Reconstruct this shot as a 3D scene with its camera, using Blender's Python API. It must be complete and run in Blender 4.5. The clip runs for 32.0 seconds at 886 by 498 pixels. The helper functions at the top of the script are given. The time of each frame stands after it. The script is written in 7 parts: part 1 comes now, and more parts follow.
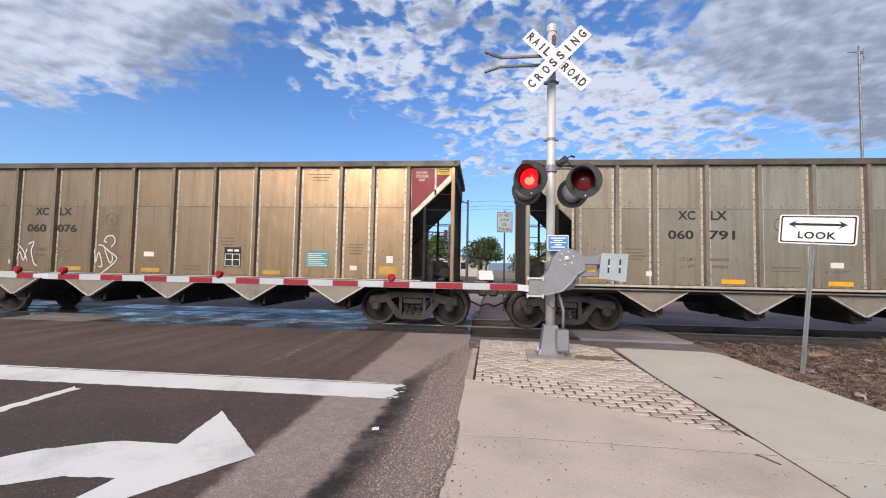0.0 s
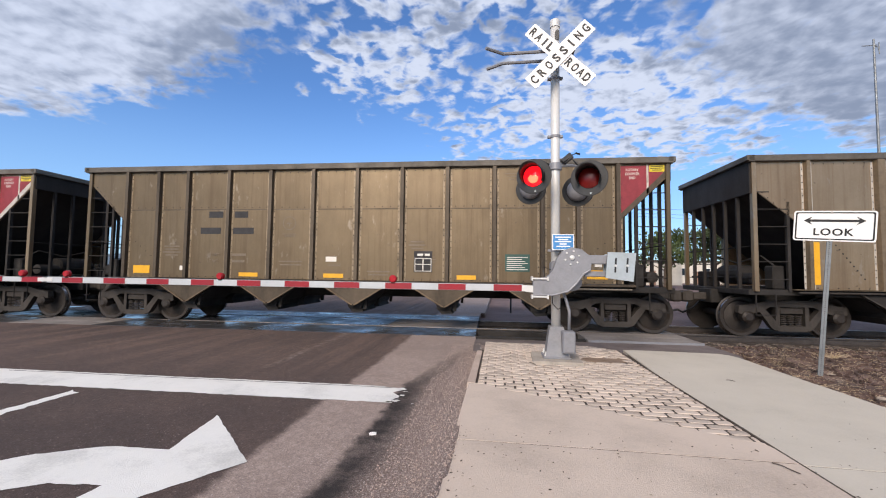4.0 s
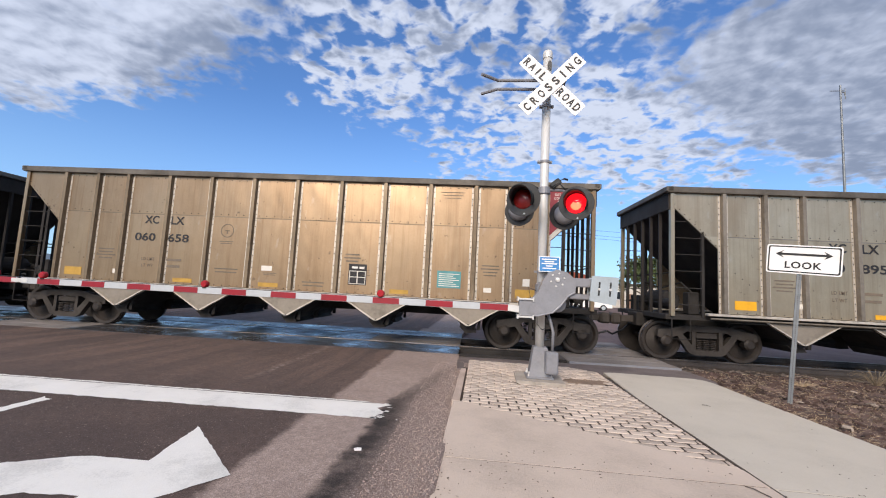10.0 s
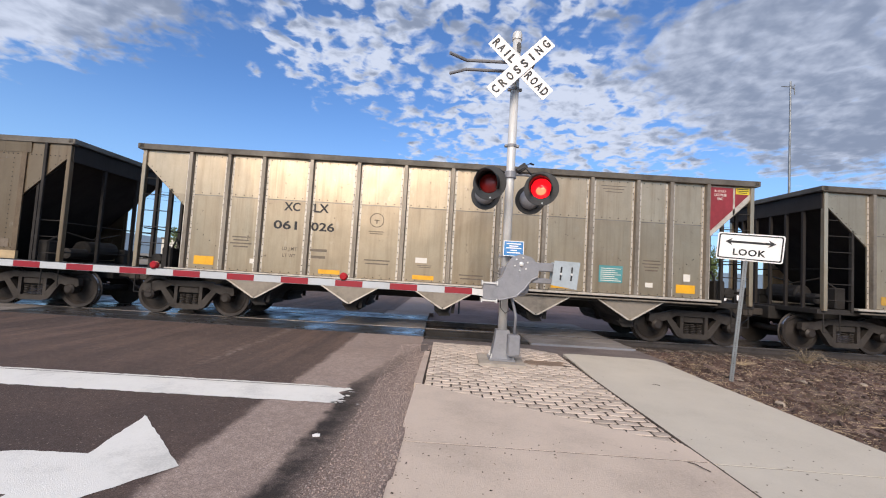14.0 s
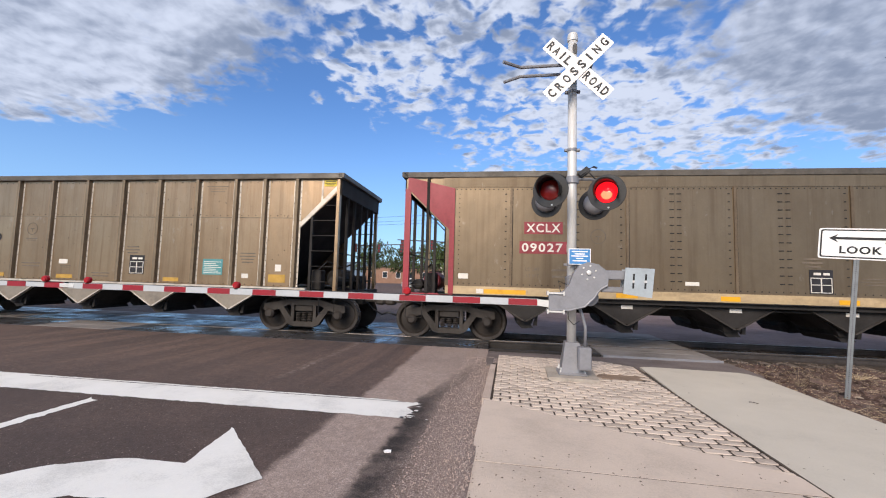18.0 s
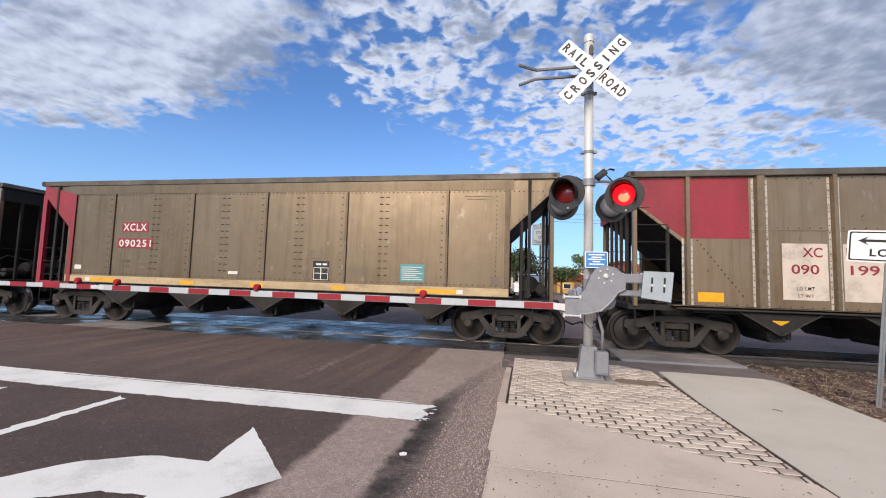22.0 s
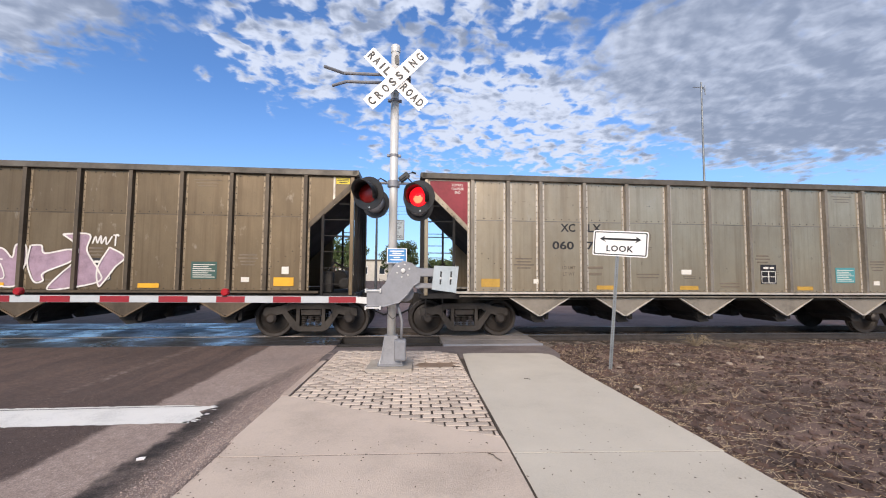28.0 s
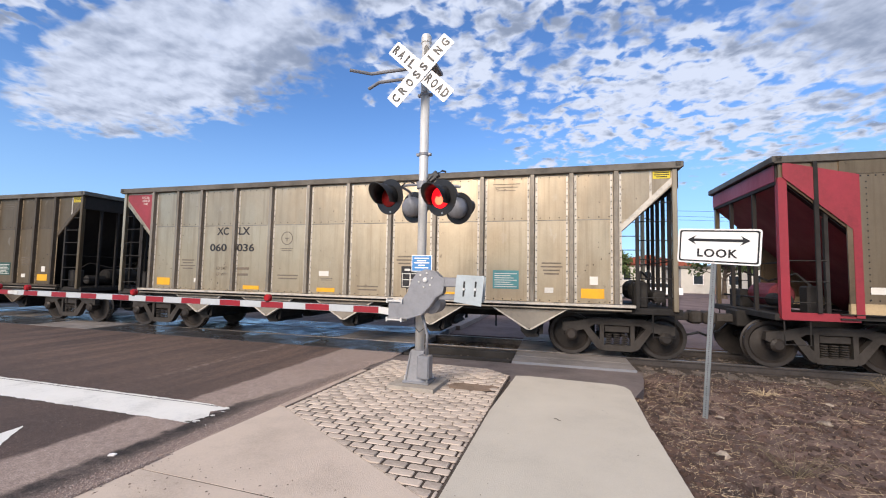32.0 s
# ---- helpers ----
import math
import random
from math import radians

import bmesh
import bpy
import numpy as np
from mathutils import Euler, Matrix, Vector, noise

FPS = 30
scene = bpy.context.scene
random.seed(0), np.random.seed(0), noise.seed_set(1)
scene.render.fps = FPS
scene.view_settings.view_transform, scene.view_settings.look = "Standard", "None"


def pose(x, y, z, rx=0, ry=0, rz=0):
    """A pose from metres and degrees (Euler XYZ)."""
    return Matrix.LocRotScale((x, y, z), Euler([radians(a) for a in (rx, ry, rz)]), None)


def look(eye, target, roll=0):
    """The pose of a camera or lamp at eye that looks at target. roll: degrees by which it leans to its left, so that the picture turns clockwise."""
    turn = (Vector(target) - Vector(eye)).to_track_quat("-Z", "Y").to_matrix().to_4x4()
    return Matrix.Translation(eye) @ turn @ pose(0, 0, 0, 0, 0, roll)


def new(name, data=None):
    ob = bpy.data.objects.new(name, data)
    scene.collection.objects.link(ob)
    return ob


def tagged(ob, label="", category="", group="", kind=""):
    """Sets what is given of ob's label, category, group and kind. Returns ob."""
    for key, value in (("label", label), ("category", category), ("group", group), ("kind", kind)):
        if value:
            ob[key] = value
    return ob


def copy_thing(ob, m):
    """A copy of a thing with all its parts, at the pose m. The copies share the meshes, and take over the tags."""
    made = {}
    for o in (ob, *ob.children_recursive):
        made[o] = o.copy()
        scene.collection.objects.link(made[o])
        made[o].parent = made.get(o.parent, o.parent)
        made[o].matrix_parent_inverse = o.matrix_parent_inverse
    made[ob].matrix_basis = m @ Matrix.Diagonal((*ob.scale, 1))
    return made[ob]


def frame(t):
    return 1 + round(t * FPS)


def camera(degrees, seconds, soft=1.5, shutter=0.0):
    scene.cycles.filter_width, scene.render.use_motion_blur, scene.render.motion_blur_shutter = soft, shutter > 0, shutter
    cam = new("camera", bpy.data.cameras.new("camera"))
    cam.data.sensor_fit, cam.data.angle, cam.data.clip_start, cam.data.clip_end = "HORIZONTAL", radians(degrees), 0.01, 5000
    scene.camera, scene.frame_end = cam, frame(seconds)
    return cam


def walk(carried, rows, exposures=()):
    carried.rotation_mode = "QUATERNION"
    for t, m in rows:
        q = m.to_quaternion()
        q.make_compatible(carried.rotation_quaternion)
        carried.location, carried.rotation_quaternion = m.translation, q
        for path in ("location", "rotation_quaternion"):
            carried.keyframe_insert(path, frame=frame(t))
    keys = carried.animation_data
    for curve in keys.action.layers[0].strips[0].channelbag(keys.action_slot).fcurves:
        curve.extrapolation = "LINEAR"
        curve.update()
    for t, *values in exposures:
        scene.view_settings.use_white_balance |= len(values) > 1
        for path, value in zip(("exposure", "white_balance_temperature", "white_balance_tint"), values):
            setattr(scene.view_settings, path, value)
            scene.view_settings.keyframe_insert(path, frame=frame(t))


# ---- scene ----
cam = camera(95.5, 32.0, soft=1.1)
PATH = [
    (0, (-1.076, -6.403, 1.288), (-1.265, -4.415, 1.387), 1.1),
    (0.5, (-1.035, -6.326, 1.282), (-1.216, -4.336, 1.378), 1.1),
    (1, (-1.032, -6.276, 1.274), (-1.21, -4.286, 1.366), 1.0),
    (1.5, (-1.046, -6.258, 1.262), (-1.222, -4.267, 1.349), 0.9),
    (2, (-1.044, -6.259, 1.27), (-1.216, -4.268, 1.356), 0.9),
    (2.5, (-1.006, -6.269, 1.271), (-1.19, -4.279, 1.366), 0.9),
    (3, (-0.999, -6.274, 1.266), (-1.202, -4.287, 1.372), 0.9),
    (3.5, (-1.002, -6.281, 1.266), (-1.224, -4.296, 1.378), 0.9),
    (5.5, (-0.991, -6.253, 1.242), (-1.227, -4.27, 1.335), 0.5),
    (6, (-1.007, -6.269, 1.251), (-1.248, -4.286, 1.337), 0.5),
    (6.5, (-1.033, -6.293, 1.24), (-1.304, -4.313, 1.325), 0.7),
    (7, (-1.049, -6.31, 1.253), (-1.36, -4.336, 1.336), 1.3),
    (7.5, (-1.088, -6.339, 1.252), (-1.435, -4.371, 1.336), 2.1),
    (8, (-1.089, -6.342, 1.249), (-1.436, -4.375, 1.346), 2.9),
    (8.5, (-1.089, -6.363, 1.261), (-1.398, -4.39, 1.378), 3.4),
    (9, (-1.072, -6.368, 1.269), (-1.325, -4.39, 1.415), 3.3),
    (9.5, (-1.083, -6.373, 1.281), (-1.273, -4.389, 1.448), 3.2),
    (10, (-1.077, -6.372, 1.278), (-1.227, -4.387, 1.469), 3.0),
    (10.5, (-1.083, -6.373, 1.284), (-1.2, -4.386, 1.483), 3.0),
    (11, (-1.079, -6.377, 1.284), (-1.181, -4.389, 1.482), 3.0),
    (11.5, (-1.063, -6.379, 1.29), (-1.163, -4.39, 1.473), 3.0),
    (12, (-1.065, -6.378, 1.286), (-1.171, -4.388, 1.447), 3.0),
    (12.5, (-1.078, -6.377, 1.272), (-1.175, -4.384, 1.405), 3.2),
    (13, (-1.079, -6.376, 1.271), (-1.137, -4.38, 1.389), 3.5),
    (13.5, (-1.04, -6.353, 1.287), (-1.022, -4.357, 1.396), 3.6),
    (15.5, (-1.034, -6.218, 1.343), (-1.113, -4.223, 1.455), 1.7),
    (16, (-1.072, -6.229, 1.344), (-1.242, -4.24, 1.461), 1.7),
    (16.5, (-1.07, -6.234, 1.338), (-1.305, -4.252, 1.464), 1.6),
    (17, (-1.085, -6.236, 1.341), (-1.347, -4.257, 1.469), 1.7),
    (17.5, (-1.077, -6.249, 1.34), (-1.348, -4.272, 1.477), 1.6),
    (18, (-1.07, -6.268, 1.338), (-1.351, -4.293, 1.485), 1.6),
    (18.5, (-1.072, -6.279, 1.344), (-1.36, -4.306, 1.494), 1.7),
    (19, (-1.061, -6.292, 1.343), (-1.347, -4.318, 1.489), 1.7),
    (19.5, (-1.043, -6.301, 1.341), (-1.311, -4.324, 1.48), 1.6),
    (20, (-1.027, -6.3, 1.337), (-1.252, -4.317, 1.47), 1.6),
    (20.5, (-1.011, -6.289, 1.351), (-1.194, -4.301, 1.483), 1.7),
    (21, (-0.988, -6.278, 1.365), (-1.156, -4.29, 1.507), 1.8),
    (21.5, (-0.999, -6.287, 1.365), (-1.24, -4.307, 1.516), 1.9),
    (22, (-1.05, -6.301, 1.374), (-1.412, -4.34, 1.522), 1.7),
    (22.5, (-1.065, -6.304, 1.377), (-1.522, -4.363, 1.522), 1.3),
    (23, (-1.039, -6.301, 1.374), (-1.522, -4.365, 1.512), 1.2),
    (23.5, (-1.047, -6.301, 1.381), (-1.507, -4.359, 1.511), 1.4),
    (24, (-1.028, -6.318, 1.383), (-1.459, -4.369, 1.514), 1.6),
    (24.5, (-1.023, -6.351, 1.38), (-1.415, -4.395, 1.515), 1.8),
    (25, (-1.043, -6.434, 1.389), (-1.36, -4.464, 1.525), 2.0),
    (25.5, (-1.053, -6.561, 1.404), (-1.243, -4.575, 1.535), 1.9),
    (26, (-0.947, -6.604, 1.406), (-0.968, -4.608, 1.529), 1.3),
    (26.5, (-0.716, -6.643, 1.396), (-0.544, -4.654, 1.516), 0.7),
    (28.5, (0.543, -6.429, 1.464), (0.722, -4.44, 1.587), 0.4),
    (29, (0.858, -6.299, 1.501), (0.869, -4.301, 1.606), 1.3),
    (29.5, (1.229, -6.236, 1.553), (1.09, -4.241, 1.614), 1.7),
    (30, (1.493, -6.167, 1.544), (1.242, -4.183, 1.584), 1.4),
    (30.5, (1.693, -5.994, 1.556), (1.327, -4.028, 1.596), 1.0),
    (31, (1.843, -5.844, 1.567), (1.397, -3.895, 1.632), 0.8),
    (31.5, (1.952, -5.721, 1.583), (1.458, -3.786, 1.681), 1.0),
    (32, (1.902, -5.675, 1.564), (1.368, -3.752, 1.689), 1.1),
]
walk(cam, [(t, look(eye, target, roll)) for t, eye, target, roll in PATH], exposures=[(0.0, 0.03), (3.0, 0.07), (6.0, 0.08), (7.0, 0.11), (8.0, 0.13), (9.0, 0.1), (10.0, 0.05), (13.0, 0.0), (17.0, 0.07), (22.0, 0.05), (23.0, 0.05), (24.0, 0.12), (25.0, 0.08), (26.5, 0.07), (28.5, 0.14), (32.0, 0.15)])

import functools

# ---- world, sun, exposure ----
SUN_EL, SUN_AZ = radians(31), radians(195)   # azimuth measured from +y towards +x
scene.view_settings.exposure = 0.0


def make_world():
    w = bpy.data.worlds.new("sky")
    w.use_nodes = True
    scene.world = w
    nt = w.node_tree
    nt.nodes.clear()
    N, L = nt.nodes.new, nt.links.new

    def math_node(op, a, b=None, clamp=False):
        n = N("ShaderNodeMath")
        n.operation, n.use_clamp = op, clamp
        for i, v in enumerate((a, b)):
            if v is None:
                continue
            if isinstance(v, (int, float)):
                n.inputs[i].default_value = v
            else:
                L(v, n.inputs[i])
        return n.outputs[0]

    def ramp(v, lo, hi):
        n = N("ShaderNodeMapRange")
        n.interpolation_type = "SMOOTHSTEP"
        L(v, n.inputs["Value"])
        n.inputs["From Min"].default_value, n.inputs["From Max"].default_value = lo, hi
        return n.outputs["Result"]

    def noise_at(vec, scale, detail, rough, dist=0.0):
        n = N("ShaderNodeTexNoise")
        L(vec, n.inputs["Vector"])
        n.inputs["Scale"].default_value, n.inputs["Detail"].default_value = scale, detail
        n.inputs["Roughness"].default_value, n.inputs["Distortion"].default_value = rough, dist
        return n.outputs["Fac"]

    def mix(f, a, b):
        n = N("ShaderNodeMix")
        n.data_type = "RGBA"
        L(f, n.inputs[0])
        for s, v in ((6, a), (7, b)):
            if isinstance(v, tuple):
                n.inputs[s].default_value = (*v, 1)
            else:
                L(v, n.inputs[s])
        return n.outputs[2]

    tc = N("ShaderNodeTexCoord")
    sep = N("ShaderNodeSeparateXYZ")
    L(tc.outputs["Generated"], sep.inputs[0])
    x, y, z = sep.outputs
    up = math_node("MAXIMUM", z, 0.0)
    zz = math_node("ADD", up, 0.16)
    px, py = math_node("DIVIDE", x, zz), math_node("DIVIDE", y, zz)
    comb = N("ShaderNodeCombineXYZ")
    L(px, comb.inputs[0]), L(py, comb.inputs[1])
    p = comb.outputs[0]

    def shifted(dx, dy):
        n = N("ShaderNodeVectorMath")
        n.operation = "ADD"
        L(p, n.inputs[0])
        n.inputs[1].default_value = (dx, dy, 0)
        return n.outputs[0]

    def plus(*vs):
        out = vs[0]
        for v in vs[1:]:
            out = math_node("ADD", out, v)
        return out

    def times(a, b):
        return math_node("MULTIPLY", a, b)

    def centred(v):
        return math_node("SUBTRACT", v, 0.5)

    mass = centred(noise_at(p, 1.1, 3, 0.5, 0.2))
    wisp = centred(noise_at(p, 3.4, 5, 0.58, 0.5))
    puff = centred(noise_at(shifted(3.1, 1.7), 5.2, 5, 0.55, 0.3))
    ripple = centred(noise_at(p, 14.0, 3, 0.5, 0.3))
    # light comes from behind: the far flank of each billow is the greyer one
    flank = math_node("SUBTRACT", puff, centred(noise_at(shifted(3.12, 1.63), 5.2, 5, 0.55, 0.3)))
    fine_flank = math_node("SUBTRACT", ripple, centred(noise_at(shifted(0.01, -0.03), 14.0, 3, 0.5, 0.3)))
    # bearing and height of the view as tangents, shaken so that the banks end in rags
    ahead = math_node("MAXIMUM", y, 0.25)
    side = plus(math_node("DIVIDE", x, ahead), times(wisp, 0.34))
    high = plus(math_node("DIVIDE", up, ahead), times(puff, 0.16), times(wisp, 0.1))

    def bank(cs, cv, rs, rv):
        """1 in the middle of a bank of cloud, 0 at its rim, less than 0 outside."""
        ds = math_node("DIVIDE", math_node("SUBTRACT", side, cs), rs)
        dv = math_node("DIVIDE", math_node("SUBTRACT", high, cv), rv)
        return math_node("SUBTRACT", 1.0, plus(times(ds, ds), times(dv, dv)))

    def soft(v, gain):
        return math_node("MAXIMUM", math_node("MINIMUM", times(v, gain), 1.0), 0.0)

    heap = soft(bank(-1.28, 0.7, 0.86, 0.3), 1.5)
    heart = soft(bank(-0.78, 0.58, 0.26, 0.17), 1.2)
    veil = soft(bank(-0.28, 0.58, 0.3, 0.2), 0.85)
    roof = soft(bank(0.0, 0.8, 0.75, 0.28), 1.0)
    field = soft(bank(0.32, 0.43, 0.58, 0.23), 1.0)
    grey = soft(bank(1.05, 0.58, 0.72, 0.33), 1.8)
    low = soft(bank(-0.02, 0.265, 0.17, 0.045), 0.6)
    overhead = ramp(math_node("DIVIDE", up, ahead), 0.75, 1.1)
    dense = math_node("MAXIMUM", heap, grey)
    cover = math_node("MAXIMUM", math_node("MAXIMUM", dense, times(overhead, 0.8)), math_node("MAXIMUM", math_node("MAXIMUM", veil, roof), math_node("MAXIMUM", field, low)))
    broken = times(math_node("SUBTRACT", 1.0, times(dense, 0.72)), plus(0.3, soft(cover, 1.4)))
    cover = plus(times(cover, 0.84), times(broken, plus(times(ripple, 2.3), times(puff, 0.75), times(wisp, 0.55))), times(mass, 0.25), -0.24)
    mask = ramp(cover, -0.02, 0.5)
    deep = plus(times(grey, 0.62), times(heart, 0.5), times(heap, 0.24), times(roof, 0.3), times(overhead, 0.3), times(mass, 0.8), times(wisp, 0.35), times(math_node("SUBTRACT", 1.0, times(dense, 0.55)), plus(times(puff, 0.7), times(flank, 1.3), times(fine_flank, 1.8), times(ripple, -0.5), 0.02)))
    thick = ramp(deep, -0.05, 0.82)
    sky = N("ShaderNodeTexSky")
    sky.sky_type = "NISHITA"
    sky.sun_disc = False
    sky.sun_elevation, sky.sun_rotation = SUN_EL, SUN_AZ
    sky.air_density, sky.dust_density, sky.ozone_density = 1.0, 0.4, 3.0
    sky_dim = N("ShaderNodeVectorMath")
    sky_dim.operation = "MULTIPLY"
    L(sky.outputs[0], sky_dim.inputs[0])
    sky_dim.inputs[1].default_value = (SKY_GAIN * 0.74, SKY_GAIN * 0.98, SKY_GAIN * 1.3)
    white = mix(thick, (6.5, 7.15, 8.8), (2.6, 3.15, 4.45))
    # thin haze towards the horizon
    haze = times(math_node("SUBTRACT", 1.0, ramp(up, 0.0, 0.42)), 0.5)
    col = mix(mask, mix(haze, sky_dim.outputs[0], (4.1, 6.4, 9.6)), white)
    bg = N("ShaderNodeBackground")
    L(col, bg.inputs[0])
    bg.inputs[1].default_value = 0.1
    out = N("ShaderNodeOutputWorld")
    L(bg.outputs[0], out.inputs[0])


SKY_GAIN = 1.35
make_world()

sun = new("sun", bpy.data.lights.new("sun", "SUN"))
sun.data.energy, sun.data.angle, sun.data.color = 3.9, radians(30), (1.0, 0.87, 0.74)
sun_way = Vector((math.sin(SUN_AZ) * math.cos(SUN_EL), math.cos(SUN_AZ) * math.cos(SUN_EL), math.sin(SUN_EL)))
sun.matrix_world = look((0, 0, 60), Vector((0, 0, 60)) - sun_way)


# ---- materials ----
def rgb(h):
    """Linear colour from an sRGB hex string."""
    v = [int(h[i:i + 2], 16) / 255 for i in (0, 2, 4)]
    return tuple(c / 12.92 if c <= 0.04045 else ((c + 0.055) / 1.055) ** 2.4 for c in v)


def material(name, colours, rough=0.6, metal=0.0, coarse=0.6, fine=14.0, bump=0.15, bump_scale=40.0, streak=0.0, spread=1.0, island=0.0, space="Object", aniso=0.0, rough_var=0.12, spec=0.5):
    """A weathered surface: a dark, a middle and a light colour mixed by coarse stains and fine grain, with fine relief.
    streak stretches the stains vertically; island varies single pieces."""
    m = bpy.data.materials.new(name)
    m.use_nodes = True
    nt = m.node_tree
    N, L = nt.nodes.new, nt.links.new
    b = nt.nodes["Principled BSDF"]
    tc = N("ShaderNodeTexCoord")
    mp = N("ShaderNodeMapping")
    L(tc.outputs[space], mp.inputs[0])
    if streak:
        mp.inputs["Scale"].default_value = (1, 1, 1 / streak)
    a = N("ShaderNodeTexNoise")
    L(mp.outputs[0], a.inputs["Vector"])
    a.inputs["Scale"].default_value, a.inputs["Detail"].default_value, a.inputs["Roughness"].default_value = coarse, 6, 0.62
    f = N("ShaderNodeTexNoise")
    L(tc.outputs[space], f.inputs["Vector"])
    f.inputs["Scale"].default_value, f.inputs["Detail"].default_value, f.inputs["Roughness"].default_value = fine, 5, 0.7
    add = N("ShaderNodeMath")
    add.operation = "MULTIPLY_ADD"
    L(f.outputs["Fac"], add.inputs[0])
    add.inputs[1].default_value = 0.45
    L(a.outputs["Fac"], add.inputs[2])
    fac = add.outputs[0]
    if island:
        r = N("ShaderNodeObjectInfo")
        more = N("ShaderNodeMath")
        more.operation = "MULTIPLY_ADD"
        L(r.outputs["Random"], more.inputs[0])
        more.inputs[1].default_value = island
        L(fac, more.inputs[2])
        sub = N("ShaderNodeMath")
        sub.operation = "SUBTRACT"
        L(more.outputs[0], sub.inputs[0])
        sub.inputs[1].default_value = island / 2
        fac = sub.outputs[0]
    cr = N("ShaderNodeValToRGB")
    L(fac, cr.inputs[0])
    mid = 0.725
    es = cr.color_ramp.elements
    es[0].position, es[0].color = mid - 0.2 * spread, (*colours[0], 1)
    es[1].position, es[1].color = min(1.0, mid + 0.2 * spread), (*colours[2], 1)
    e = es.new(mid)
    e.color = (*colours[1], 1)
    L(cr.outputs[0], b.inputs["Base Color"])
    rr = N("ShaderNodeMapRange")
    L(a.outputs["Fac"], rr.inputs["Value"])
    rr.inputs["From Min"].default_value, rr.inputs["From Max"].default_value = 0.3, 0.7
    rr.inputs["To Min"].default_value, rr.inputs["To Max"].default_value = min(1, rough + rough_var), max(0.02, rough - rough_var)
    L(rr.outputs["Result"], b.inputs["Roughness"])
    b.inputs["Metallic"].default_value = metal
    b.inputs["Specular IOR Level"].default_value = spec
    if aniso:
        b.inputs["Anisotropic"].default_value = aniso
    if bump:
        g = N("ShaderNodeTexNoise")
        L(tc.outputs[space], g.inputs["Vector"])
        g.inputs["Scale"].default_value, g.inputs["Detail"].default_value = bump_scale, 4
        bp = N("ShaderNodeBump")
        bp.inputs["Strength"].default_value, bp.inputs["Distance"].default_value = bump, 0.02
        L(g.outputs["Fac"], bp.inputs["Height"])
        L(bp.outputs[0], b.inputs["Normal"])
    return m


def tone(c, k):
    return tuple(min(1, v * k) for v in c)


def three(h, lo=0.7, hi=1.3):
    c = rgb(h) if isinstance(h, str) else h
    return tone(c, lo), c, tone(c, hi)


def glow(name, colour, strength):
    m = bpy.data.materials.new(name)
    m.use_nodes = True
    b = m.node_tree.nodes["Principled BSDF"]
    b.inputs["Base Color"].default_value = (*colour, 1)
    b.inputs["Emission Color"].default_value = (*colour, 1)
    b.inputs["Emission Strength"].default_value = strength
    b.inputs["Roughness"].default_value = 0.15
    return m


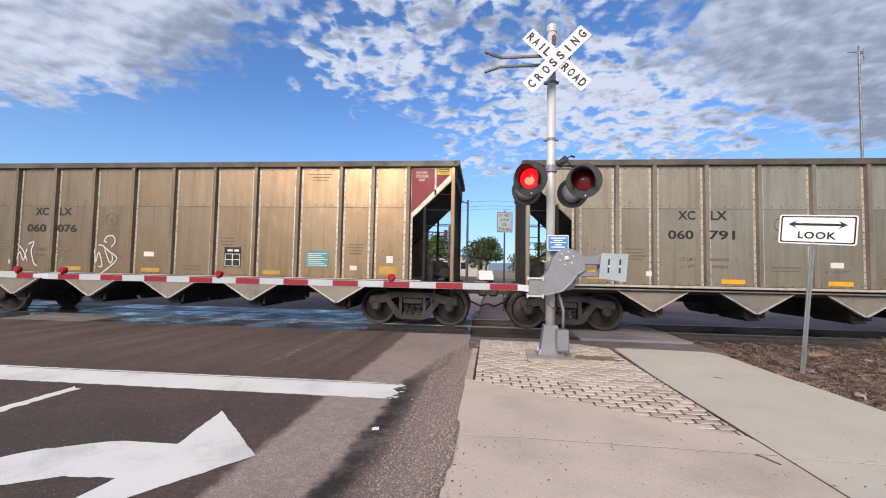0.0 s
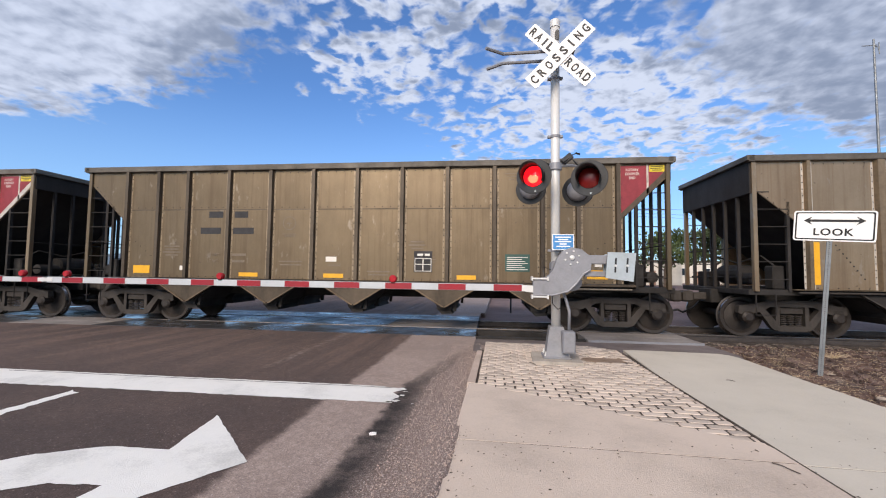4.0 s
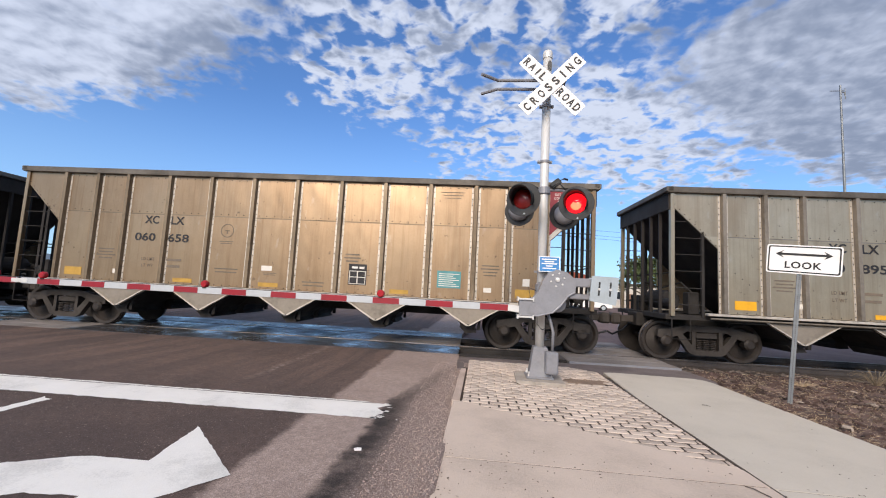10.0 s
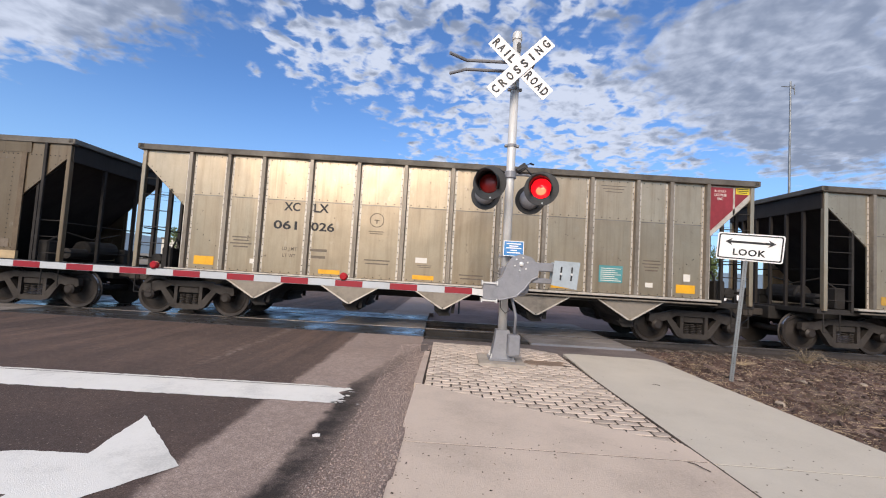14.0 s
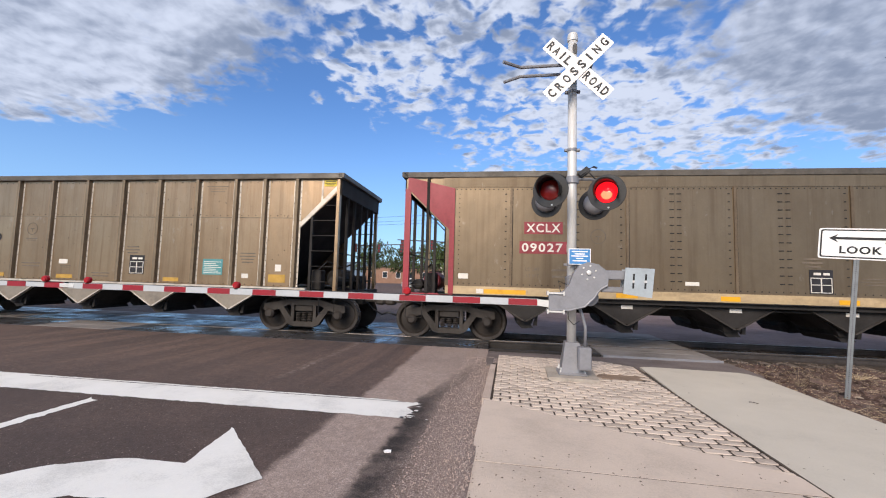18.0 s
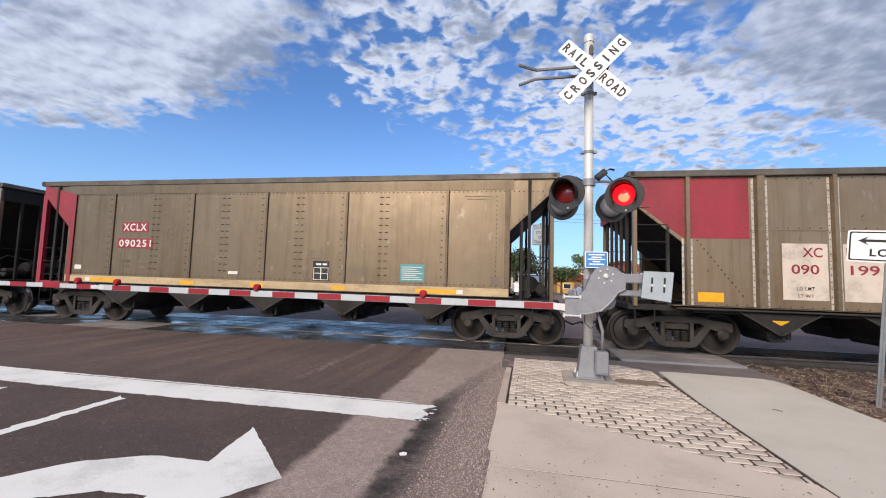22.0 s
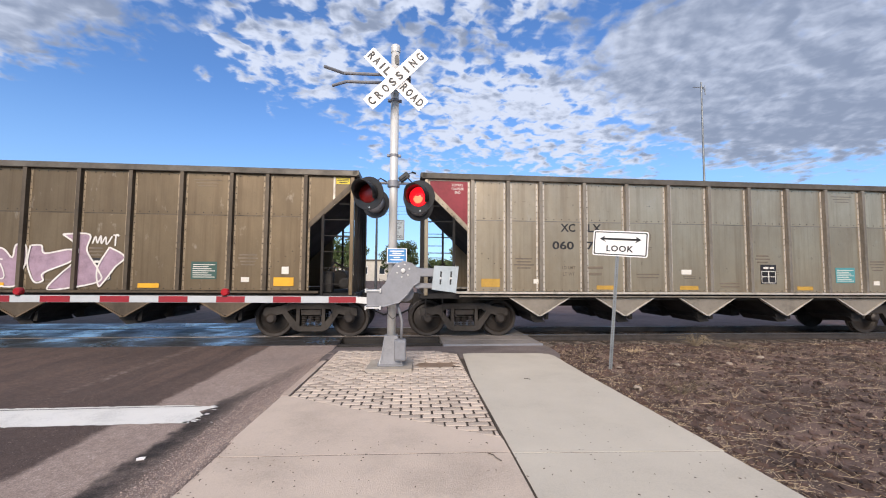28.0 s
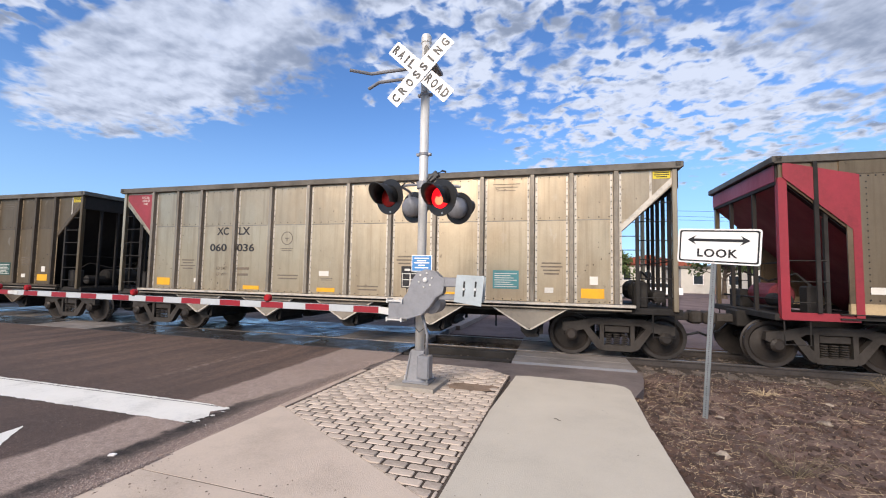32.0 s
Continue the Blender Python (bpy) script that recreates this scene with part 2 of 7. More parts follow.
def car_side(name, h, rough, metal):
    """Old aluminium sheeting: cloudy grime, brown runs down the sheet, pale scuffs and faint panel waves, different on every sheet."""
    m = bpy.data.materials.new(name)
    m.use_nodes = True
    nt = m.node_tree
    N, L = nt.nodes.new, nt.links.new
    b = nt.nodes["Principled BSDF"]
    tc, info = N("ShaderNodeTexCoord"), N("ShaderNodeObjectInfo")
    far = N("ShaderNodeMath")
    far.operation = "MULTIPLY"
    L(info.outputs["Random"], far.inputs[0])
    far.inputs[1].default_value = 90.0
    cb = N("ShaderNodeCombineXYZ")
    L(far.outputs[0], cb.inputs[0])
    ad = N("ShaderNodeVectorMath")
    ad.operation = "ADD"
    L(tc.outputs["Object"], ad.inputs[0]), L(cb.outputs[0], ad.inputs[1])

    def field(stretch, scale, detail, lo, hi):
        mp = N("ShaderNodeMapping")
        mp.inputs["Scale"].default_value = stretch
        L(ad.outputs[0], mp.inputs[0])
        n = N("ShaderNodeTexNoise")
        n.inputs["Scale"].default_value, n.inputs["Detail"].default_value, n.inputs["Roughness"].default_value = scale, detail, 0.65
        L(mp.outputs[0], n.inputs["Vector"])
        r = N("ShaderNodeMapRange")
        L(n.outputs["Fac"], r.inputs["Value"])
        r.inputs["From Min"].default_value, r.inputs["From Max"].default_value = lo, hi
        return r.outputs["Result"], n.outputs["Fac"]

    def over(f, k, a, c):
        s = N("ShaderNodeMath")
        s.operation = "MULTIPLY"
        L(f, s.inputs[0])
        s.inputs[1].default_value = k
        n = N("ShaderNodeMix")
        n.data_type = "RGBA"
        L(s.outputs[0], n.inputs[0])
        for slot, v in ((6, a), (7, c)):
            if isinstance(v, tuple):
                n.inputs[slot].default_value = (*v, 1)
            else:
                L(v, n.inputs[slot])
        return n.outputs[2]

    base = rgb(h)
    cloud, raw = field((1, 1, 0.6), 0.8, 5, 0.3, 0.7)
    col = over(cloud, 1.0, tone(base, 0.84), tone(base, 1.22))
    runs, _ = field((5.0, 1, 0.22), 1.0, 5, 0.5, 0.76)
    col = over(runs, 0.55, col, (base[0] * 0.52, base[1] * 0.44, base[2] * 0.38))
    thin, _ = field((16.0, 1, 0.3), 1.0, 3, 0.56, 0.7)
    col = over(thin, 0.28, col, (base[0] * 0.6, base[1] * 0.52, base[2] * 0.45))
    scuff, _ = field((2.2, 1, 1.0), 2.2, 7, 0.63, 0.7)
    col = over(scuff, 0.17, col, (0.62, 0.57, 0.5))
    spots, _ = field((1, 1, 1), 7.0, 4, 0.67, 0.72)
    col = over(spots, 0.6, col, (0.09, 0.065, 0.05))
    fine, _ = field((1, 1, 1), 26.0, 4, 0.25, 0.75)
    col = over(fine, 0.16, col, (base[0] * 0.45, base[1] * 0.42, base[2] * 0.4))
    lift = N("ShaderNodeMapRange")
    L(info.outputs["Random"], lift.inputs["Value"])
    lift.inputs["To Min"].default_value, lift.inputs["To Max"].default_value = 0.88, 1.1
    shade = N("ShaderNodeVectorMath")
    shade.operation = "SCALE"
    L(col, shade.inputs[0]), L(lift.outputs["Result"], shade.inputs["Scale"])
    L(shade.outputs[0], b.inputs["Base Color"])
    rr = N("ShaderNodeMapRange")
    L(raw, rr.inputs["Value"])
    rr.inputs["To Min"].default_value, rr.inputs["To Max"].default_value = rough + 0.14, rough - 0.1
    L(rr.outputs["Result"], b.inputs["Roughness"])
    b.inputs["Metallic"].default_value = metal
    _, wave = field((1, 1, 0.5), 1.6, 2, 0, 1)
    bp = N("ShaderNodeBump")
    bp.inputs["Strength"].default_value, bp.inputs["Distance"].default_value = 0.35, 0.05
    L(wave, bp.inputs["Height"])
    L(bp.outputs[0], b.inputs["Normal"])
    return m


MAT = dict(
    damp=material("damp_streak", three("3f3937", 0.7, 1.3), 0.6, coarse=2.0, fine=60, bump=0.4, bump_scale=90),
    paint=material("road_paint", three("e2e0da", 0.74, 1.06), 0.7, coarse=1.6, fine=60, bump=0.3, bump_scale=130, spread=1.1),
    concrete=material("pavement_concrete", three("c6b5a5", 0.72, 1.1), 0.9, coarse=0.9, fine=60, bump=0.3, bump_scale=120, spread=1.25, island=0.12),
    walkway=material("walkway_concrete", three("bfb6a7", 0.8, 1.1), 0.88, coarse=0.8, fine=60, bump=0.22, bump_scale=120, spread=1.3, island=0.1),
    sand=material("brown_sand", three("84705f", 0.6, 1.3), 0.95, coarse=3, fine=60, bump=0.6, bump_scale=60),
    grit=material("pinkish_grit", three("a39085", 0.45, 1.5), 0.95, coarse=60, fine=140, bump=0.3),
    postgrey=material("dull_galvanised_post", three("7b7f82", 0.7, 1.2), 0.5, metal=0.3, coarse=4, fine=30, bump=0.08),
    apron=material("stained_apron", three("6f6460", 0.6, 1.3), 0.85, coarse=1.2, fine=60, bump=0.4, bump_scale=80),
    lotdirt=material("far_lot_dirt", three("6e5a55", 0.65, 1.3), 0.95, coarse=0.5, fine=8, bump=0.5, bump_scale=14),
    clod=material("brown_clod", three("4b3a33", 0.4, 1.9), 0.95, coarse=3, fine=30, bump=0.5),
    footing=material("footing_concrete", three("a39a8f", 0.7, 1.15), 0.9, coarse=3, fine=40, bump=0.3, bump_scale=60),
    kerb=material("kerb_concrete", three("b8a597", 0.72, 1.12), 0.9, coarse=1.5, fine=50, bump=0.3, bump_scale=90),
    paver=material("clay_paver", three("c2b2a3", 0.66, 1.14), 0.88, coarse=2.0, fine=40, bump=0.4, bump_scale=60, island=0.35),
    joint=material("sandy_joint", three("3f342c", 0.6, 1.3), 0.95, coarse=3, fine=60, bump=0.5),
    panel=material("crossing_panel", three("857e79", 0.66, 1.2), 0.8, spec=0.2, coarse=1.2, fine=30, bump=0.25, bump_scale=60, rough_var=0.15),
    wet=material("wet_crossing_surface", three("3c3a3a", 0.7, 1.3), 0.34, coarse=1.1, fine=20, bump=0.12, bump_scale=14, rough_var=0.3),
    ballast=material("ballast", three("6b6058", 0.45, 1.6), 0.95, coarse=2.5, fine=30, bump=1.0, bump_scale=30),
    dirt=material("mulchy_dirt", three("5b4941", 0.3, 1.9), 0.97, coarse=1.3, fine=45, bump=1.0, bump_scale=28),
    far_ground=material("far_ground", three("7b7162", 0.7, 1.2), 0.95, coarse=0.08, fine=2.0, bump=0.3, bump_scale=5),
    straw=material("dry_straw", three("94836a", 0.4, 1.8), 0.9, coarse=3, fine=20, bump=0, island=0.5),
    stone=material("pale_stone", three("a39586", 0.45, 1.4), 0.9, coarse=4, fine=30, bump=0.4, island=0.4),
    rail=material("rail_steel", three("57504c", 0.6, 1.3), 0.45, metal=0.6, coarse=2, fine=20, bump=0.1),
    rail_top=material("polished_rail_head", three("96918d", 0.7, 1.15), 0.46, metal=1.0, coarse=1, fine=20, bump=0.0),
    tie=material("weathered_tie", three("4d4239", 0.55, 1.4), 0.95, coarse=2, fine=30, bump=0.6, bump_scale=30),
    galv=material("galvanised_steel", three("cfcdc9", 0.86, 1.1), 0.4, metal=0.15, coarse=3, fine=25, bump=0.05, streak=5),
    castgrey=material("grey_cast_metal", three("86868a", 0.82, 1.12), 0.5, metal=0.25, coarse=3, fine=30, bump=0.12),
    platesteel=material("pale_plate_steel", three("a8b0b4", 0.85, 1.1), 0.45, metal=0.3, coarse=3, fine=30, bump=0.08),
    black=material("black_enamel", three("1d1c1d", 0.7, 1.5), 0.45, coarse=3, fine=25, bump=0.08),
    white=material("white_sheeting", three("ece9e6", 0.93, 1.04), 0.5, coarse=2, fine=30, bump=0.03),
    ink=material("sign_ink", three("0e0e10", 0.8, 1.3), 0.5, coarse=3, fine=30, bump=0),
    blue=material("blue_sheeting", three("3f7fb8", 0.85, 1.15), 0.45, coarse=3, fine=30, bump=0.02),
    red=material("red_reflective", three("8c1c27", 0.8, 1.15), 0.4, coarse=3, fine=30, bump=0.02),
    armwhite=material("white_reflective", three("b4b7b9", 0.9, 1.06), 0.4, coarse=3, fine=30, bump=0.02),
    lens=material("dark_red_lens", three("701614", 0.7, 1.3), 0.12, coarse=8, fine=60, bump=0.15, bump_scale=120),
    amberlens=material("red_arm_lens", three("a01a22", 0.8, 1.2), 0.15, coarse=8, fine=60, bump=0.1),
    glow=glow("lit_red_lens", (1.0, 0.008, 0.016), 1.25),
    core=glow("lamp_core", (1.0, 0.14, 0.065), 2.3),
    alu_silver=car_side("weathered_aluminium_silver", "b5a389", 0.3, 0.72),
    alu_tan=car_side("weathered_aluminium_tan", "a1876a", 0.32, 0.75),
    alu_drab=car_side("weathered_aluminium_drab", "7f6e58", 0.35, 0.6),
    rib_drab=material("worn_rib_drab", three("6c5c49", 0.6, 1.35), 0.5, metal=0.4, coarse=2.0, fine=14, bump=0.08, streak=4),
    alu_dark=car_side("grimy_aluminium_brown", "6a5b46", 0.41, 0.52),
    rib_silver=material("worn_rib_silver", three("837a6e", 0.6, 1.3), 0.5, metal=0.4, coarse=2.0, fine=14, bump=0.08, streak=4),
    rib_tan=material("worn_rib_tan", three("7a6a55", 0.6, 1.35), 0.5, metal=0.4, coarse=2.0, fine=14, bump=0.08, streak=4),
    rib_dark=material("worn_rib_brown", three("4f4437", 0.55, 1.45), 0.55, metal=0.3, coarse=2.0, fine=14, bump=0.08, streak=4),
    rivet_light=material("pale_rivet_strip", three("c4bbae", 0.6, 1.15), 0.5, metal=0.4, coarse=6, fine=20, bump=0.1),
    strip_dark=material("grimy_rivet_strip", three("8a7a64", 0.55, 1.25), 0.55, metal=0.3, coarse=5, fine=20, bump=0.1),
    darkteal=material("dark_green_placard", three("2f4f47", 0.85, 1.1), 0.5, coarse=4, fine=20, bump=0),
    chord=material("grimy_top_chord", three("5e5850", 0.6, 1.35), 0.6, metal=0.3, coarse=1.2, fine=14, bump=0.1),
    # darker copy of the faded red: grime and end shade put into colour
    endred=material("grimy_shaded_red_paint", three("742a31", 0.5, 1.3), 0.6, coarse=1.4, fine=14, bump=0.05, streak=3),
    carred=material("faded_red_paint", three("8c2b34", 0.72, 1.2), 0.5, coarse=1.2, fine=14, bump=0.05, streak=2.5),
    # end sheets coloured near black, grime plus the shade of the car ends
    endshade=material("grimy_shaded_end_sheet", three("221d1a", 0.55, 1.4), 0.8, coarse=1.0, fine=12, bump=0.1, streak=3),
    # one near-black brown for underframe, end gear and rivets
    underframe=material("dark_underframe", three("24201d", 0.6, 1.5), 0.8, coarse=1.5, fine=14, bump=0.2),
    truck=material("dusty_cast_steel", three("352f2a", 0.6, 1.3), 0.75, coarse=2.0, fine=16, bump=0.2),
    wheel=material("brown_wheel_steel", three("322c28", 0.65, 1.35), 0.6, metal=0.3, coarse=3.0, fine=18, bump=0.12),
    tread=material("polished_tread", three("a9a5a2", 0.8, 1.1), 0.25, metal=1.0, coarse=3, fine=20, bump=0),
    coal=material("coal", three("1f1e1f", 0.6, 1.6), 0.7, coarse=3, fine=14, bump=1.0, bump_scale=9),
    vplate=material("pale_hopper_plate", three("8a8175", 0.62, 1.2), 0.55, metal=0.3, coarse=1.4, fine=14, bump=0.08),
    sillcream=material("cream_sill_paint", three("b39c78", 0.7, 1.2), 0.6, coarse=1.0, fine=16, bump=0.06, streak=0.3),
    yellow=material("yellow_reflector", three("dda31e", 0.85, 1.08), 0.45, coarse=4, fine=20, bump=0),
    lemon=material("lemon_patch", three("d6bf2c", 0.85, 1.08), 0.5, coarse=4, fine=20, bump=0),
    yellowdull=material("dull_yellow_patch", three("b08a3a", 0.8, 1.15), 0.6, coarse=4, fine=20, bump=0),
    teal=material("teal_placard", three("4f8a8c", 0.85, 1.1), 0.5, coarse=4, fine=20, bump=0),
    decal=material("faded_dark_lettering", three("242224", 0.7, 1.6), 0.6, coarse=4, fine=30, bump=0),
    stencil=material("faint_stencil", three("6f6253", 0.75, 1.25), 0.6, coarse=4, fine=30, bump=0),
    pale=material("pale_decal", three("d8d2c8", 0.85, 1.05), 0.6, coarse=4, fine=30, bump=0),
    dingy=material("dingy_white_panel", three("c9bbab", 0.7, 1.1), 0.65, coarse=3, fine=30, bump=0),
    maroon=material("maroon_number_panel", three("8a3038", 0.8, 1.15), 0.55, coarse=3, fine=30, bump=0),
    scrawl=material("white_spray_paint", three("d9d3cd", 0.85, 1.05), 0.6, coarse=4, fine=30, bump=0),
    mauve=material("mauve_spray_paint", three("99808f", 0.75, 1.2), 0.6, coarse=4, fine=30, bump=0),
    leaf=material("leaf_green", three("45522a", 0.45, 1.6), 0.7, coarse=2, fine=10, bump=0, island=0.3),
    bark=material("bark", three("4f4338", 0.6, 1.3), 0.9, coarse=3, fine=20, bump=0.5),
    pole=material("dark_pole", three("4a4d50", 0.7, 1.2), 0.6, metal=0.3, coarse=2, fine=15, bump=0.05),
    stucco=material("pale_stucco", three("c9c3b8", 0.85, 1.08), 0.9, coarse=0.8, fine=12, bump=0.1),
    yellowwall=material("ochre_wall", three("c39a52", 0.8, 1.12), 0.85, coarse=0.8, fine=12, bump=0.1),
    brickwall=material("brown_wall", three("8d6e5c", 0.8, 1.15), 0.9, coarse=0.8, fine=12, bump=0.1),
    roofred=material("red_roof", three("8c4836", 0.75, 1.2), 0.85, coarse=1.5, fine=10, bump=0.2),
    glass=material("dark_glass", three("2a3138", 0.8, 1.2), 0.08, coarse=1, fine=8, bump=0),
    carpaint=material("silver_car_paint", three("a7abae", 0.9, 1.06), 0.3, metal=0.4, coarse=2, fine=8, bump=0),
    rubber=material("tyre_rubber", three("232323", 0.8, 1.2), 0.85, coarse=4, fine=20, bump=0.1),
    hill=material("haze_tinted_hill", three("6f8296", 0.92, 1.08), 0.95, coarse=0.01, fine=0.1, bump=0),
)


def road_material():
    """Asphalt in bands along the road: a dark overlay in the lanes, an older pale strip, a damp gutter and a gravelly edge, with soft uneven borders."""
    m = bpy.data.materials.new("banded_asphalt")
    m.use_nodes = True
    nt = m.node_tree
    N, L = nt.nodes.new, nt.links.new
    bsdf = nt.nodes["Principled BSDF"]
    tc = N("ShaderNodeTexCoord")
    sep = N("ShaderNodeSeparateXYZ")
    L(tc.outputs["Object"], sep.inputs[0])

    def tex(scale, detail=5, rough=0.6, stretch=None):
        n = N("ShaderNodeTexNoise")
        n.inputs["Scale"].default_value, n.inputs["Detail"].default_value, n.inputs["Roughness"].default_value = scale, detail, rough
        if stretch:
            mp = N("ShaderNodeMapping")
            mp.inputs["Scale"].default_value = stretch
            L(tc.outputs["Object"], mp.inputs[0])
            L(mp.outputs[0], n.inputs["Vector"])
        else:
            L(tc.outputs["Object"], n.inputs["Vector"])
        return n.outputs["Fac"]

    def calc(op, a, b):
        n = N("ShaderNodeMath")
        n.operation = op
        for i, v in enumerate((a, b)):
            if isinstance(v, (int, float)):
                n.inputs[i].default_value = v
            else:
                L(v, n.inputs[i])
        return n.outputs[0]

    def step(v, lo, hi):
        n = N("ShaderNodeMapRange")
        n.interpolation_type = "SMOOTHSTEP"
        L(v, n.inputs["Value"])
        n.inputs["From Min"].default_value, n.inputs["From Max"].default_value = lo, hi
        return n.outputs["Result"]

    def blend(f, a, b):
        n = N("ShaderNodeMix")
        n.data_type = "RGBA"
        L(f, n.inputs[0])
        for s, v in ((6, a), (7, b)):
            if isinstance(v, tuple):
                n.inputs[s].default_value = (*v, 1)
            else:
                L(v, n.inputs[s])
        return n.outputs[2]

    y = sep.outputs[1]
    wide, ragg = calc("SUBTRACT", tex(1.1, 4), 0.5), calc("SUBTRACT", tex(8.0, 5), 0.5)
    x = calc("ADD", sep.outputs[0], calc("ADD", calc("MULTIPLY", wide, 0.22), calc("MULTIPLY", ragg, 0.13)))
    # the gutter swings towards the pavement before the crossing
    swing = calc("MULTIPLY", calc("MAXIMUM", calc("ADD", y, 1.3), 0.0), 0.21)
    xg = calc("SUBTRACT", x, swing)
    grain = step(tex(110, 3, 0.7), 0.3, 0.7)
    chips = step(tex(75, 3, 0.6), 0.5, 0.64)
    pits = step(tex(38, 4, 0.65), 0.56, 0.68)
    streak = calc("MULTIPLY", step(tex(1.0, 5, 0.6, (2.2, 0.16, 1)), 0.36, 0.66), step(y, -2.3, 0.4))
    patch = step(tex(0.7, 5, 0.65), 0.42, 0.66)
    old = blend(grain, rgb("7d6d65"), rgb("bda99d"))
    old = blend(calc("MULTIPLY", patch, 0.35), old, rgb("85756e"))
    dark = blend(grain, rgb("3f332e"), rgb("6b5850"))
    dark = blend(calc("MULTIPLY", patch, 0.4), dark, rgb("332b2a"))
    worn = blend(streak, dark, blend(grain, rgb("57473f"), rgb("82695d")))
    # what is left of an old painted line
    flecks = step(tex(46, 2, 0.5), 0.65, 0.71)
    blot = step(tex(17, 4, 0.7), 0.36, 0.64)
    line = calc("SUBTRACT", 1.0, calc("ABSOLUTE", calc("DIVIDE", calc("ADD", x, 4.18), 0.09), 0.0))
    line = calc("MULTIPLY", step(line, 0.0, 0.8), calc("MULTIPLY", step(y, -1.3, 0.2), step(tex(9, 5, 0.7), 0.42, 0.62)))
    worn = blend(calc("MULTIPLY", line, 0.55), worn, rgb("a3948b"))
    worn = blend(calc("MULTIPLY", blot, 0.42), worn, rgb("352b28"))
    worn = blend(calc("MULTIPLY", flecks, 0.55), worn, rgb("a4938a"))
    old = blend(calc("MULTIPLY", blot, 0.42), old, rgb("75665f"))
    old = blend(calc("MULTIPLY", flecks, 0.5), old, rgb("d6c8bf"))
    gravel = blend(grain, rgb("5f5049"), blend(chips, rgb("97837a"), rgb("d9cabf")))
    gravel = blend(calc("MULTIPLY", pits, 0.55), gravel, rgb("4a3e39"))
    damp = blend(grain, rgb("1b1615"), rgb("352d2a"))
    col = blend(step(x, -2.76, -2.64), worn, old)
    col = blend(step(xg, -2.0, -1.86), col, gravel)
    # a damp, dirty run with a clear edge to the road, lost in the gravel on its other side
    soak = calc("MULTIPLY", step(xg, -2.06, -1.97), calc("SUBTRACT", 1.0, step(xg, -1.9, -1.6)))
    soak = calc("MULTIPLY", soak, calc("ADD", 0.62, calc("MULTIPLY", step(tex(3.0, 5, 0.7), 0.36, 0.58), 0.38)))
    gut = calc("MULTIPLY", soak, calc("ADD", 0.4, calc("MULTIPLY", step(calc("MULTIPLY", y, -1.0), 0.3, 1.9), 0.6)))
    gut = calc("MULTIPLY", gut, step(calc("MULTIPLY", y, -1.0), -1.6, 0.2))
    col = blend(gut, col, damp)
    L(col, bsdf.inputs["Base Color"])
    bsdf.inputs["Roughness"].default_value = 0.85
    bp = N("ShaderNodeBump")
    bp.inputs["Strength"].default_value, bp.inputs["Distance"].default_value = 0.6, 0.012
    L(calc("ADD", tex(130, 3), calc("MULTIPLY", tex(45, 3), calc("MULTIPLY", step(xg, -1.95, -1.7), 1.8))), bp.inputs["Height"])
    L(bp.outputs[0], bsdf.inputs["Normal"])
    return m


MAT["road"] = road_material()


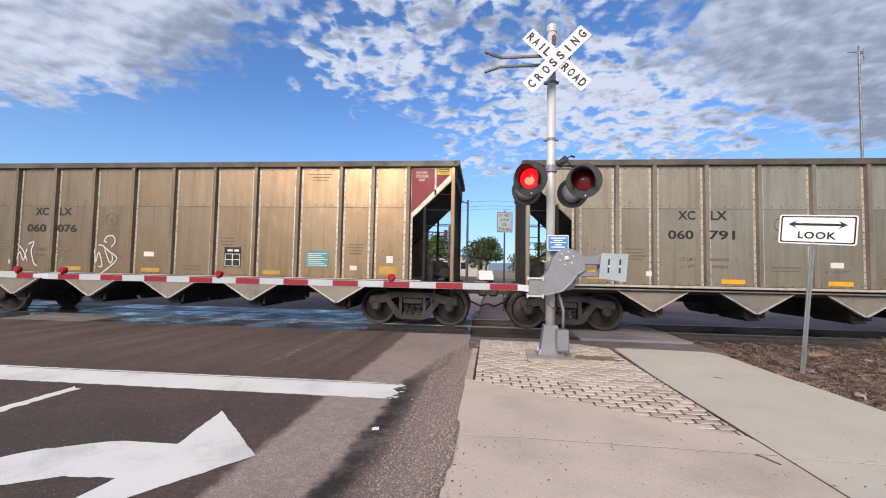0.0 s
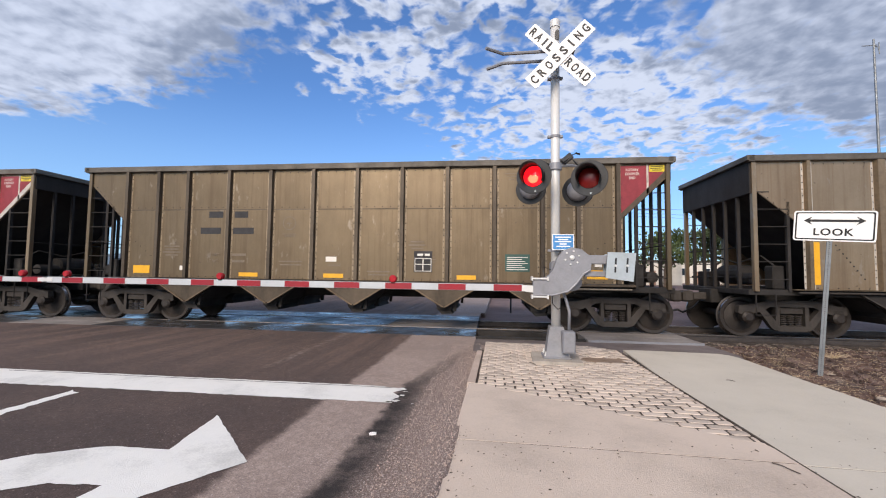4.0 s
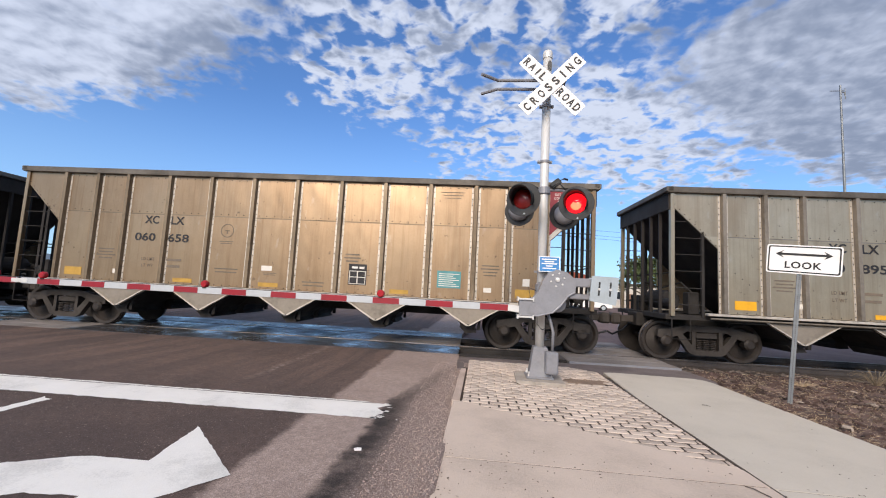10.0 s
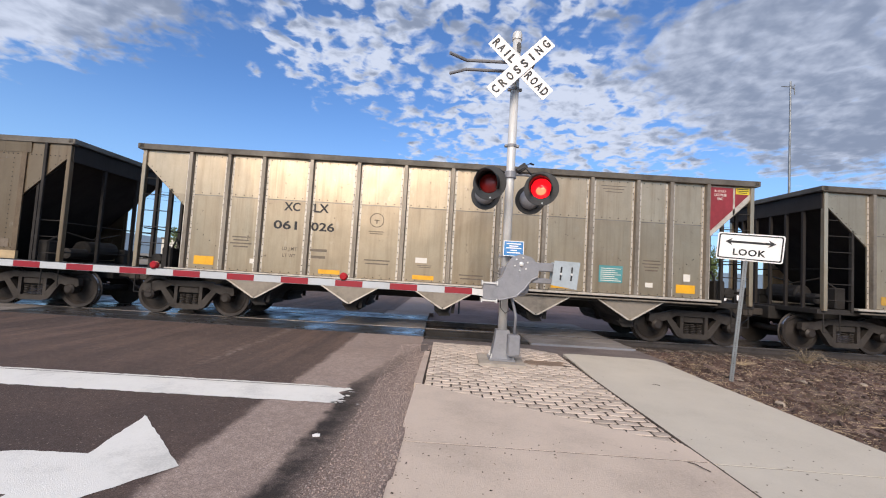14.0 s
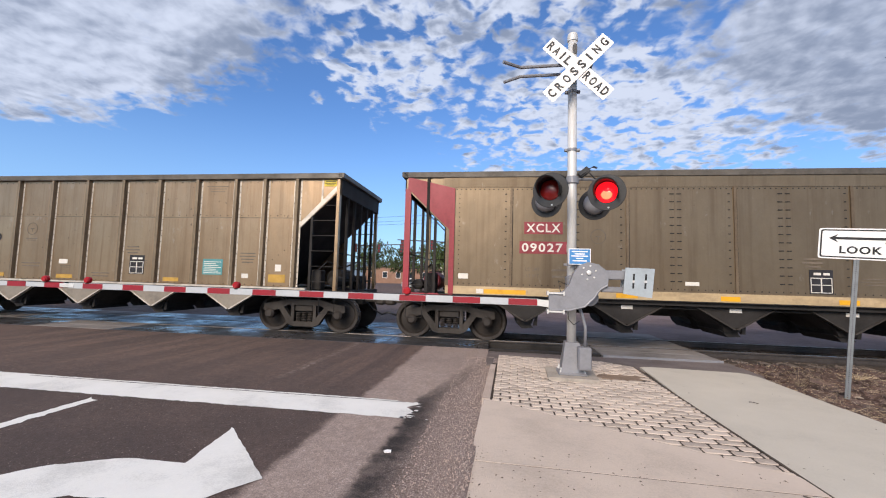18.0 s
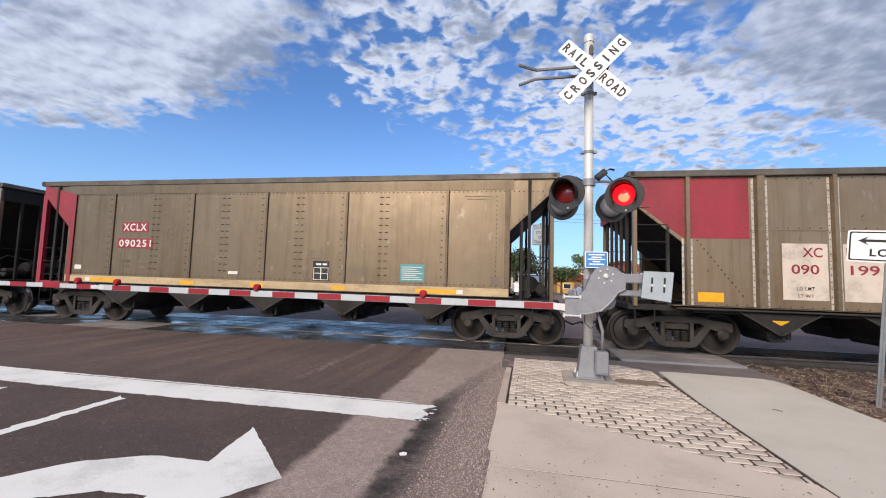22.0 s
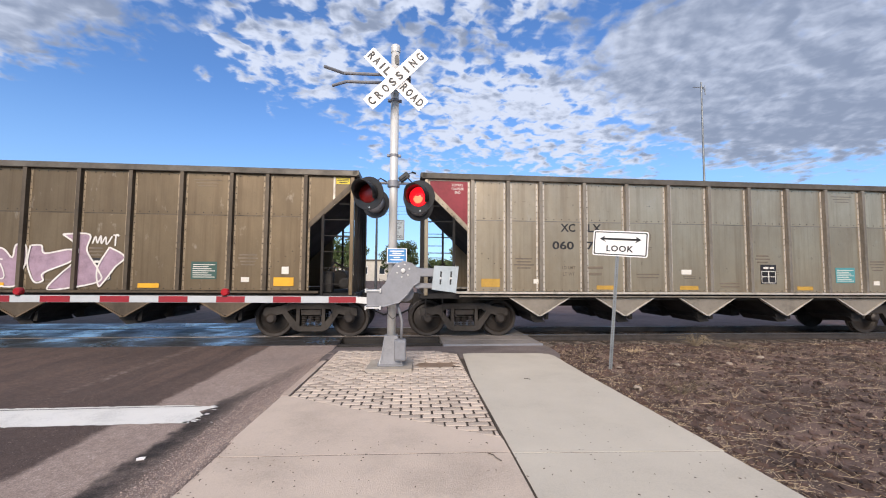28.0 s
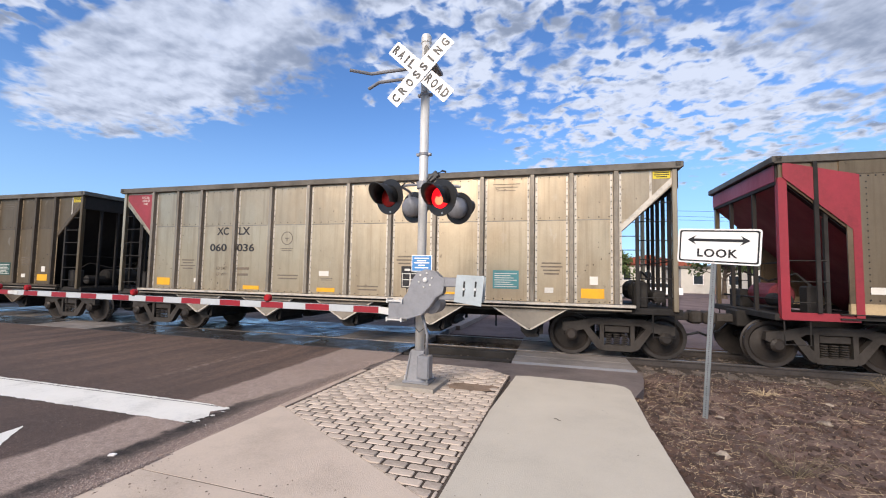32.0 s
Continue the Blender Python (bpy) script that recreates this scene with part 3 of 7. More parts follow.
# ---- mesh helpers ----
class Mesh:
    """Vertices and faces that grow shape by shape, each with a material slot."""

    def __init__(self):
        self.v, self.f, self.s = [], [], []

    def add(self, verts, faces, slot=0):
        o = len(self.v)
        self.v += [tuple(p) for p in verts]
        self.f += [tuple(i + o for i in f) for f in faces]
        self.s += [slot] * len(faces)
        return self

    def box(self, x0, x1, y0, y1, z0, z1, slot=0, bev=0.0, m=None):
        if bev:
            vs, fs = chamfered(x0, x1, y0, y1, z0, z1, bev)
        else:
            vs = [(x, y, z) for x in (x0, x1) for y in (y0, y1) for z in (z0, z1)]
            fs = [(0, 1, 3, 2), (4, 6, 7, 5), (0, 4, 5, 1), (2, 3, 7, 6), (0, 2, 6, 4), (1, 5, 7, 3)]
        if m is not None:
            vs = [m @ Vector(p) for p in vs]
        return self.add(vs, fs, slot)

    def tube(self, path, r, n=10, slot=0, caps=True, r1=None):
        """A round bar along a list of points."""
        path = [Vector(p) for p in path]
        k = len(path)
        rings = []
        for i, p in enumerate(path):
            d = (path[min(i + 1, k - 1)] - path[max(i - 1, 0)]).normalized()
            u = d.orthogonal().normalized()
            if abs(d.z) < 0.9:
                u = d.cross(Vector((0, 0, 1))).normalized()
            w = d.cross(u)
            ri = r if r1 is None else r + (r1 - r) * i / max(1, k - 1)
            rings.append([p + ri * (math.cos(2 * math.pi * j / n) * u + math.sin(2 * math.pi * j / n) * w) for j in range(n)])
        vs = [q for ring in rings for q in ring]
        fs = [(i * n + j, i * n + (j + 1) % n, (i + 1) * n + (j + 1) % n, (i + 1) * n + j) for i in range(k - 1) for j in range(n)]
        if caps:
            fs += [tuple(range(n))[::-1], tuple((k - 1) * n + j for j in range(n))]
        return self.add(vs, fs, slot)

    def prism(self, poly, a, b, axis="y", slot=0):
        """A polygon pushed from a to b along an axis. poly gives (x, z) for y, (x, y) for z, (y, z) for x."""
        put = {"y": lambda p, t: (p[0], t, p[1]), "z": lambda p, t: (p[0], p[1], t), "x": lambda p, t: (t, p[0], p[1])}[axis]
        n = len(poly)
        vs = [put(p, a) for p in poly] + [put(p, b) for p in poly]
        fs = [tuple(range(n)), tuple(range(2 * n - 1, n - 1, -1))] + [(i, i + n, (i + 1) % n + n, (i + 1) % n) for i in range(n)]
        return self.add(vs, fs, slot)

    def lathe(self, profile, centre, axis="y", n=24, slot=0):
        """A profile of (radius, along) turned about an axis through centre."""
        c = Vector(centre)
        vs, k = [], len(profile)
        for r, t in profile:
            for j in range(n):
                a, b = r * math.cos(2 * math.pi * j / n), r * math.sin(2 * math.pi * j / n)
                vs.append(c + Vector({"y": (a, t, b), "z": (a, b, t), "x": (t, a, b)}[axis]))
        fs = [(i * n + j, i * n + (j + 1) % n, (i + 1) * n + (j + 1) % n, (i + 1) * n + j) for i in range(k - 1) for j in range(n)]
        fs += [tuple(range(n))[::-1], tuple((k - 1) * n + j for j in range(n))]
        return self.add(vs, fs, slot)

    def sheet(self, poly, z, axis="z", slot=0):
        put = {"z": lambda p: (p[0], p[1], z), "y": lambda p: (p[0], z, p[1]), "x": lambda p: (z, p[0], p[1])}[axis]
        return self.add([put(p) for p in poly], [tuple(range(len(poly)))], slot)

    def mirrored(self, axis):
        """Adds a mirror image of all so far."""
        k = "xyz".index(axis)
        vs = [tuple(-c if i == k else c for i, c in enumerate(p)) for p in self.v]
        o = len(self.v)
        self.f += [tuple(i + o for i in reversed(f)) for f in self.f]
        self.v += vs
        self.s += list(self.s)
        return self

    def data(self, name, mats):
        me = bpy.data.meshes.new(name)
        me.from_pydata(self.v, [], self.f)
        for m in mats:
            me.materials.append(MAT[m] if isinstance(m, str) else m)
        if len(mats) > 1:
            me.polygons.foreach_set("material_index", self.s)
        bm = bmesh.new()
        bm.from_mesh(me)
        bmesh.ops.recalc_face_normals(bm, faces=bm.faces)
        bm.to_mesh(me)
        bm.free()
        return me


def chamfered(x0, x1, y0, y1, z0, z1, c):
    lo, hi = (x0, y0, z0), (x1, y1, z1)
    vs, ix = [], {}
    for sx in (0, 1):
        for sy in (0, 1):
            for sz in (0, 1):
                s = (sx, sy, sz)
                for k in range(3):
                    p = []
                    for i in range(3):
                        e = hi[i] if s[i] else lo[i]
                        p.append(e if i == k else e + (-c if s[i] else c))
                    ix[s, k] = len(vs)
                    vs.append(tuple(p))
    fs = []
    for k in range(3):
        i, j = [q for q in range(3) if q != k]
        for sk in (0, 1):
            ring = []
            for a, b in ((0, 0), (1, 0), (1, 1), (0, 1)):
                s = [0, 0, 0]
                s[k], s[i], s[j] = sk, a, b
                ring.append(ix[tuple(s), k])
            fs.append(tuple(ring))
        for a in (0, 1):
            for b in (0, 1):
                s0, s1 = [0, 0, 0], [0, 0, 0]
                s0[i], s0[j], s1[i], s1[j] = a, b, a, b
                s0[k], s1[k] = 0, 1
                fs.append((ix[tuple(s0), i], ix[tuple(s1), i], ix[tuple(s1), j], ix[tuple(s0), j]))
    for s in [(a, b, c2) for a in (0, 1) for b in (0, 1) for c2 in (0, 1)]:
        fs.append((ix[s, 0], ix[s, 1], ix[s, 2]))
    return vs, fs


def part(name, mesh, mats, parent, label="", smooth=False, stuff=False):
    """Links a mesh as one object under a thing or a part."""
    me = mesh if isinstance(mesh, bpy.types.Mesh) else mesh.data(name, [mats] if not isinstance(mats, (list, tuple)) else mats)
    ob = new(name, me)
    ob.parent = parent
    if smooth:
        me.shade_smooth()
    if label:
        ob["label"] = label
    if stuff:
        ob["kind"] = "stuff"
    return ob


def thing(name, m, label, category, group="", kind=""):
    ob = new(name)
    ob.matrix_basis = m
    return tagged(ob, label, category, group, kind)


def solid(name, mesh, mats, label, category="", kind="", group="", smooth=False):
    ob = new(name, mesh.data(name, [mats] if not isinstance(mats, (list, tuple)) else mats))
    if smooth:
        ob.data.shade_smooth()
    return tagged(ob, label, category, group, kind)


@functools.lru_cache(maxsize=None)
def glyphs(text, bold, spacing):
    """Corners and faces of a line of text in the built-in font."""
    cu = bpy.data.curves.new("letters", "FONT")
    cu.body, cu.align_x, cu.align_y = text, "LEFT", "BOTTOM_BASELINE"
    cu.space_character, cu.resolution_u = spacing, 3
    cu.offset = bold
    ob = bpy.data.objects.new("letters", cu)
    me = bpy.data.meshes.new_from_object(ob)
    bpy.data.objects.remove(ob)
    bpy.data.curves.remove(cu)
    co = np.zeros(len(me.vertices) * 3)
    me.vertices.foreach_get("co", co)
    fs = [tuple(p.vertices) for p in me.polygons]
    bpy.data.meshes.remove(me)
    return co.reshape(-1, 3), fs


def letters(name, text, height, width, m, mat, parent, bold=0.0, spacing=1.0):
    """A line of writing, each letter a part of its own, facing -y, centred on the origin of m."""
    co, _ = glyphs(text, bold, spacing)
    lo, hi = co[:, :2].min(0), co[:, :2].max(0)
    k = height / (hi[1] - lo[1])
    kx = width / (hi[0] - lo[0])
    for i, c in enumerate(text):
        if c == " ":
            continue
        one, fs = glyphs(c, bold, spacing)
        move = glyphs(text[:i + 1], bold, spacing)[0][:, 0].max() - one[:, 0].max()
        vs = [m @ Vector(((x + move - (lo[0] + hi[0]) / 2) * kx, 0, (y - (lo[1] + hi[1]) / 2) * k)) for x, y, _ in one]
        part(name, Mesh().add(vs, fs), mat, parent)


# ---- levels and lines of the place ----
ROAD, WALK, RAIL = -0.15, -0.045, -0.145      # heights: road, pavement, top of rail
TRACK = 4.665                                 # y of the track's centre line
KERB, SEAM, EDGE = -1.2, 1.17, 2.95           # x of the kerb, the pavement's long joint and its outer edge


def ragged(points, amount, seed, step=0.12):
    """A closed outline with an uneven edge."""
    rng = random.Random(seed)
    out = []
    for a, b in zip(points, points[1:] + points[:1]):
        n = max(1, int(math.dist(a, b) / step))
        for i in range(n):
            t = i / n
            out.append((a[0] + (b[0] - a[0]) * t + rng.uniform(-amount, amount), a[1] + (b[1] - a[1]) * t + rng.uniform(-amount, amount)))
    return out


def clip(poly, a, b):
    """The part of a polygon to the left of the line a-b."""
    out = []
    side = lambda p: (b[0] - a[0]) * (p[1] - a[1]) - (b[1] - a[1]) * (p[0] - a[0])
    for p, q in zip(poly, poly[1:] + poly[:1]):
        sp, sq = side(p), side(q)
        if sp >= 0:
            out.append(p)
        if (sp > 0 > sq) or (sp < 0 < sq):
            t = sp / (sp - sq)
            out.append((p[0] + (q[0] - p[0]) * t, p[1] + (q[1] - p[1]) * t))
    return out


TURN = pose(0, 0, 0, 0, 0, -1.37)             # the road crosses the track not quite squarely


def turned(ob):
    ob.matrix_basis = TURN @ ob.matrix_basis
    return ob


# ---- ground and road ----
g = Mesh()
g.add([(-2500, -2500, -0.34), (2500, -2500, -0.34), (2500, 2500, -0.34), (-2500, 2500, -0.34)], [(0, 1, 2, 3)])
solid("ground", g, "far_ground", "dusty open ground reaching the horizon", "ground", "structure")

road = Mesh()
road.box(-34, KERB + 0.05, -60, 1.7, -0.5, ROAD)
road.box(-34, KERB - 0.12, 7.6, 90, -0.5, ROAD)
road = solid("road", road, "road", "dark patched asphalt road leading over the tracks", "road", "structure")
turned(road)
for x0, x1, y0, y1, mat in ((-34, -1.28, 1.5, 2.62, "road"), (-34, -1.28, 6.72, 8.5, "road")):
    solid("road_strip", Mesh().box(x0, x1, y0, y1, -0.5, ROAD - 0.004), mat, "asphalt strip against the crossing panels", "road", "structure")

# painted markings
def marking(name, outline, label, seed, rag=0.008, z=0.005):
    m = Mesh()
    m.add([(x, y, ROAD + z) for x, y in ragged(outline, rag, seed, 0.06)], [])
    m.f, m.s = [tuple(range(len(m.v)))], [0]
    part(name, m, "paint", road, label)


marking("stop_line", [(-12.5, -2.2), (-6.7, -2.15), (-2.02, -2.03), (-1.96, -1.8), (-2.06, -1.66), (-1.93, -1.52), (-2.3, -1.44), (-7.5, -1.57), (-12.5, -1.62)], "white painted stop line with a ragged end", 1, 0.012)
marking("lane_line", [(-5.69, -9), (-5.53, -9), (-5.52, -2.3), (-5.67, -2.24)], "thin worn white lane line", 2, 0.02)
marking("lane_line", [(-7.75, -9), (-7.55, -9), (-7.27, -2.36), (-7.36, -2.4)], "thin worn white lane line", 4, 0.02)
shaft_out = [(-4.9, -5.6), (-4.83, -4.7), (-4.62, -4.05), (-4.35, -3.68), (-3.9, -3.44), (-3.38, -3.41)]
shaft_in = [(-3.38, -3.93), (-3.75, -3.98), (-4.1, -4.18), (-4.3, -4.55), (-4.36, -5.6)]
marking("turn_arrow", [(-3.38, -3.41), (-3.53, -2.67), (-2.67, -3.5), (-3.45, -4.64), (-3.38, -3.94)] + shaft_in[1:] + shaft_out[:-1], "white painted right-turn arrow", 7, 0.008)
# the paint has flaked at the end of the stop line, and an old seam shows through it
rng = random.Random(31)
for k in range(12):
    x, y, r = -2.02 + 0.26 * rng.random() ** 1.5, rng.uniform(-2.08, -1.44), rng.uniform(0.012, 0.04)
    marking("paint_flake", [(x + r * rng.uniform(0.6, 1.9) * math.cos(a), y + r * rng.uniform(0.3, 0.9) * math.sin(a)) for a in (0.2, 1.2, 2.1, 3.3, 4.2, 5.3)], "", 40 + k, 0.004)
crack = Mesh()
for k in range(60):
    x0, x1 = -7.4 + 0.088 * k, -7.4 + 0.088 * (k + 1)
    ya, yb = (-1.625 + 0.012 * noise.noise(Vector((x * 1.3, 0, 0))) + 0.026 * (x + 7) for x in (x0, x1))
    w0, w1 = (0.008 + 0.007 * noise.noise(Vector((x * 3, 4, 0))) for x in (x0, x1))
    crack.add([(x0, ya - w0, ROAD + 0.0085), (x1, yb - w1, ROAD + 0.0085), (x1, yb + w1, ROAD + 0.0085), (x0, ya + w0, ROAD + 0.0085)], [(0, 1, 2, 3)])
part("paint_crack", crack, "damp", road, "thin dark crack along the painted line")
# litter in the gutter
m = Mesh()
m.prism([(-0.03, -0.012), (0.025, -0.02), (0.035, 0.01), (0.0, 0.022), (-0.03, 0.014)], 0, 0.01, "z")
ob = solid("litter_scrap", m, "white", "small crumpled white scrap lying in the gutter", "litter")
ob.matrix_basis = TURN @ pose(-1.92, -2.87, ROAD + 0.006, 8, 0, 30)

# gravel banked against the edge of the pavement, over the slabs in places
def bank_z(x, y):
    """Height of the gravel beside the pavement."""
    walk = WALK - 0.0122 * y
    k = max(0.0, min(1.0, (-1.2 - y) / 1.9))
    q = 0.2 + 0.8 * max(0.0, min(1.0, (-3.0 - y) / 0.7))
    edge = KERB + 0.01 + 0.06 * q * noise.noise(Vector((y * 1.9, 3.3, 0))) + 0.02 * q * noise.noise(Vector((y * 7, 1.2, 0)))
    t = max(0.0, min(1.0, (x - (edge - 0.34)) / 0.34))
    top = ROAD + (walk - ROAD) * (0.3 + 0.78 * k)
    z = ROAD + 0.002 + (top - ROAD) * t * t * (3 - 2 * t) + 0.006 * noise.noise(Vector((x * 16, y * 16, 0)))
    return z if x < edge + 0.02 else walk - 0.03


bank = Mesh()
nx, ny = 26, 210
bank.add([(-1.62 + 0.62 * i / nx, -9 + 10.3 * j / ny, bank_z(-1.62 + 0.62 * i / nx, -9 + 10.3 * j / ny)) for i in range(nx + 1) for j in range(ny + 1)],
         [(i * (ny + 1) + j, (i + 1) * (ny + 1) + j, (i + 1) * (ny + 1) + j + 1, i * (ny + 1) + j + 1) for i in range(nx) for j in range(ny)])
turned(solid("gravel_bank", bank, "road", "pinkish gravel banked against the pavement", "gravel", "structure", smooth=True))
rng = random.Random(9)
m = Mesh()
for i in range(6500):
    x, y, s = KERB + 0.1 - 0.62 * rng.random() ** 1.3, rng.uniform(-6.2, 1.6), rng.uniform(0.003, 0.0095)
    z = bank_z(x, y)
    if z < ROAD or (x > KERB and z < WALK - 0.0122 * y - 0.01):
        continue
    vs = [(x + s * math.cos(a) * rng.uniform(0.6, 1.1), y + s * math.sin(a) * rng.uniform(0.6, 1.1), z - 0.001) for a in (0.3, 1.8, 3.4, 4.9)] + [(x + rng.uniform(-s, s) * 0.4, y, z + s * rng.uniform(0.7, 1.2))]
    m.add(vs, [(0, 1, 4), (1, 2, 4), (2, 3, 4), (3, 0, 4)])
GRIT = solid("grit", m, "grit", "loose pinkish grit scattered along the gutter", "grit", "stuff")
turned(GRIT)

# ---- pavement ----
base = Mesh()
base.box(KERB + 0.02, EDGE - 0.04, -16, 0.72, -0.5, WALK - 0.0165)
pave = turned(solid("pavement", base, "joint", "sandy bed of the pavement", "pavement", "structure"))
pave.matrix_basis = TURN @ pose(0, 0, 0, -0.7)


def slab(poly, z=WALK, label="", mat="concrete", name="slab"):
    m = Mesh()
    cx, cy = sum(p[0] for p in poly) / len(poly), sum(p[1] for p in poly) / len(poly)
    def shrink(d):
        out = []
        n = len(poly)
        for i in range(n):
            a, b, c = Vector(poly[i - 1]), Vector(poly[i]), Vector(poly[(i + 1) % n])
            u, w = (a - b).normalized(), (c - b).normalized()
            k = u + w
            k = k.normalized() if k.length > 1e-4 else Vector((cx, cy)) - b
            if k.dot(Vector((cx, cy)) - b) < 0:
                k = -k
            out.append(b + k * d)
        return out
    rings = [(0.007, -0.25), (0.007, -0.002), (0.009, 0.0)]
    vs = [(*p, z + dz) for d, dz in rings for p in shrink(d)]
    n = len(poly)
    fs = [tuple(range(2 * n, 3 * n))] + [(i + r * n, (i + 1) % n + r * n, (i + 1) % n + (r + 1) * n, i + (r + 1) * n) for r in (0, 1) for i in range(n)]
    m.add(vs, fs)
    return part(name, m, mat, pave, label)


TIP, COR = (SEAM - 0.006, -2.9), (-1.1, -1.53)
slab([(KERB, -3.18), (SEAM, -3.2), (SEAM, -2.96), TIP, COR, (KERB, -1.53)])
for y0, y1 in ((-5.1, -3.2), (-7.1, -5.1), (-9.2, -7.1), (-16, -9.2)):
    slab([(KERB, y0 + 0.01), (SEAM, y0), (SEAM, y1), (KERB, y1 + 0.02)])
for y0, y1 in ((-0.78, 1.12), (-3.22, -0.76), (-5.2, -3.22), (-7.3, -5.2), (-16, -7.3)):
    if y1 > 1:
        slab([(SEAM + 0.008, y0), (EDGE - 0.03, y0 - 0.05), (EDGE, 0.8), (EDGE - 0.05, 1.0), (EDGE - 0.18, 1.1), (SEAM + 0.3, 1.16), (SEAM + 0.1, 1.1)], mat="walkway")
    else:
        slab([(SEAM + 0.008, y0), (EDGE, y0 - 0.05), (EDGE - 0.02, y1 - 0.05), (SEAM + 0.008, y1)], mat="walkway")
# dirt packed into the joints between the slabs
for y0 in (-3.19, -5.09, -7.09):
    part("joint_dirt", Mesh().box(KERB + 0.03, SEAM - 0.02, y0 - 0.005, y0 + 0.009, WALK - 0.05, WALK - 0.0015), "tie", pave, "dark dirt in a slab joint")
for y0 in (-0.79, -3.24, -5.22):
    part("joint_dirt", Mesh().add([(SEAM + 0.03, y0 + 0.01, WALK - 0.0015), (EDGE - 0.04, y0 - 0.04, WALK - 0.0015), (EDGE - 0.04, y0 - 0.028, WALK - 0.0015), (SEAM + 0.03, y0 + 0.022, WALK - 0.0015)], [(0, 1, 2, 3)]), "tie", pave, "dark dirt in a slab joint")
part("joint_dirt", Mesh().box(SEAM - 0.008, SEAM + 0.014, -9, 1.05, WALK - 0.05, WALK - 0.002), "tie", pave, "dark dirt in the long joint")
# kerb stone along the pavers
slab([(KERB - 0.02, -1.52), (-1.115, -1.52), (-1.115, 0.55), (KERB - 0.01, 0.55)], WALK, "pinkish concrete kerb stone", "kerb", "kerb_stone")
# small dark flecks and twigs on the slabs
m = Mesh()
for i in range(620):
    x, y, s = KERB + 0.05 + 4.1 * rng.random() ** 1.9, rng.uniform(-5.8, -2.6 if rng.random() < 0.85 else 0.9), rng.uniform(0.002, 0.0085)
    if y > -2.9 and x < SEAM:
        continue
    a = rng.uniform(0, 6.3)
    m.add([(x + s * math.cos(a + k) * q, y + s * math.sin(a + k) * q, WALK - 0.0122 * y + 0.002 + (0.004 if k == 1.5 else 0)) for k, q in ((0, 1.6), (1.5, 0.6), (3.1, 1.5), (4.6, 0.7))], [(0, 1, 2, 3)])
turned(solid("fleck", m, "tie", "dark flecks of grit on the pavement slabs", "debris", "stuff"))
for x, y, a, l in ((1.02, -3.3, 118, 0.16), (1.96, -0.86, 140, 0.09), (-0.36, -0.37, 115, 0.2)):
    t = Mesh().tube([(-l / 2, 0, 0), (-l / 6, 0.008, 0.004), (l / 5, -0.006, 0.003), (l / 2, 0.01, 0)], 0.0036, 6)
    ob = solid("twig", t, "tie", "thin dark twig lying on the pavement", "twig")
    ob.matrix_basis = TURN @ pose(x, y, WALK - 0.0122 * y + 0.008, 0, 0, a)

# apron between the pavement and the crossing
ap = Mesh()
ap.prism(ragged([(-1.26, 0.7), (0.6, 0.9), (1.2, 0.8), (2.8, 0.5), (3.0, 0.55), (3.2, 1.1), (3.36, 1.9), (3.42, 2.6), (2.2, 2.6), (1.0, 2.6), (-1.3, 2.6)], 0.015, 11, 0.3), -0.5, -0.09, "z")
ap.v = [(x, y, z if z < -0.3 else -0.09 - 0.1 * max(0, min(1, (y - 1.0) / 1.5))) for x, y, z in ap.v]
solid("apron", ap, "apron", "stained uneven apron sloping down to the tracks", "pavement", "structure")

# ---- track ----
bed = Mesh()
rows, cols = 26, 220
vs = []
for i in range(cols + 1):
    for j in range(rows + 1):
        x, y = -90 + 180 * i / cols, TRACK - 3.0 + 6.0 * j / rows
        far = abs(y - TRACK)
        z = -0.33 - max(0, far - 2.0) * 0.02 + 0.03 * noise.noise(Vector((x * 3, y * 3, 0)))
        vs.append((x, y, z))
bed.add(vs, [(i * (rows + 1) + j, (i + 1) * (rows + 1) + j, (i + 1) * (rows + 1) + j + 1, i * (rows + 1) + j + 1) for i in range(cols) for j in range(rows)])
solid("ballast_bed", bed, "ballast", "grey-brown crushed stone ballast under the track", "ballast", "structure", smooth=True)
stones = Mesh()
rng = random.Random(4)
for i in range(5200):
    x, y, s = rng.uniform(-1.6, 16), TRACK + rng.uniform(-2.4, 1.9), rng.uniform(0.018, 0.045)
    if 1.0 < x < 3.4:
        continue
    c = Vector((x, y, -0.335 + s * 0.5))
    q = [c + Vector((rng.uniform(0.6, 1) * s * a, rng.uniform(0.6, 1) * s * b, rng.uniform(0.5, 1) * s * d)) for a, b, d in ((1, 0, 0), (-1, 0, 0), (0, 1, 0), (0, -1, 0), (0, 0, 1), (0, 0, -1))]
    stones.add(q, [(0, 2, 4), (2, 1, 4), (1, 3, 4), (3, 0, 4), (2, 0, 5), (1, 2, 5), (3, 1, 5), (0, 3, 5)])
solid("ballast_stones", stones, "ballast", "loose crushed ballast stones beside the rails", "ballast", "stuff")

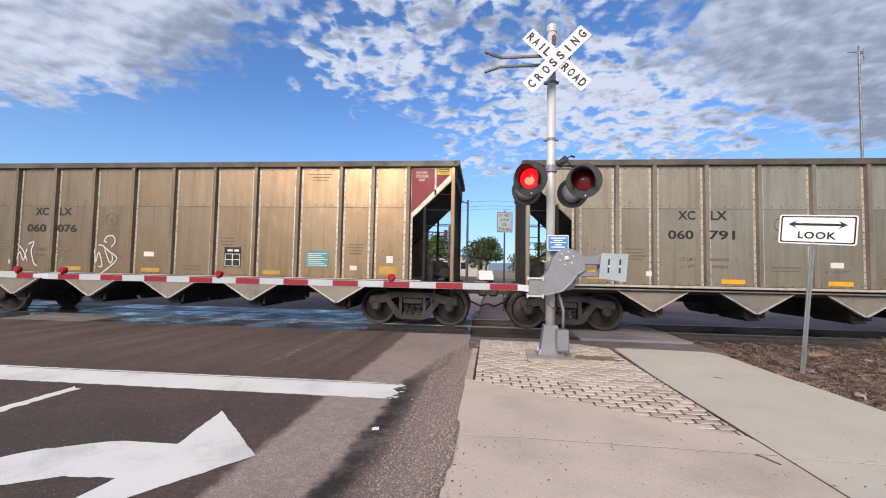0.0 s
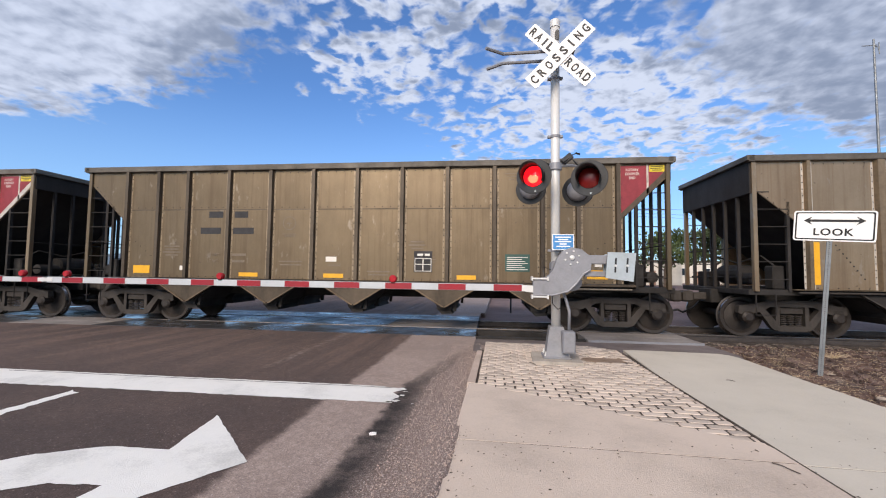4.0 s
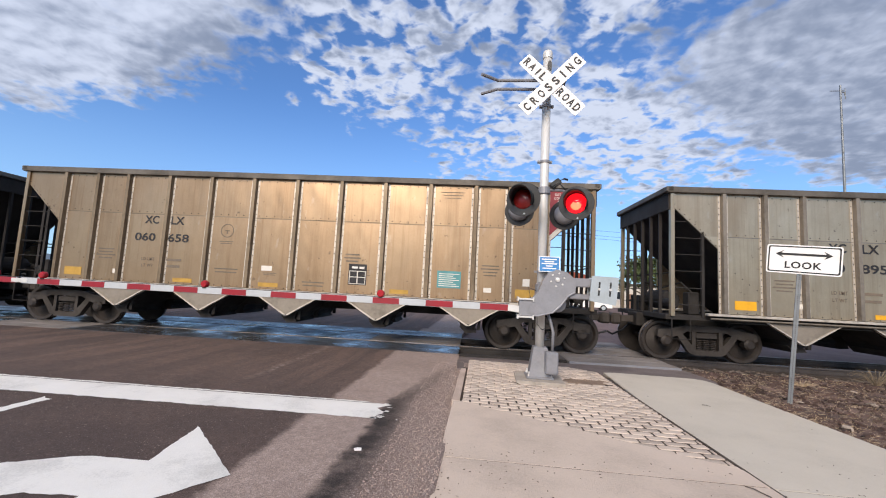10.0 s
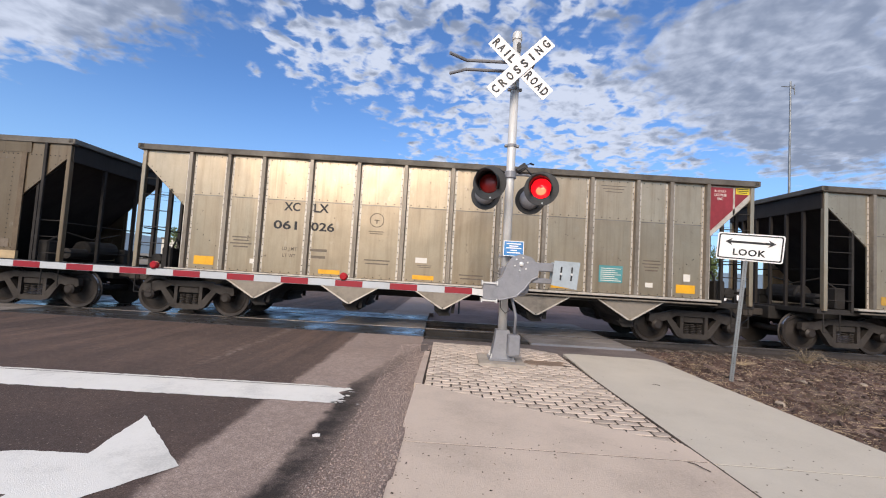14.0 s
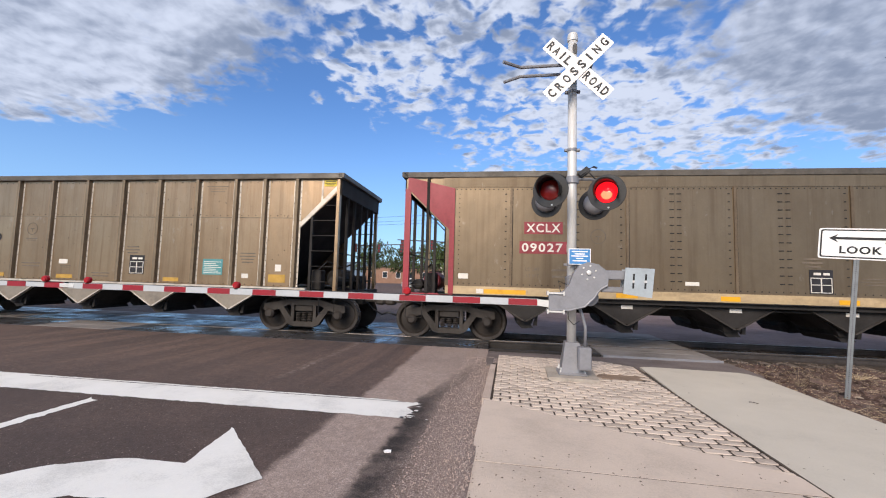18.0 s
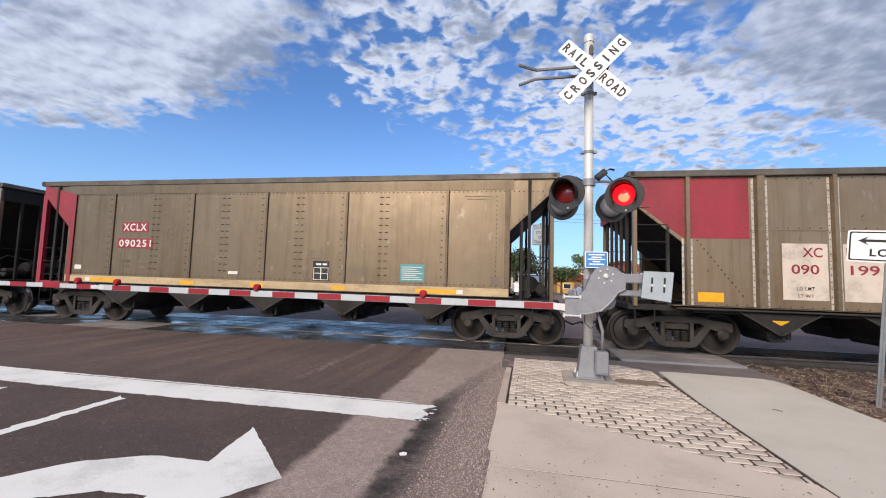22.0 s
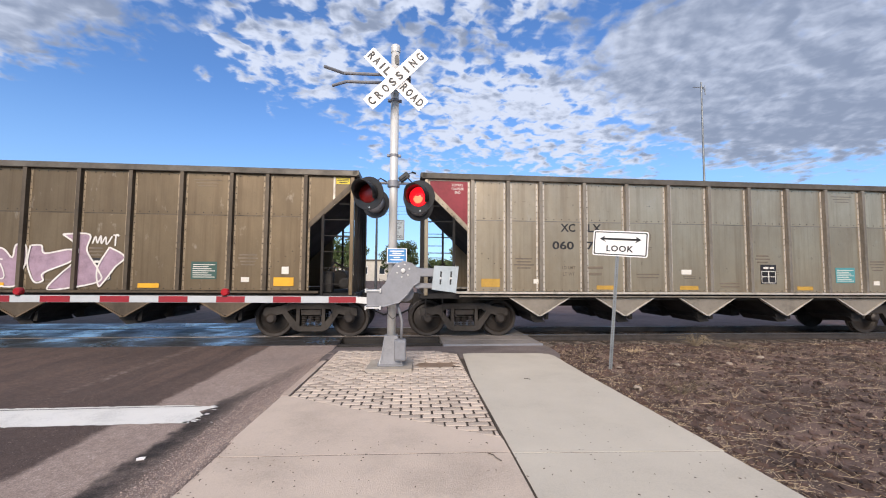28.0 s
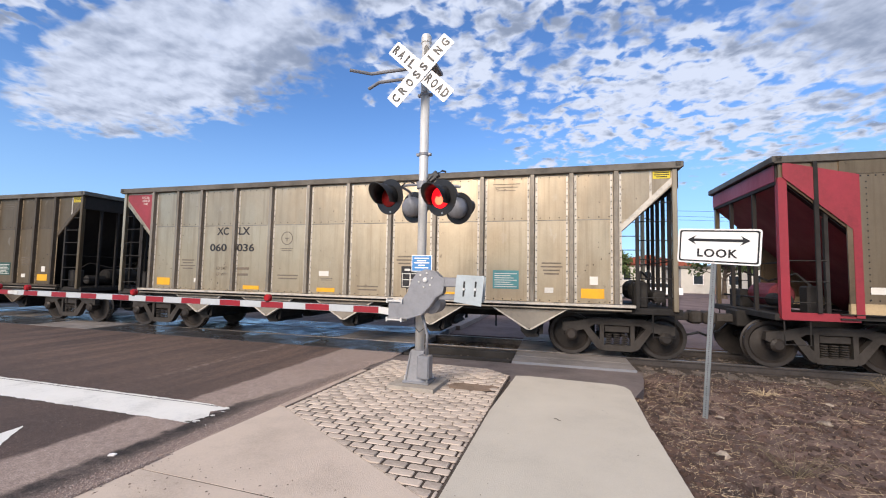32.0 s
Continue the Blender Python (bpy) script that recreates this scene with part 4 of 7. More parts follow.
track = thing("railway_track", pose(0, TRACK, 0), "single railway track on weathered ties", "track", kind="structure")
tie = Mesh().box(-0.115, 0.115, -1.3, 1.3, -0.42, -0.315, 0, 0.012).data("tie", ["tie"])
for i in range(60):
    x = -1.0 + 0.5 * i if i < 45 else -24 - 0.5 * (i - 45)
    if 1.0 < x < 3.4:
        continue
    o = part("tie", tie, "tie", track)
    o.location = (x, 0, 0)
for s in (-1, 1):
    prof = [(-0.075, -0.315), (0.075, -0.315), (0.075, -0.3), (0.012, -0.285), (0.01, -0.19), (0.036, -0.18), (0.036, -0.157), (0.03, RAIL), (-0.03, RAIL), (-0.036, -0.157), (-0.036, -0.18), (-0.01, -0.19), (-0.012, -0.285), (-0.075, -0.3)]
    r = Mesh().prism([(y + s * 0.755, z) for y, z in prof], -90, 90, "x")
    part("rail", r, "rail", track)
    hd = Mesh().box(-90, 90, s * 0.755 - 0.024, s * 0.755 + 0.024, RAIL - 0.002, RAIL + 0.003)
    part("rail_head", hd, "rail_top", track, "bright polished running surface")
# crossing panels over the road and the footway
PANEL = []
for x in range(14):
    x1 = -1.3 - 2.35 * x
    for k, (y0, y1) in enumerate(((2.62, 3.84), (3.97, 5.34), (5.47, 6.72))):
        PANEL.append((x1 - 2.34, x1, y0, y1, "wet" if (k + x) % 3 != 1 or 1 <= x <= 3 else "panel"))
for y0, y1 in ((2.62, 3.84), (3.97, 5.34), (5.47, 6.72)):
    PANEL.append((1.08, 3.38, y0, y1, "panel"))
crossing = thing("level_crossing", pose(0, 0, 0), "smooth concrete crossing panels flush with the rails, damp in places", "crossing", kind="structure")
for x0, x1, y0, y1, mat in PANEL:
    p = Mesh()
    n = 4
    for i in range(n):
        a, b = y0 + (y1 - y0) * i / n, y0 + (y1 - y0) * (i + 1) / n
        p.box(x0, x1, a + 0.006, b - 0.006, -0.3, RAIL - 0.004 - (0.003 if i % 2 else 0), 0, 0.006)
    part("crossing_panel", p, mat, crossing, "damp panel that mirrors the sky" if mat == "wet" else "")
# worn steel edging of the footway's panels
part("panel_edging", Mesh().box(1.08, 3.38, 2.585, 2.617, -0.27, RAIL - 0.001, 0, 0.004), "castgrey", crossing, "worn steel edging")
# low timber edge by the open ballast
for y in (2.74, 3.62):
    b = Mesh().box(-1.28, 1.06, y - 0.07, y + 0.07, -0.34, RAIL - 0.01, 0, 0.015)
    part("edge_timber", b, "underframe", crossing, "blackened edge timber")

# ---- bare verge beside the pavement ----
def verge_z(x, y):
    e = max(0, min(1, (x - EDGE) / 0.5))
    near = max(0, min(1, (3.7 - x) / 0.3)) * max(0, min(1, (y - 0.5) / 0.3))
    return -0.105 - 0.06 * e + 0.035 * e * noise.noise(Vector((x * 1.3, y * 1.3, 2))) + 0.018 * e * noise.noise(Vector((x * 6, y * 6, 5))) - 0.03 * max(0, y - 1.6) - 0.13 * near


verge = Mesh()
nx, ny = 150, 90
vs = []
for i in range(nx + 1):
    for j in range(ny + 1):
        u = i / nx
        x, y = EDGE - 0.35 + 30 * u ** 1.8, -22 + 24.65 * (1 - (1 - j / ny) ** 1.7)
        z = verge_z(x, y)
        vs.append((x, y, z))
verge.add(vs, [(i * (ny + 1) + j, (i + 1) * (ny + 1) + j, (i + 1) * (ny + 1) + j + 1, i * (ny + 1) + j + 1) for i in range(nx) for j in range(ny)])
solid("verge", verge, "dirt", "bare brown verge strewn with chaff and stones", "ground", "structure", smooth=True)


rng = random.Random(12)
chaff = Mesh()
for i in range(11500):
    x, y = EDGE + 0.03 + 8.5 * rng.random() ** 1.5, rng.uniform(-5.2, 2.55)
    l, a, w = rng.uniform(0.015, 0.06) * (rng.uniform(3, 11) if rng.random() < 0.14 else 1), rng.gauss(-0.35, 1.1), rng.uniform(0.0005, 0.0016)
    z = verge_z(x, y) + 0.006
    dx, dy, up = math.cos(a) * l / 2, math.sin(a) * l / 2, rng.uniform(0, 0.03)
    px, py = -math.sin(a) * w, math.cos(a) * w
    chaff.add([(x - dx - px, y - dy - py, z), (x - dx + px, y - dy + py, z), (x + dx + px, y + dy + py, z + up), (x + dx - px, y + dy - py, z + up), (x, y, z + up / 2 + 2 * w)], [(0, 1, 4), (1, 2, 4), (2, 3, 4), (3, 0, 4)])
solid("chaff", chaff, "straw", "dry straw and chaff scattered over the verge", "straw", "stuff")
mulch = Mesh()
for i in range(11000):
    x, y, s = EDGE + 0.02 + 9 * rng.random() ** 1.5, rng.uniform(-5.2, 2.6), 0.004 + 0.03 * rng.random() ** 2.4
    c = Vector((x, y, verge_z(x, y) + s * 0.25))
    e = Euler((rng.uniform(-0.5, 0.5), rng.uniform(-0.5, 0.5), rng.uniform(0, 6))).to_matrix()
    q = [c + e @ Vector((a * s * 1.4, b * s * 0.7, d * s * 0.5)) for a in (-1, 1) for b in (-1, 1) for d in (-1, 1)]
    mulch.add(q, [(0, 1, 3, 2), (4, 6, 7, 5), (0, 4, 5, 1), (2, 3, 7, 6), (0, 2, 6, 4), (1, 5, 7, 3)])
solid("mulch", mulch, "clod", "dark bark mulch and clods on the verge", "mulch", "stuff")
for k, (x, y, s) in enumerate(((5.08, 0.4, 0.075), (3.5, -1.02, 0.07), (6.1, 0.4, 0.06), (3.55, -2.0, 0.03), (5.6, 1.3, 0.05), (7.2, 0.9, 0.07), (3.4, -2.5, 0.035), (5.2, -2.1, 0.035), (3.9, 0.2, 0.045))):
    bm = bmesh.new()
    bmesh.ops.create_icosphere(bm, subdivisions=2, radius=1)
    for v in bm.verts:
        v.co *= 1 + 0.5 * noise.noise(v.co * 1.5 + Vector((k * 3, 0, 0))) + 0.3 * noise.noise(v.co * 4.0 + Vector((k * 5, 2, 0)))
        v.co = Vector((v.co.x * s, v.co.y * s * 0.8, v.co.z * s * 0.42))
    me = bpy.data.meshes.new("stone")
    bm.to_mesh(me)
    bm.free()
    me.materials.append(MAT["stone"])
    ob = tagged(new("stone", me), "pale rough stone half sunk in the verge", "stone", "stones on the verge")
    ob.matrix_basis = pose(x, y, verge_z(x, y) + s * 0.2, 0, 0, k * 40)
# pale pebbles, thick along the slabs
m = Mesh()
for i in range(9500):
    x, y, s = EDGE + 0.02 + (0.7 if i % 3 == 0 else 6.5) * rng.random() ** 1.4, rng.uniform(-5.0, 2.5), 0.0025 + 0.012 * rng.random() ** 3
    z = verge_z(x, y)
    m.add([(x + s * math.cos(a) * rng.uniform(0.6, 1.2), y + s * math.sin(a) * rng.uniform(0.6, 1.2), z) for a in (0.3, 1.8, 3.4, 4.9)] + [(x, y, z + s * 0.9)], [(0, 1, 4), (1, 2, 4), (2, 3, 4), (3, 0, 4)])
solid("pebbles", m, "stone", "pale pebbles scattered along the edge of the slabs", "pebbles", "stuff")
# tufts of dry weeds
for k, (x, y, r, n, h) in enumerate(((3.95, -1.3, 0.2, 34, 0.26), (4.9, 1.5, 0.14, 40, 0.1), (4.55, -1.5, 0.05, 7, 0.13), (6.9, 2.3, 0.15, 70, 0.3), (7.6, 1.9, 0.3, 60, 0.16), (8.5, -0.2, 0.3, 40, 0.16), (3.6, 0.9, 0.1, 12, 0.3))):
    m = Mesh()
    for i in range(n):
        a, d = rng.uniform(0, 6.28), r * rng.random()
        bx, by = d * 0.35 * math.cos(a), d * 0.35 * math.sin(a)
        l = h * rng.uniform(0.5, 1.3)
        ex, ey = bx + (d + l) * math.cos(a), by + (d + l) * math.sin(a)
        m.tube([(bx, by, 0), ((bx + ex) / 2, (by + ey) / 2, l * 0.8), (ex, ey, l * rng.uniform(0.1, 0.8))], 0.0028, 3, caps=False, r1=0.001)
    ob = solid("dry_weed", m, "straw", "sprawling tuft of dry straw-coloured weed", "weed", "stuff", group="weeds on the verge")
    ob.matrix_basis = pose(x, y, verge_z(x, y) - 0.005)


# ---- crossing signal ----
def signal():
    s = thing("crossing_signal", TURN, "grey railway crossing signal with crossed boards, red lamps and lowered gate", "crossing signal")
    m = Mesh().prism([(-0.36, -0.33), (0.33, -0.35), (0.35, 0.33), (-0.34, 0.34)], -0.3, 0.0, "z")
    part("footing", m, "footing", s, "square stained concrete footing")
    # base casting
    m = Mesh()
    m.box(-0.2, 0.2, -0.18, 0.18, 0.0, 0.035, 0, 0.008)
    vs = []
    for z, k in ((0.03, 0.155), (0.46, 0.1)):
        vs += [(-k, -k, z), (k, -k, z), (k, k, z), (-k, k, z)]
    m.add(vs, [(0, 1, 2, 3), (7, 6, 5, 4)] + [(i, (i + 1) % 4, (i + 1) % 4 + 4, i + 4) for i in range(4)])
    for a in (-1, 1):
        m.add([(a * 0.165, -0.17, 0.03), (a * 0.165, -0.13, 0.03), (a * 0.105, -0.12, 0.44), (a * 0.105, -0.1, 0.44), (a * 0.14, -0.17, 0.03), (a * 0.09, -0.12, 0.44)], [(0, 1, 3, 2), (0, 2, 5, 4), (1, 4, 5, 3)])
    part("base_casting", m, "castgrey", s, "tapered grey cast base")
    m = Mesh().box(0.06, 0.24, -0.28, -0.1, 0.1, 0.42, 0, 0.015)
    m.box(0.075, 0.225, -0.29, -0.28, 0.13, 0.39, 0, 0.003)
    part("junction_box", m, "castgrey", s, "small grey junction box")
    for a in (-0.16, 0.16):
        for b in (-0.14, 0.14):
            part("anchor_bolt", Mesh().lathe([(0.022, 0.03), (0.022, 0.06), (0.012, 0.061), (0.012, 0.1)], (a, b, 0), "z", 8), "galv", s)
    part("mast", Mesh().lathe([(0.068, 0.4), (0.068, 5.12)], (0, 0, 0), "z", 28), "galv", s, "round brushed galvanised mast", smooth=False).data.shade_smooth()
    part("mast_cap", Mesh().lathe([(0.078, 5.1), (0.08, 5.18), (0.07, 5.22), (0.03, 5.245)], (0, 0, 0), "z", 24), "galv", s)
    part("mast_port", Mesh().prism([(0.025 + 0.036 * math.cos(math.pi * k / 8), 4.96 + (0.075 if k < 8 else -0.03) * abs(math.sin(math.pi * k / 8)) - (0.06 if k > 8 else 0)) for k in range(16)], -0.072, -0.05, "y"), "black", s, "dark opening in the mast")
    for z in (3.36, 1.6, 4.28):
        m = Mesh().lathe([(0.07, -0.02), (0.078, -0.02), (0.078, 0.02), (0.07, 0.02)], (0, 0, z), "z", 24)
        m.box(-0.115, -0.07, -0.03, 0.03, z - 0.018, z + 0.018, 0, 0.004)
        m.box(0.07, 0.115, -0.03, 0.03, z - 0.018, z + 0.018, 0, 0.004)
        part("mast_clamp", m, "castgrey", s)
    # crossed boards
    for k, (ang, text) in enumerate(((-44, "RAILROAD"), (45, "CROSSING"))):
        y = -0.31 - 0.016 * k
        m = Mesh()
        w, h, c = 0.61, 0.114, 0.012
        m.prism([(-w + c, -h), (w - c, -h), (w, -h + c), (w, h - c), (w - c, h), (-w + c, h), (-w, h - c), (-w, -h + c)], 0, 0.006, "y")
        b = part("crossbuck_board", m, "white", s, "white retroreflective board with black letters")
        b.matrix_basis = pose(0.03, y, 4.5, 0, -ang, 0)
        if k == 0:
            spots = [(-0.53 + 0.115 * i, c) for i, c in enumerate("RAIL")] + [(0.185 + 0.115 * i, c) for i, c in enumerate("ROAD")]
        else:
            spots = [(-0.525 + 0.15 * i, c) for i, c in enumerate("CROSSING")]
        for cx, c in spots:
            letters("letter", c, 0.135, 0.028 if c == "I" else 0.088, pose(cx, -0.004, 0), "ink", b, 0.03)
    # bent cradle bars
    for y, ye in ((-0.24, -0.43), (0.04, 0.2)):
        m = Mesh()
        m.tube([(0.25, y, 4.6), (-0.8, y, 4.6), (-1.06, ye, 4.6)], 0.026, 8)
        part("cradle_bar", m, "castgrey", s, "bent grey support bar")
    m = Mesh().box(-0.1, 0.26, -0.26, 0.06, 4.575, 4.625, 0, 0.006)
    part("cradle_bracket", m, "castgrey", s)
    # lamp arm and four lamps
    part("lamp_arm", Mesh().tube([(-0.52, 0.0, 2.86), (-0.25, -0.02, 2.9), (0.25, -0.02, 2.9), (0.58, 0.0, 2.84)], 0.022, 8), "castgrey", s)
    for x, z in ((-0.36, 2.65), (0.41, 2.61)):
        part("lamp_yoke", Mesh().tube([(x + 0.02, -0.3, z + 0.2), (x + 0.03, -0.1, 2.87), (x + 0.03, 0.2, 2.87), (x + 0.02, 0.4, z + 0.2)], 0.02, 8), "castgrey", s, "bent pipe that carries two lamps")
    part("arm_clamp", Mesh().lathe([(0.072, -0.06), (0.1, -0.05), (0.1, 0.05), (0.072, 0.06)], (0, 0, 2.89), "z", 20), "castgrey", s, "cast collar of the lamp arm")
    part("cable_loop", Mesh().tube([(0.1, -0.1, 2.92), (0.2, -0.14, 3.0), (0.27, -0.12, 2.93), (0.34, -0.1, 2.86), (0.4, -0.06, 2.8)], 0.011, 6), "black", s, "black cable looped along the arm", smooth=True)
    part("cable_loop", Mesh().tube([(-0.1, -0.1, 2.9), (-0.2, -0.14, 2.95), (-0.3, -0.1, 2.87)], 0.011, 6), "black", s, smooth=True)
    m = Mesh().box(-0.05, 0.05, -0.04, 0.04, -0.09, 0.09, 0, 0.012)
    m.tube([(0.0, 0, 0.08), (0.02, 0, 0.16), (0.07, 0, 0.19)], 0.016, 6)
    b = part("bell_bracket", m, "black", s, "small black angled bracket")
    b.matrix_basis = pose(0.17, -0.03, 3.0, 0, 50, 0)
    for x, z, yaw, front in ((-0.36, 2.65, -18, True), (0.41, 2.61, -18, True), (-0.33, 2.65, 162, False), (0.43, 2.61, 162, False)):
        lamp(s, x, z, yaw, front)
    # gate mechanism: cast S-shaped arm
    prof = [(-0.36, 0.93), (-0.08, 0.93), (0.14, 0.99), (0.26, 1.12), (0.35, 1.25), (0.44, 1.3), (0.46, 1.5), (0.4, 1.53), (0.32, 1.6), (0.18, 1.63), (0.06, 1.58), (-0.02, 1.47), (-0.08, 1.3), (-0.16, 1.2), (-0.36, 1.16)]
    m = Mesh().prism([(x, z) for x, z in prof], -0.34, -0.2, "y")
    a = part("gate_casting", m, "castgrey", s, "curved grey cast gate arm support")
    part("hub", Mesh().lathe([(0.012, -0.372), (0.03, -0.366), (0.036, -0.345), (0.036, -0.335)], (0.185, 0, 1.48), "y", 18), "galv", a, "bright steel hub")
    part("casting_rim", Mesh().tube([(-0.34, -0.345, 0.94), (-0.08, -0.345, 0.94), (0.13, -0.345, 1.0), (0.25, -0.345, 1.12), (0.34, -0.345, 1.25), (0.44, -0.345, 1.31)], 0.014, 6), "castgrey", a, "raised rim along the casting")
    for i in range(6):
        t = 2 * math.pi * i / 6 + 0.3
        part("hub_bolt", Mesh().lathe([(0.0125, -0.355), (0.014, -0.339)], (0.185 + 0.098 * math.cos(t), 0, 1.48 + 0.098 * math.sin(t)), "y", 8), "galv", a)
    for z in (0.915, 1.175):
        m = Mesh().box(-0.38, -0.15, -0.37, -0.17, z - 0.012, z + 0.012, 0, 0.004)
        m.box(-0.385, -0.365, -0.372, -0.168, z - 0.03, z + 0.03)
        m.box(-0.165, -0.145, -0.372, -0.168, z - 0.03, z + 0.03)
        part("clamp_plate", m, "galv", a, "bright galvanised clamp plate")
    part("weight_bracket", Mesh().box(0.38, 0.7, -0.33, -0.19, 1.39, 1.52, 0, 0.012), "castgrey", a, "upper bar of the counterweight")
    part("weight_bracket", Mesh().box(0.36, 0.7, -0.31, -0.2, 1.21, 1.29, 0, 0.012), "castgrey", a, "lower bar of the counterweight")
    m = Mesh()
    m.prism([(0.62, 1.2), (0.99, 1.15), (1.03, 1.55), (0.655, 1.56)], -0.42, -0.4, "y")
    part("counterweight_plate", m, "platesteel", s, "pale steel counterweight plate with two slots")
    for cx in (0.755, 0.91):
        p = part("slot", Mesh().box(-0.012, 0.012, -0.423, -0.421, -0.1, 0.1), "black", s)
        p.matrix_basis = pose(cx, 0, 1.375, 0, 4, 0)
        part("slot_bolt", Mesh().lathe([(0.016, -0.435), (0.02, -0.422)], (cx, 0, 1.37), "y", 8), "galv", s)
    m = Mesh().prism([(0.64, 1.23), (0.98, 1.19), (1.01, 1.53), (0.67, 1.54)], -0.19, -0.17, "y")
    m.lathe([(0.1, -0.4), (0.1, -0.19)], (0.83, 0, 1.37), "y", 18)
    part("counterweight", m, "platesteel", s, "round steel counterweights behind the plate")
    # drive housing behind the casting, with its cable
    m = Mesh().lathe([(0.08, -0.2), (0.13, -0.18), (0.13, 0.12), (0.1, 0.16)], (0.22, 0, 1.13), "y", 24)
    m.box(-0.08, 0.24, -0.12, 0.14, 1.08, 1.44, 0, 0.03)
    part("drive_housing", m, "castgrey", s, "rounded grey drive housing")
    part("cable", Mesh().tube([(0.08, -0.16, 1.0), (0.13, -0.17, 0.85), (0.17, -0.17, 0.7), (0.165, -0.17, 0.42)], 0.022, 8), "castgrey", s, "grey flexible conduit", smooth=True)
    part("wire", Mesh().tube([(-0.07, -0.06, 1.3), (-0.2, -0.08, 1.35), (-0.17, -0.1, 1.18)], 0.007, 6), "black", s)
    part("wire", Mesh().tube([(-0.06, -0.06, 0.95), (-0.06, -0.1, 0.8), (0.02, -0.1, 0.72), (0.1, -0.12, 0.78)], 0.006, 6), "black", s)
    # blue notice
    m = Mesh()
    m.box(-0.075, 0.235, -0.215, -0.21, 1.595, 1.83, 0, 0.002)
    n = part("notice", m, "white", s, "small blue notice with white border")
    part("notice_face", Mesh().box(-0.063, 0.223, -0.219, -0.215, 1.607, 1.818), "blue", n)
    for i, (w, z) in enumerate(((0.22, 1.785), (0.14, 1.75), (0.23, 1.72), (0.1, 1.685), (0.2, 1.65))):
        part("text_bar", Mesh().box(0.08 - w / 2, 0.08 + w / 2, -0.2215, -0.2195, z - 0.008, z + 0.008), "white", n)
    # gate arm
    x = -0.36
    arm = part("gate_arm", Mesh().box(-8.62, -0.5, -0.316, -0.3, 0.985, 1.085, 0, 0.003), "armwhite", s, "lowered gate arm with red and white stripes")
    part("arm_tip", Mesh().box(-13.6, -8.7, -0.313, -0.301, 0.992, 1.078, 0, 0.003), "armwhite", s, "outer section of the gate arm")
    part("arm_joint", Mesh().box(-8.8, -8.5, -0.322, -0.296, 1.0, 1.07, 0, 0.004), "galv", s)
    x, i = -0.52, 0
    while x > -13.4:
        if i % 2 == 0 and not -8.85 < x - 0.2 < -8.5:
            part("stripe", Mesh().box(x - 0.41, x, -0.319, -0.316, 0.99, 1.08), "red", arm if x > -8.5 else s, "red reflective stripe")
        x -= 0.41
        i += 1
    part("arm_bracket", Mesh().prism([(-0.52, 0.99), (-0.34, 0.97), (-0.3, 1.02), (-0.34, 1.07), (-0.52, 1.08)], -0.33, -0.29, "y"), "galv", s)
    for x in (-2.45, -5.33, -8.22, -9.12):
        m = Mesh().lathe([(0.045, -0.04), (0.058, -0.02), (0.058, 0.03), (0.04, 0.045)], (x, -0.31, 1.14), "y", 16)
        l = part("arm_lamp", m, "amberlens", s, "small red gate arm lamp")
        part("lamp_clip", Mesh().box(x - 0.03, x + 0.03, -0.33, -0.29, 1.07, 1.1, 0, 0.004), "black", l)
    part("lamp_wire", Mesh().tube([(-0.5, -0.29, 1.09), (-4.5, -0.29, 1.092), (-9.1, -0.29, 1.09)], 0.006, 5), "black", s)
    return s


LIT = []


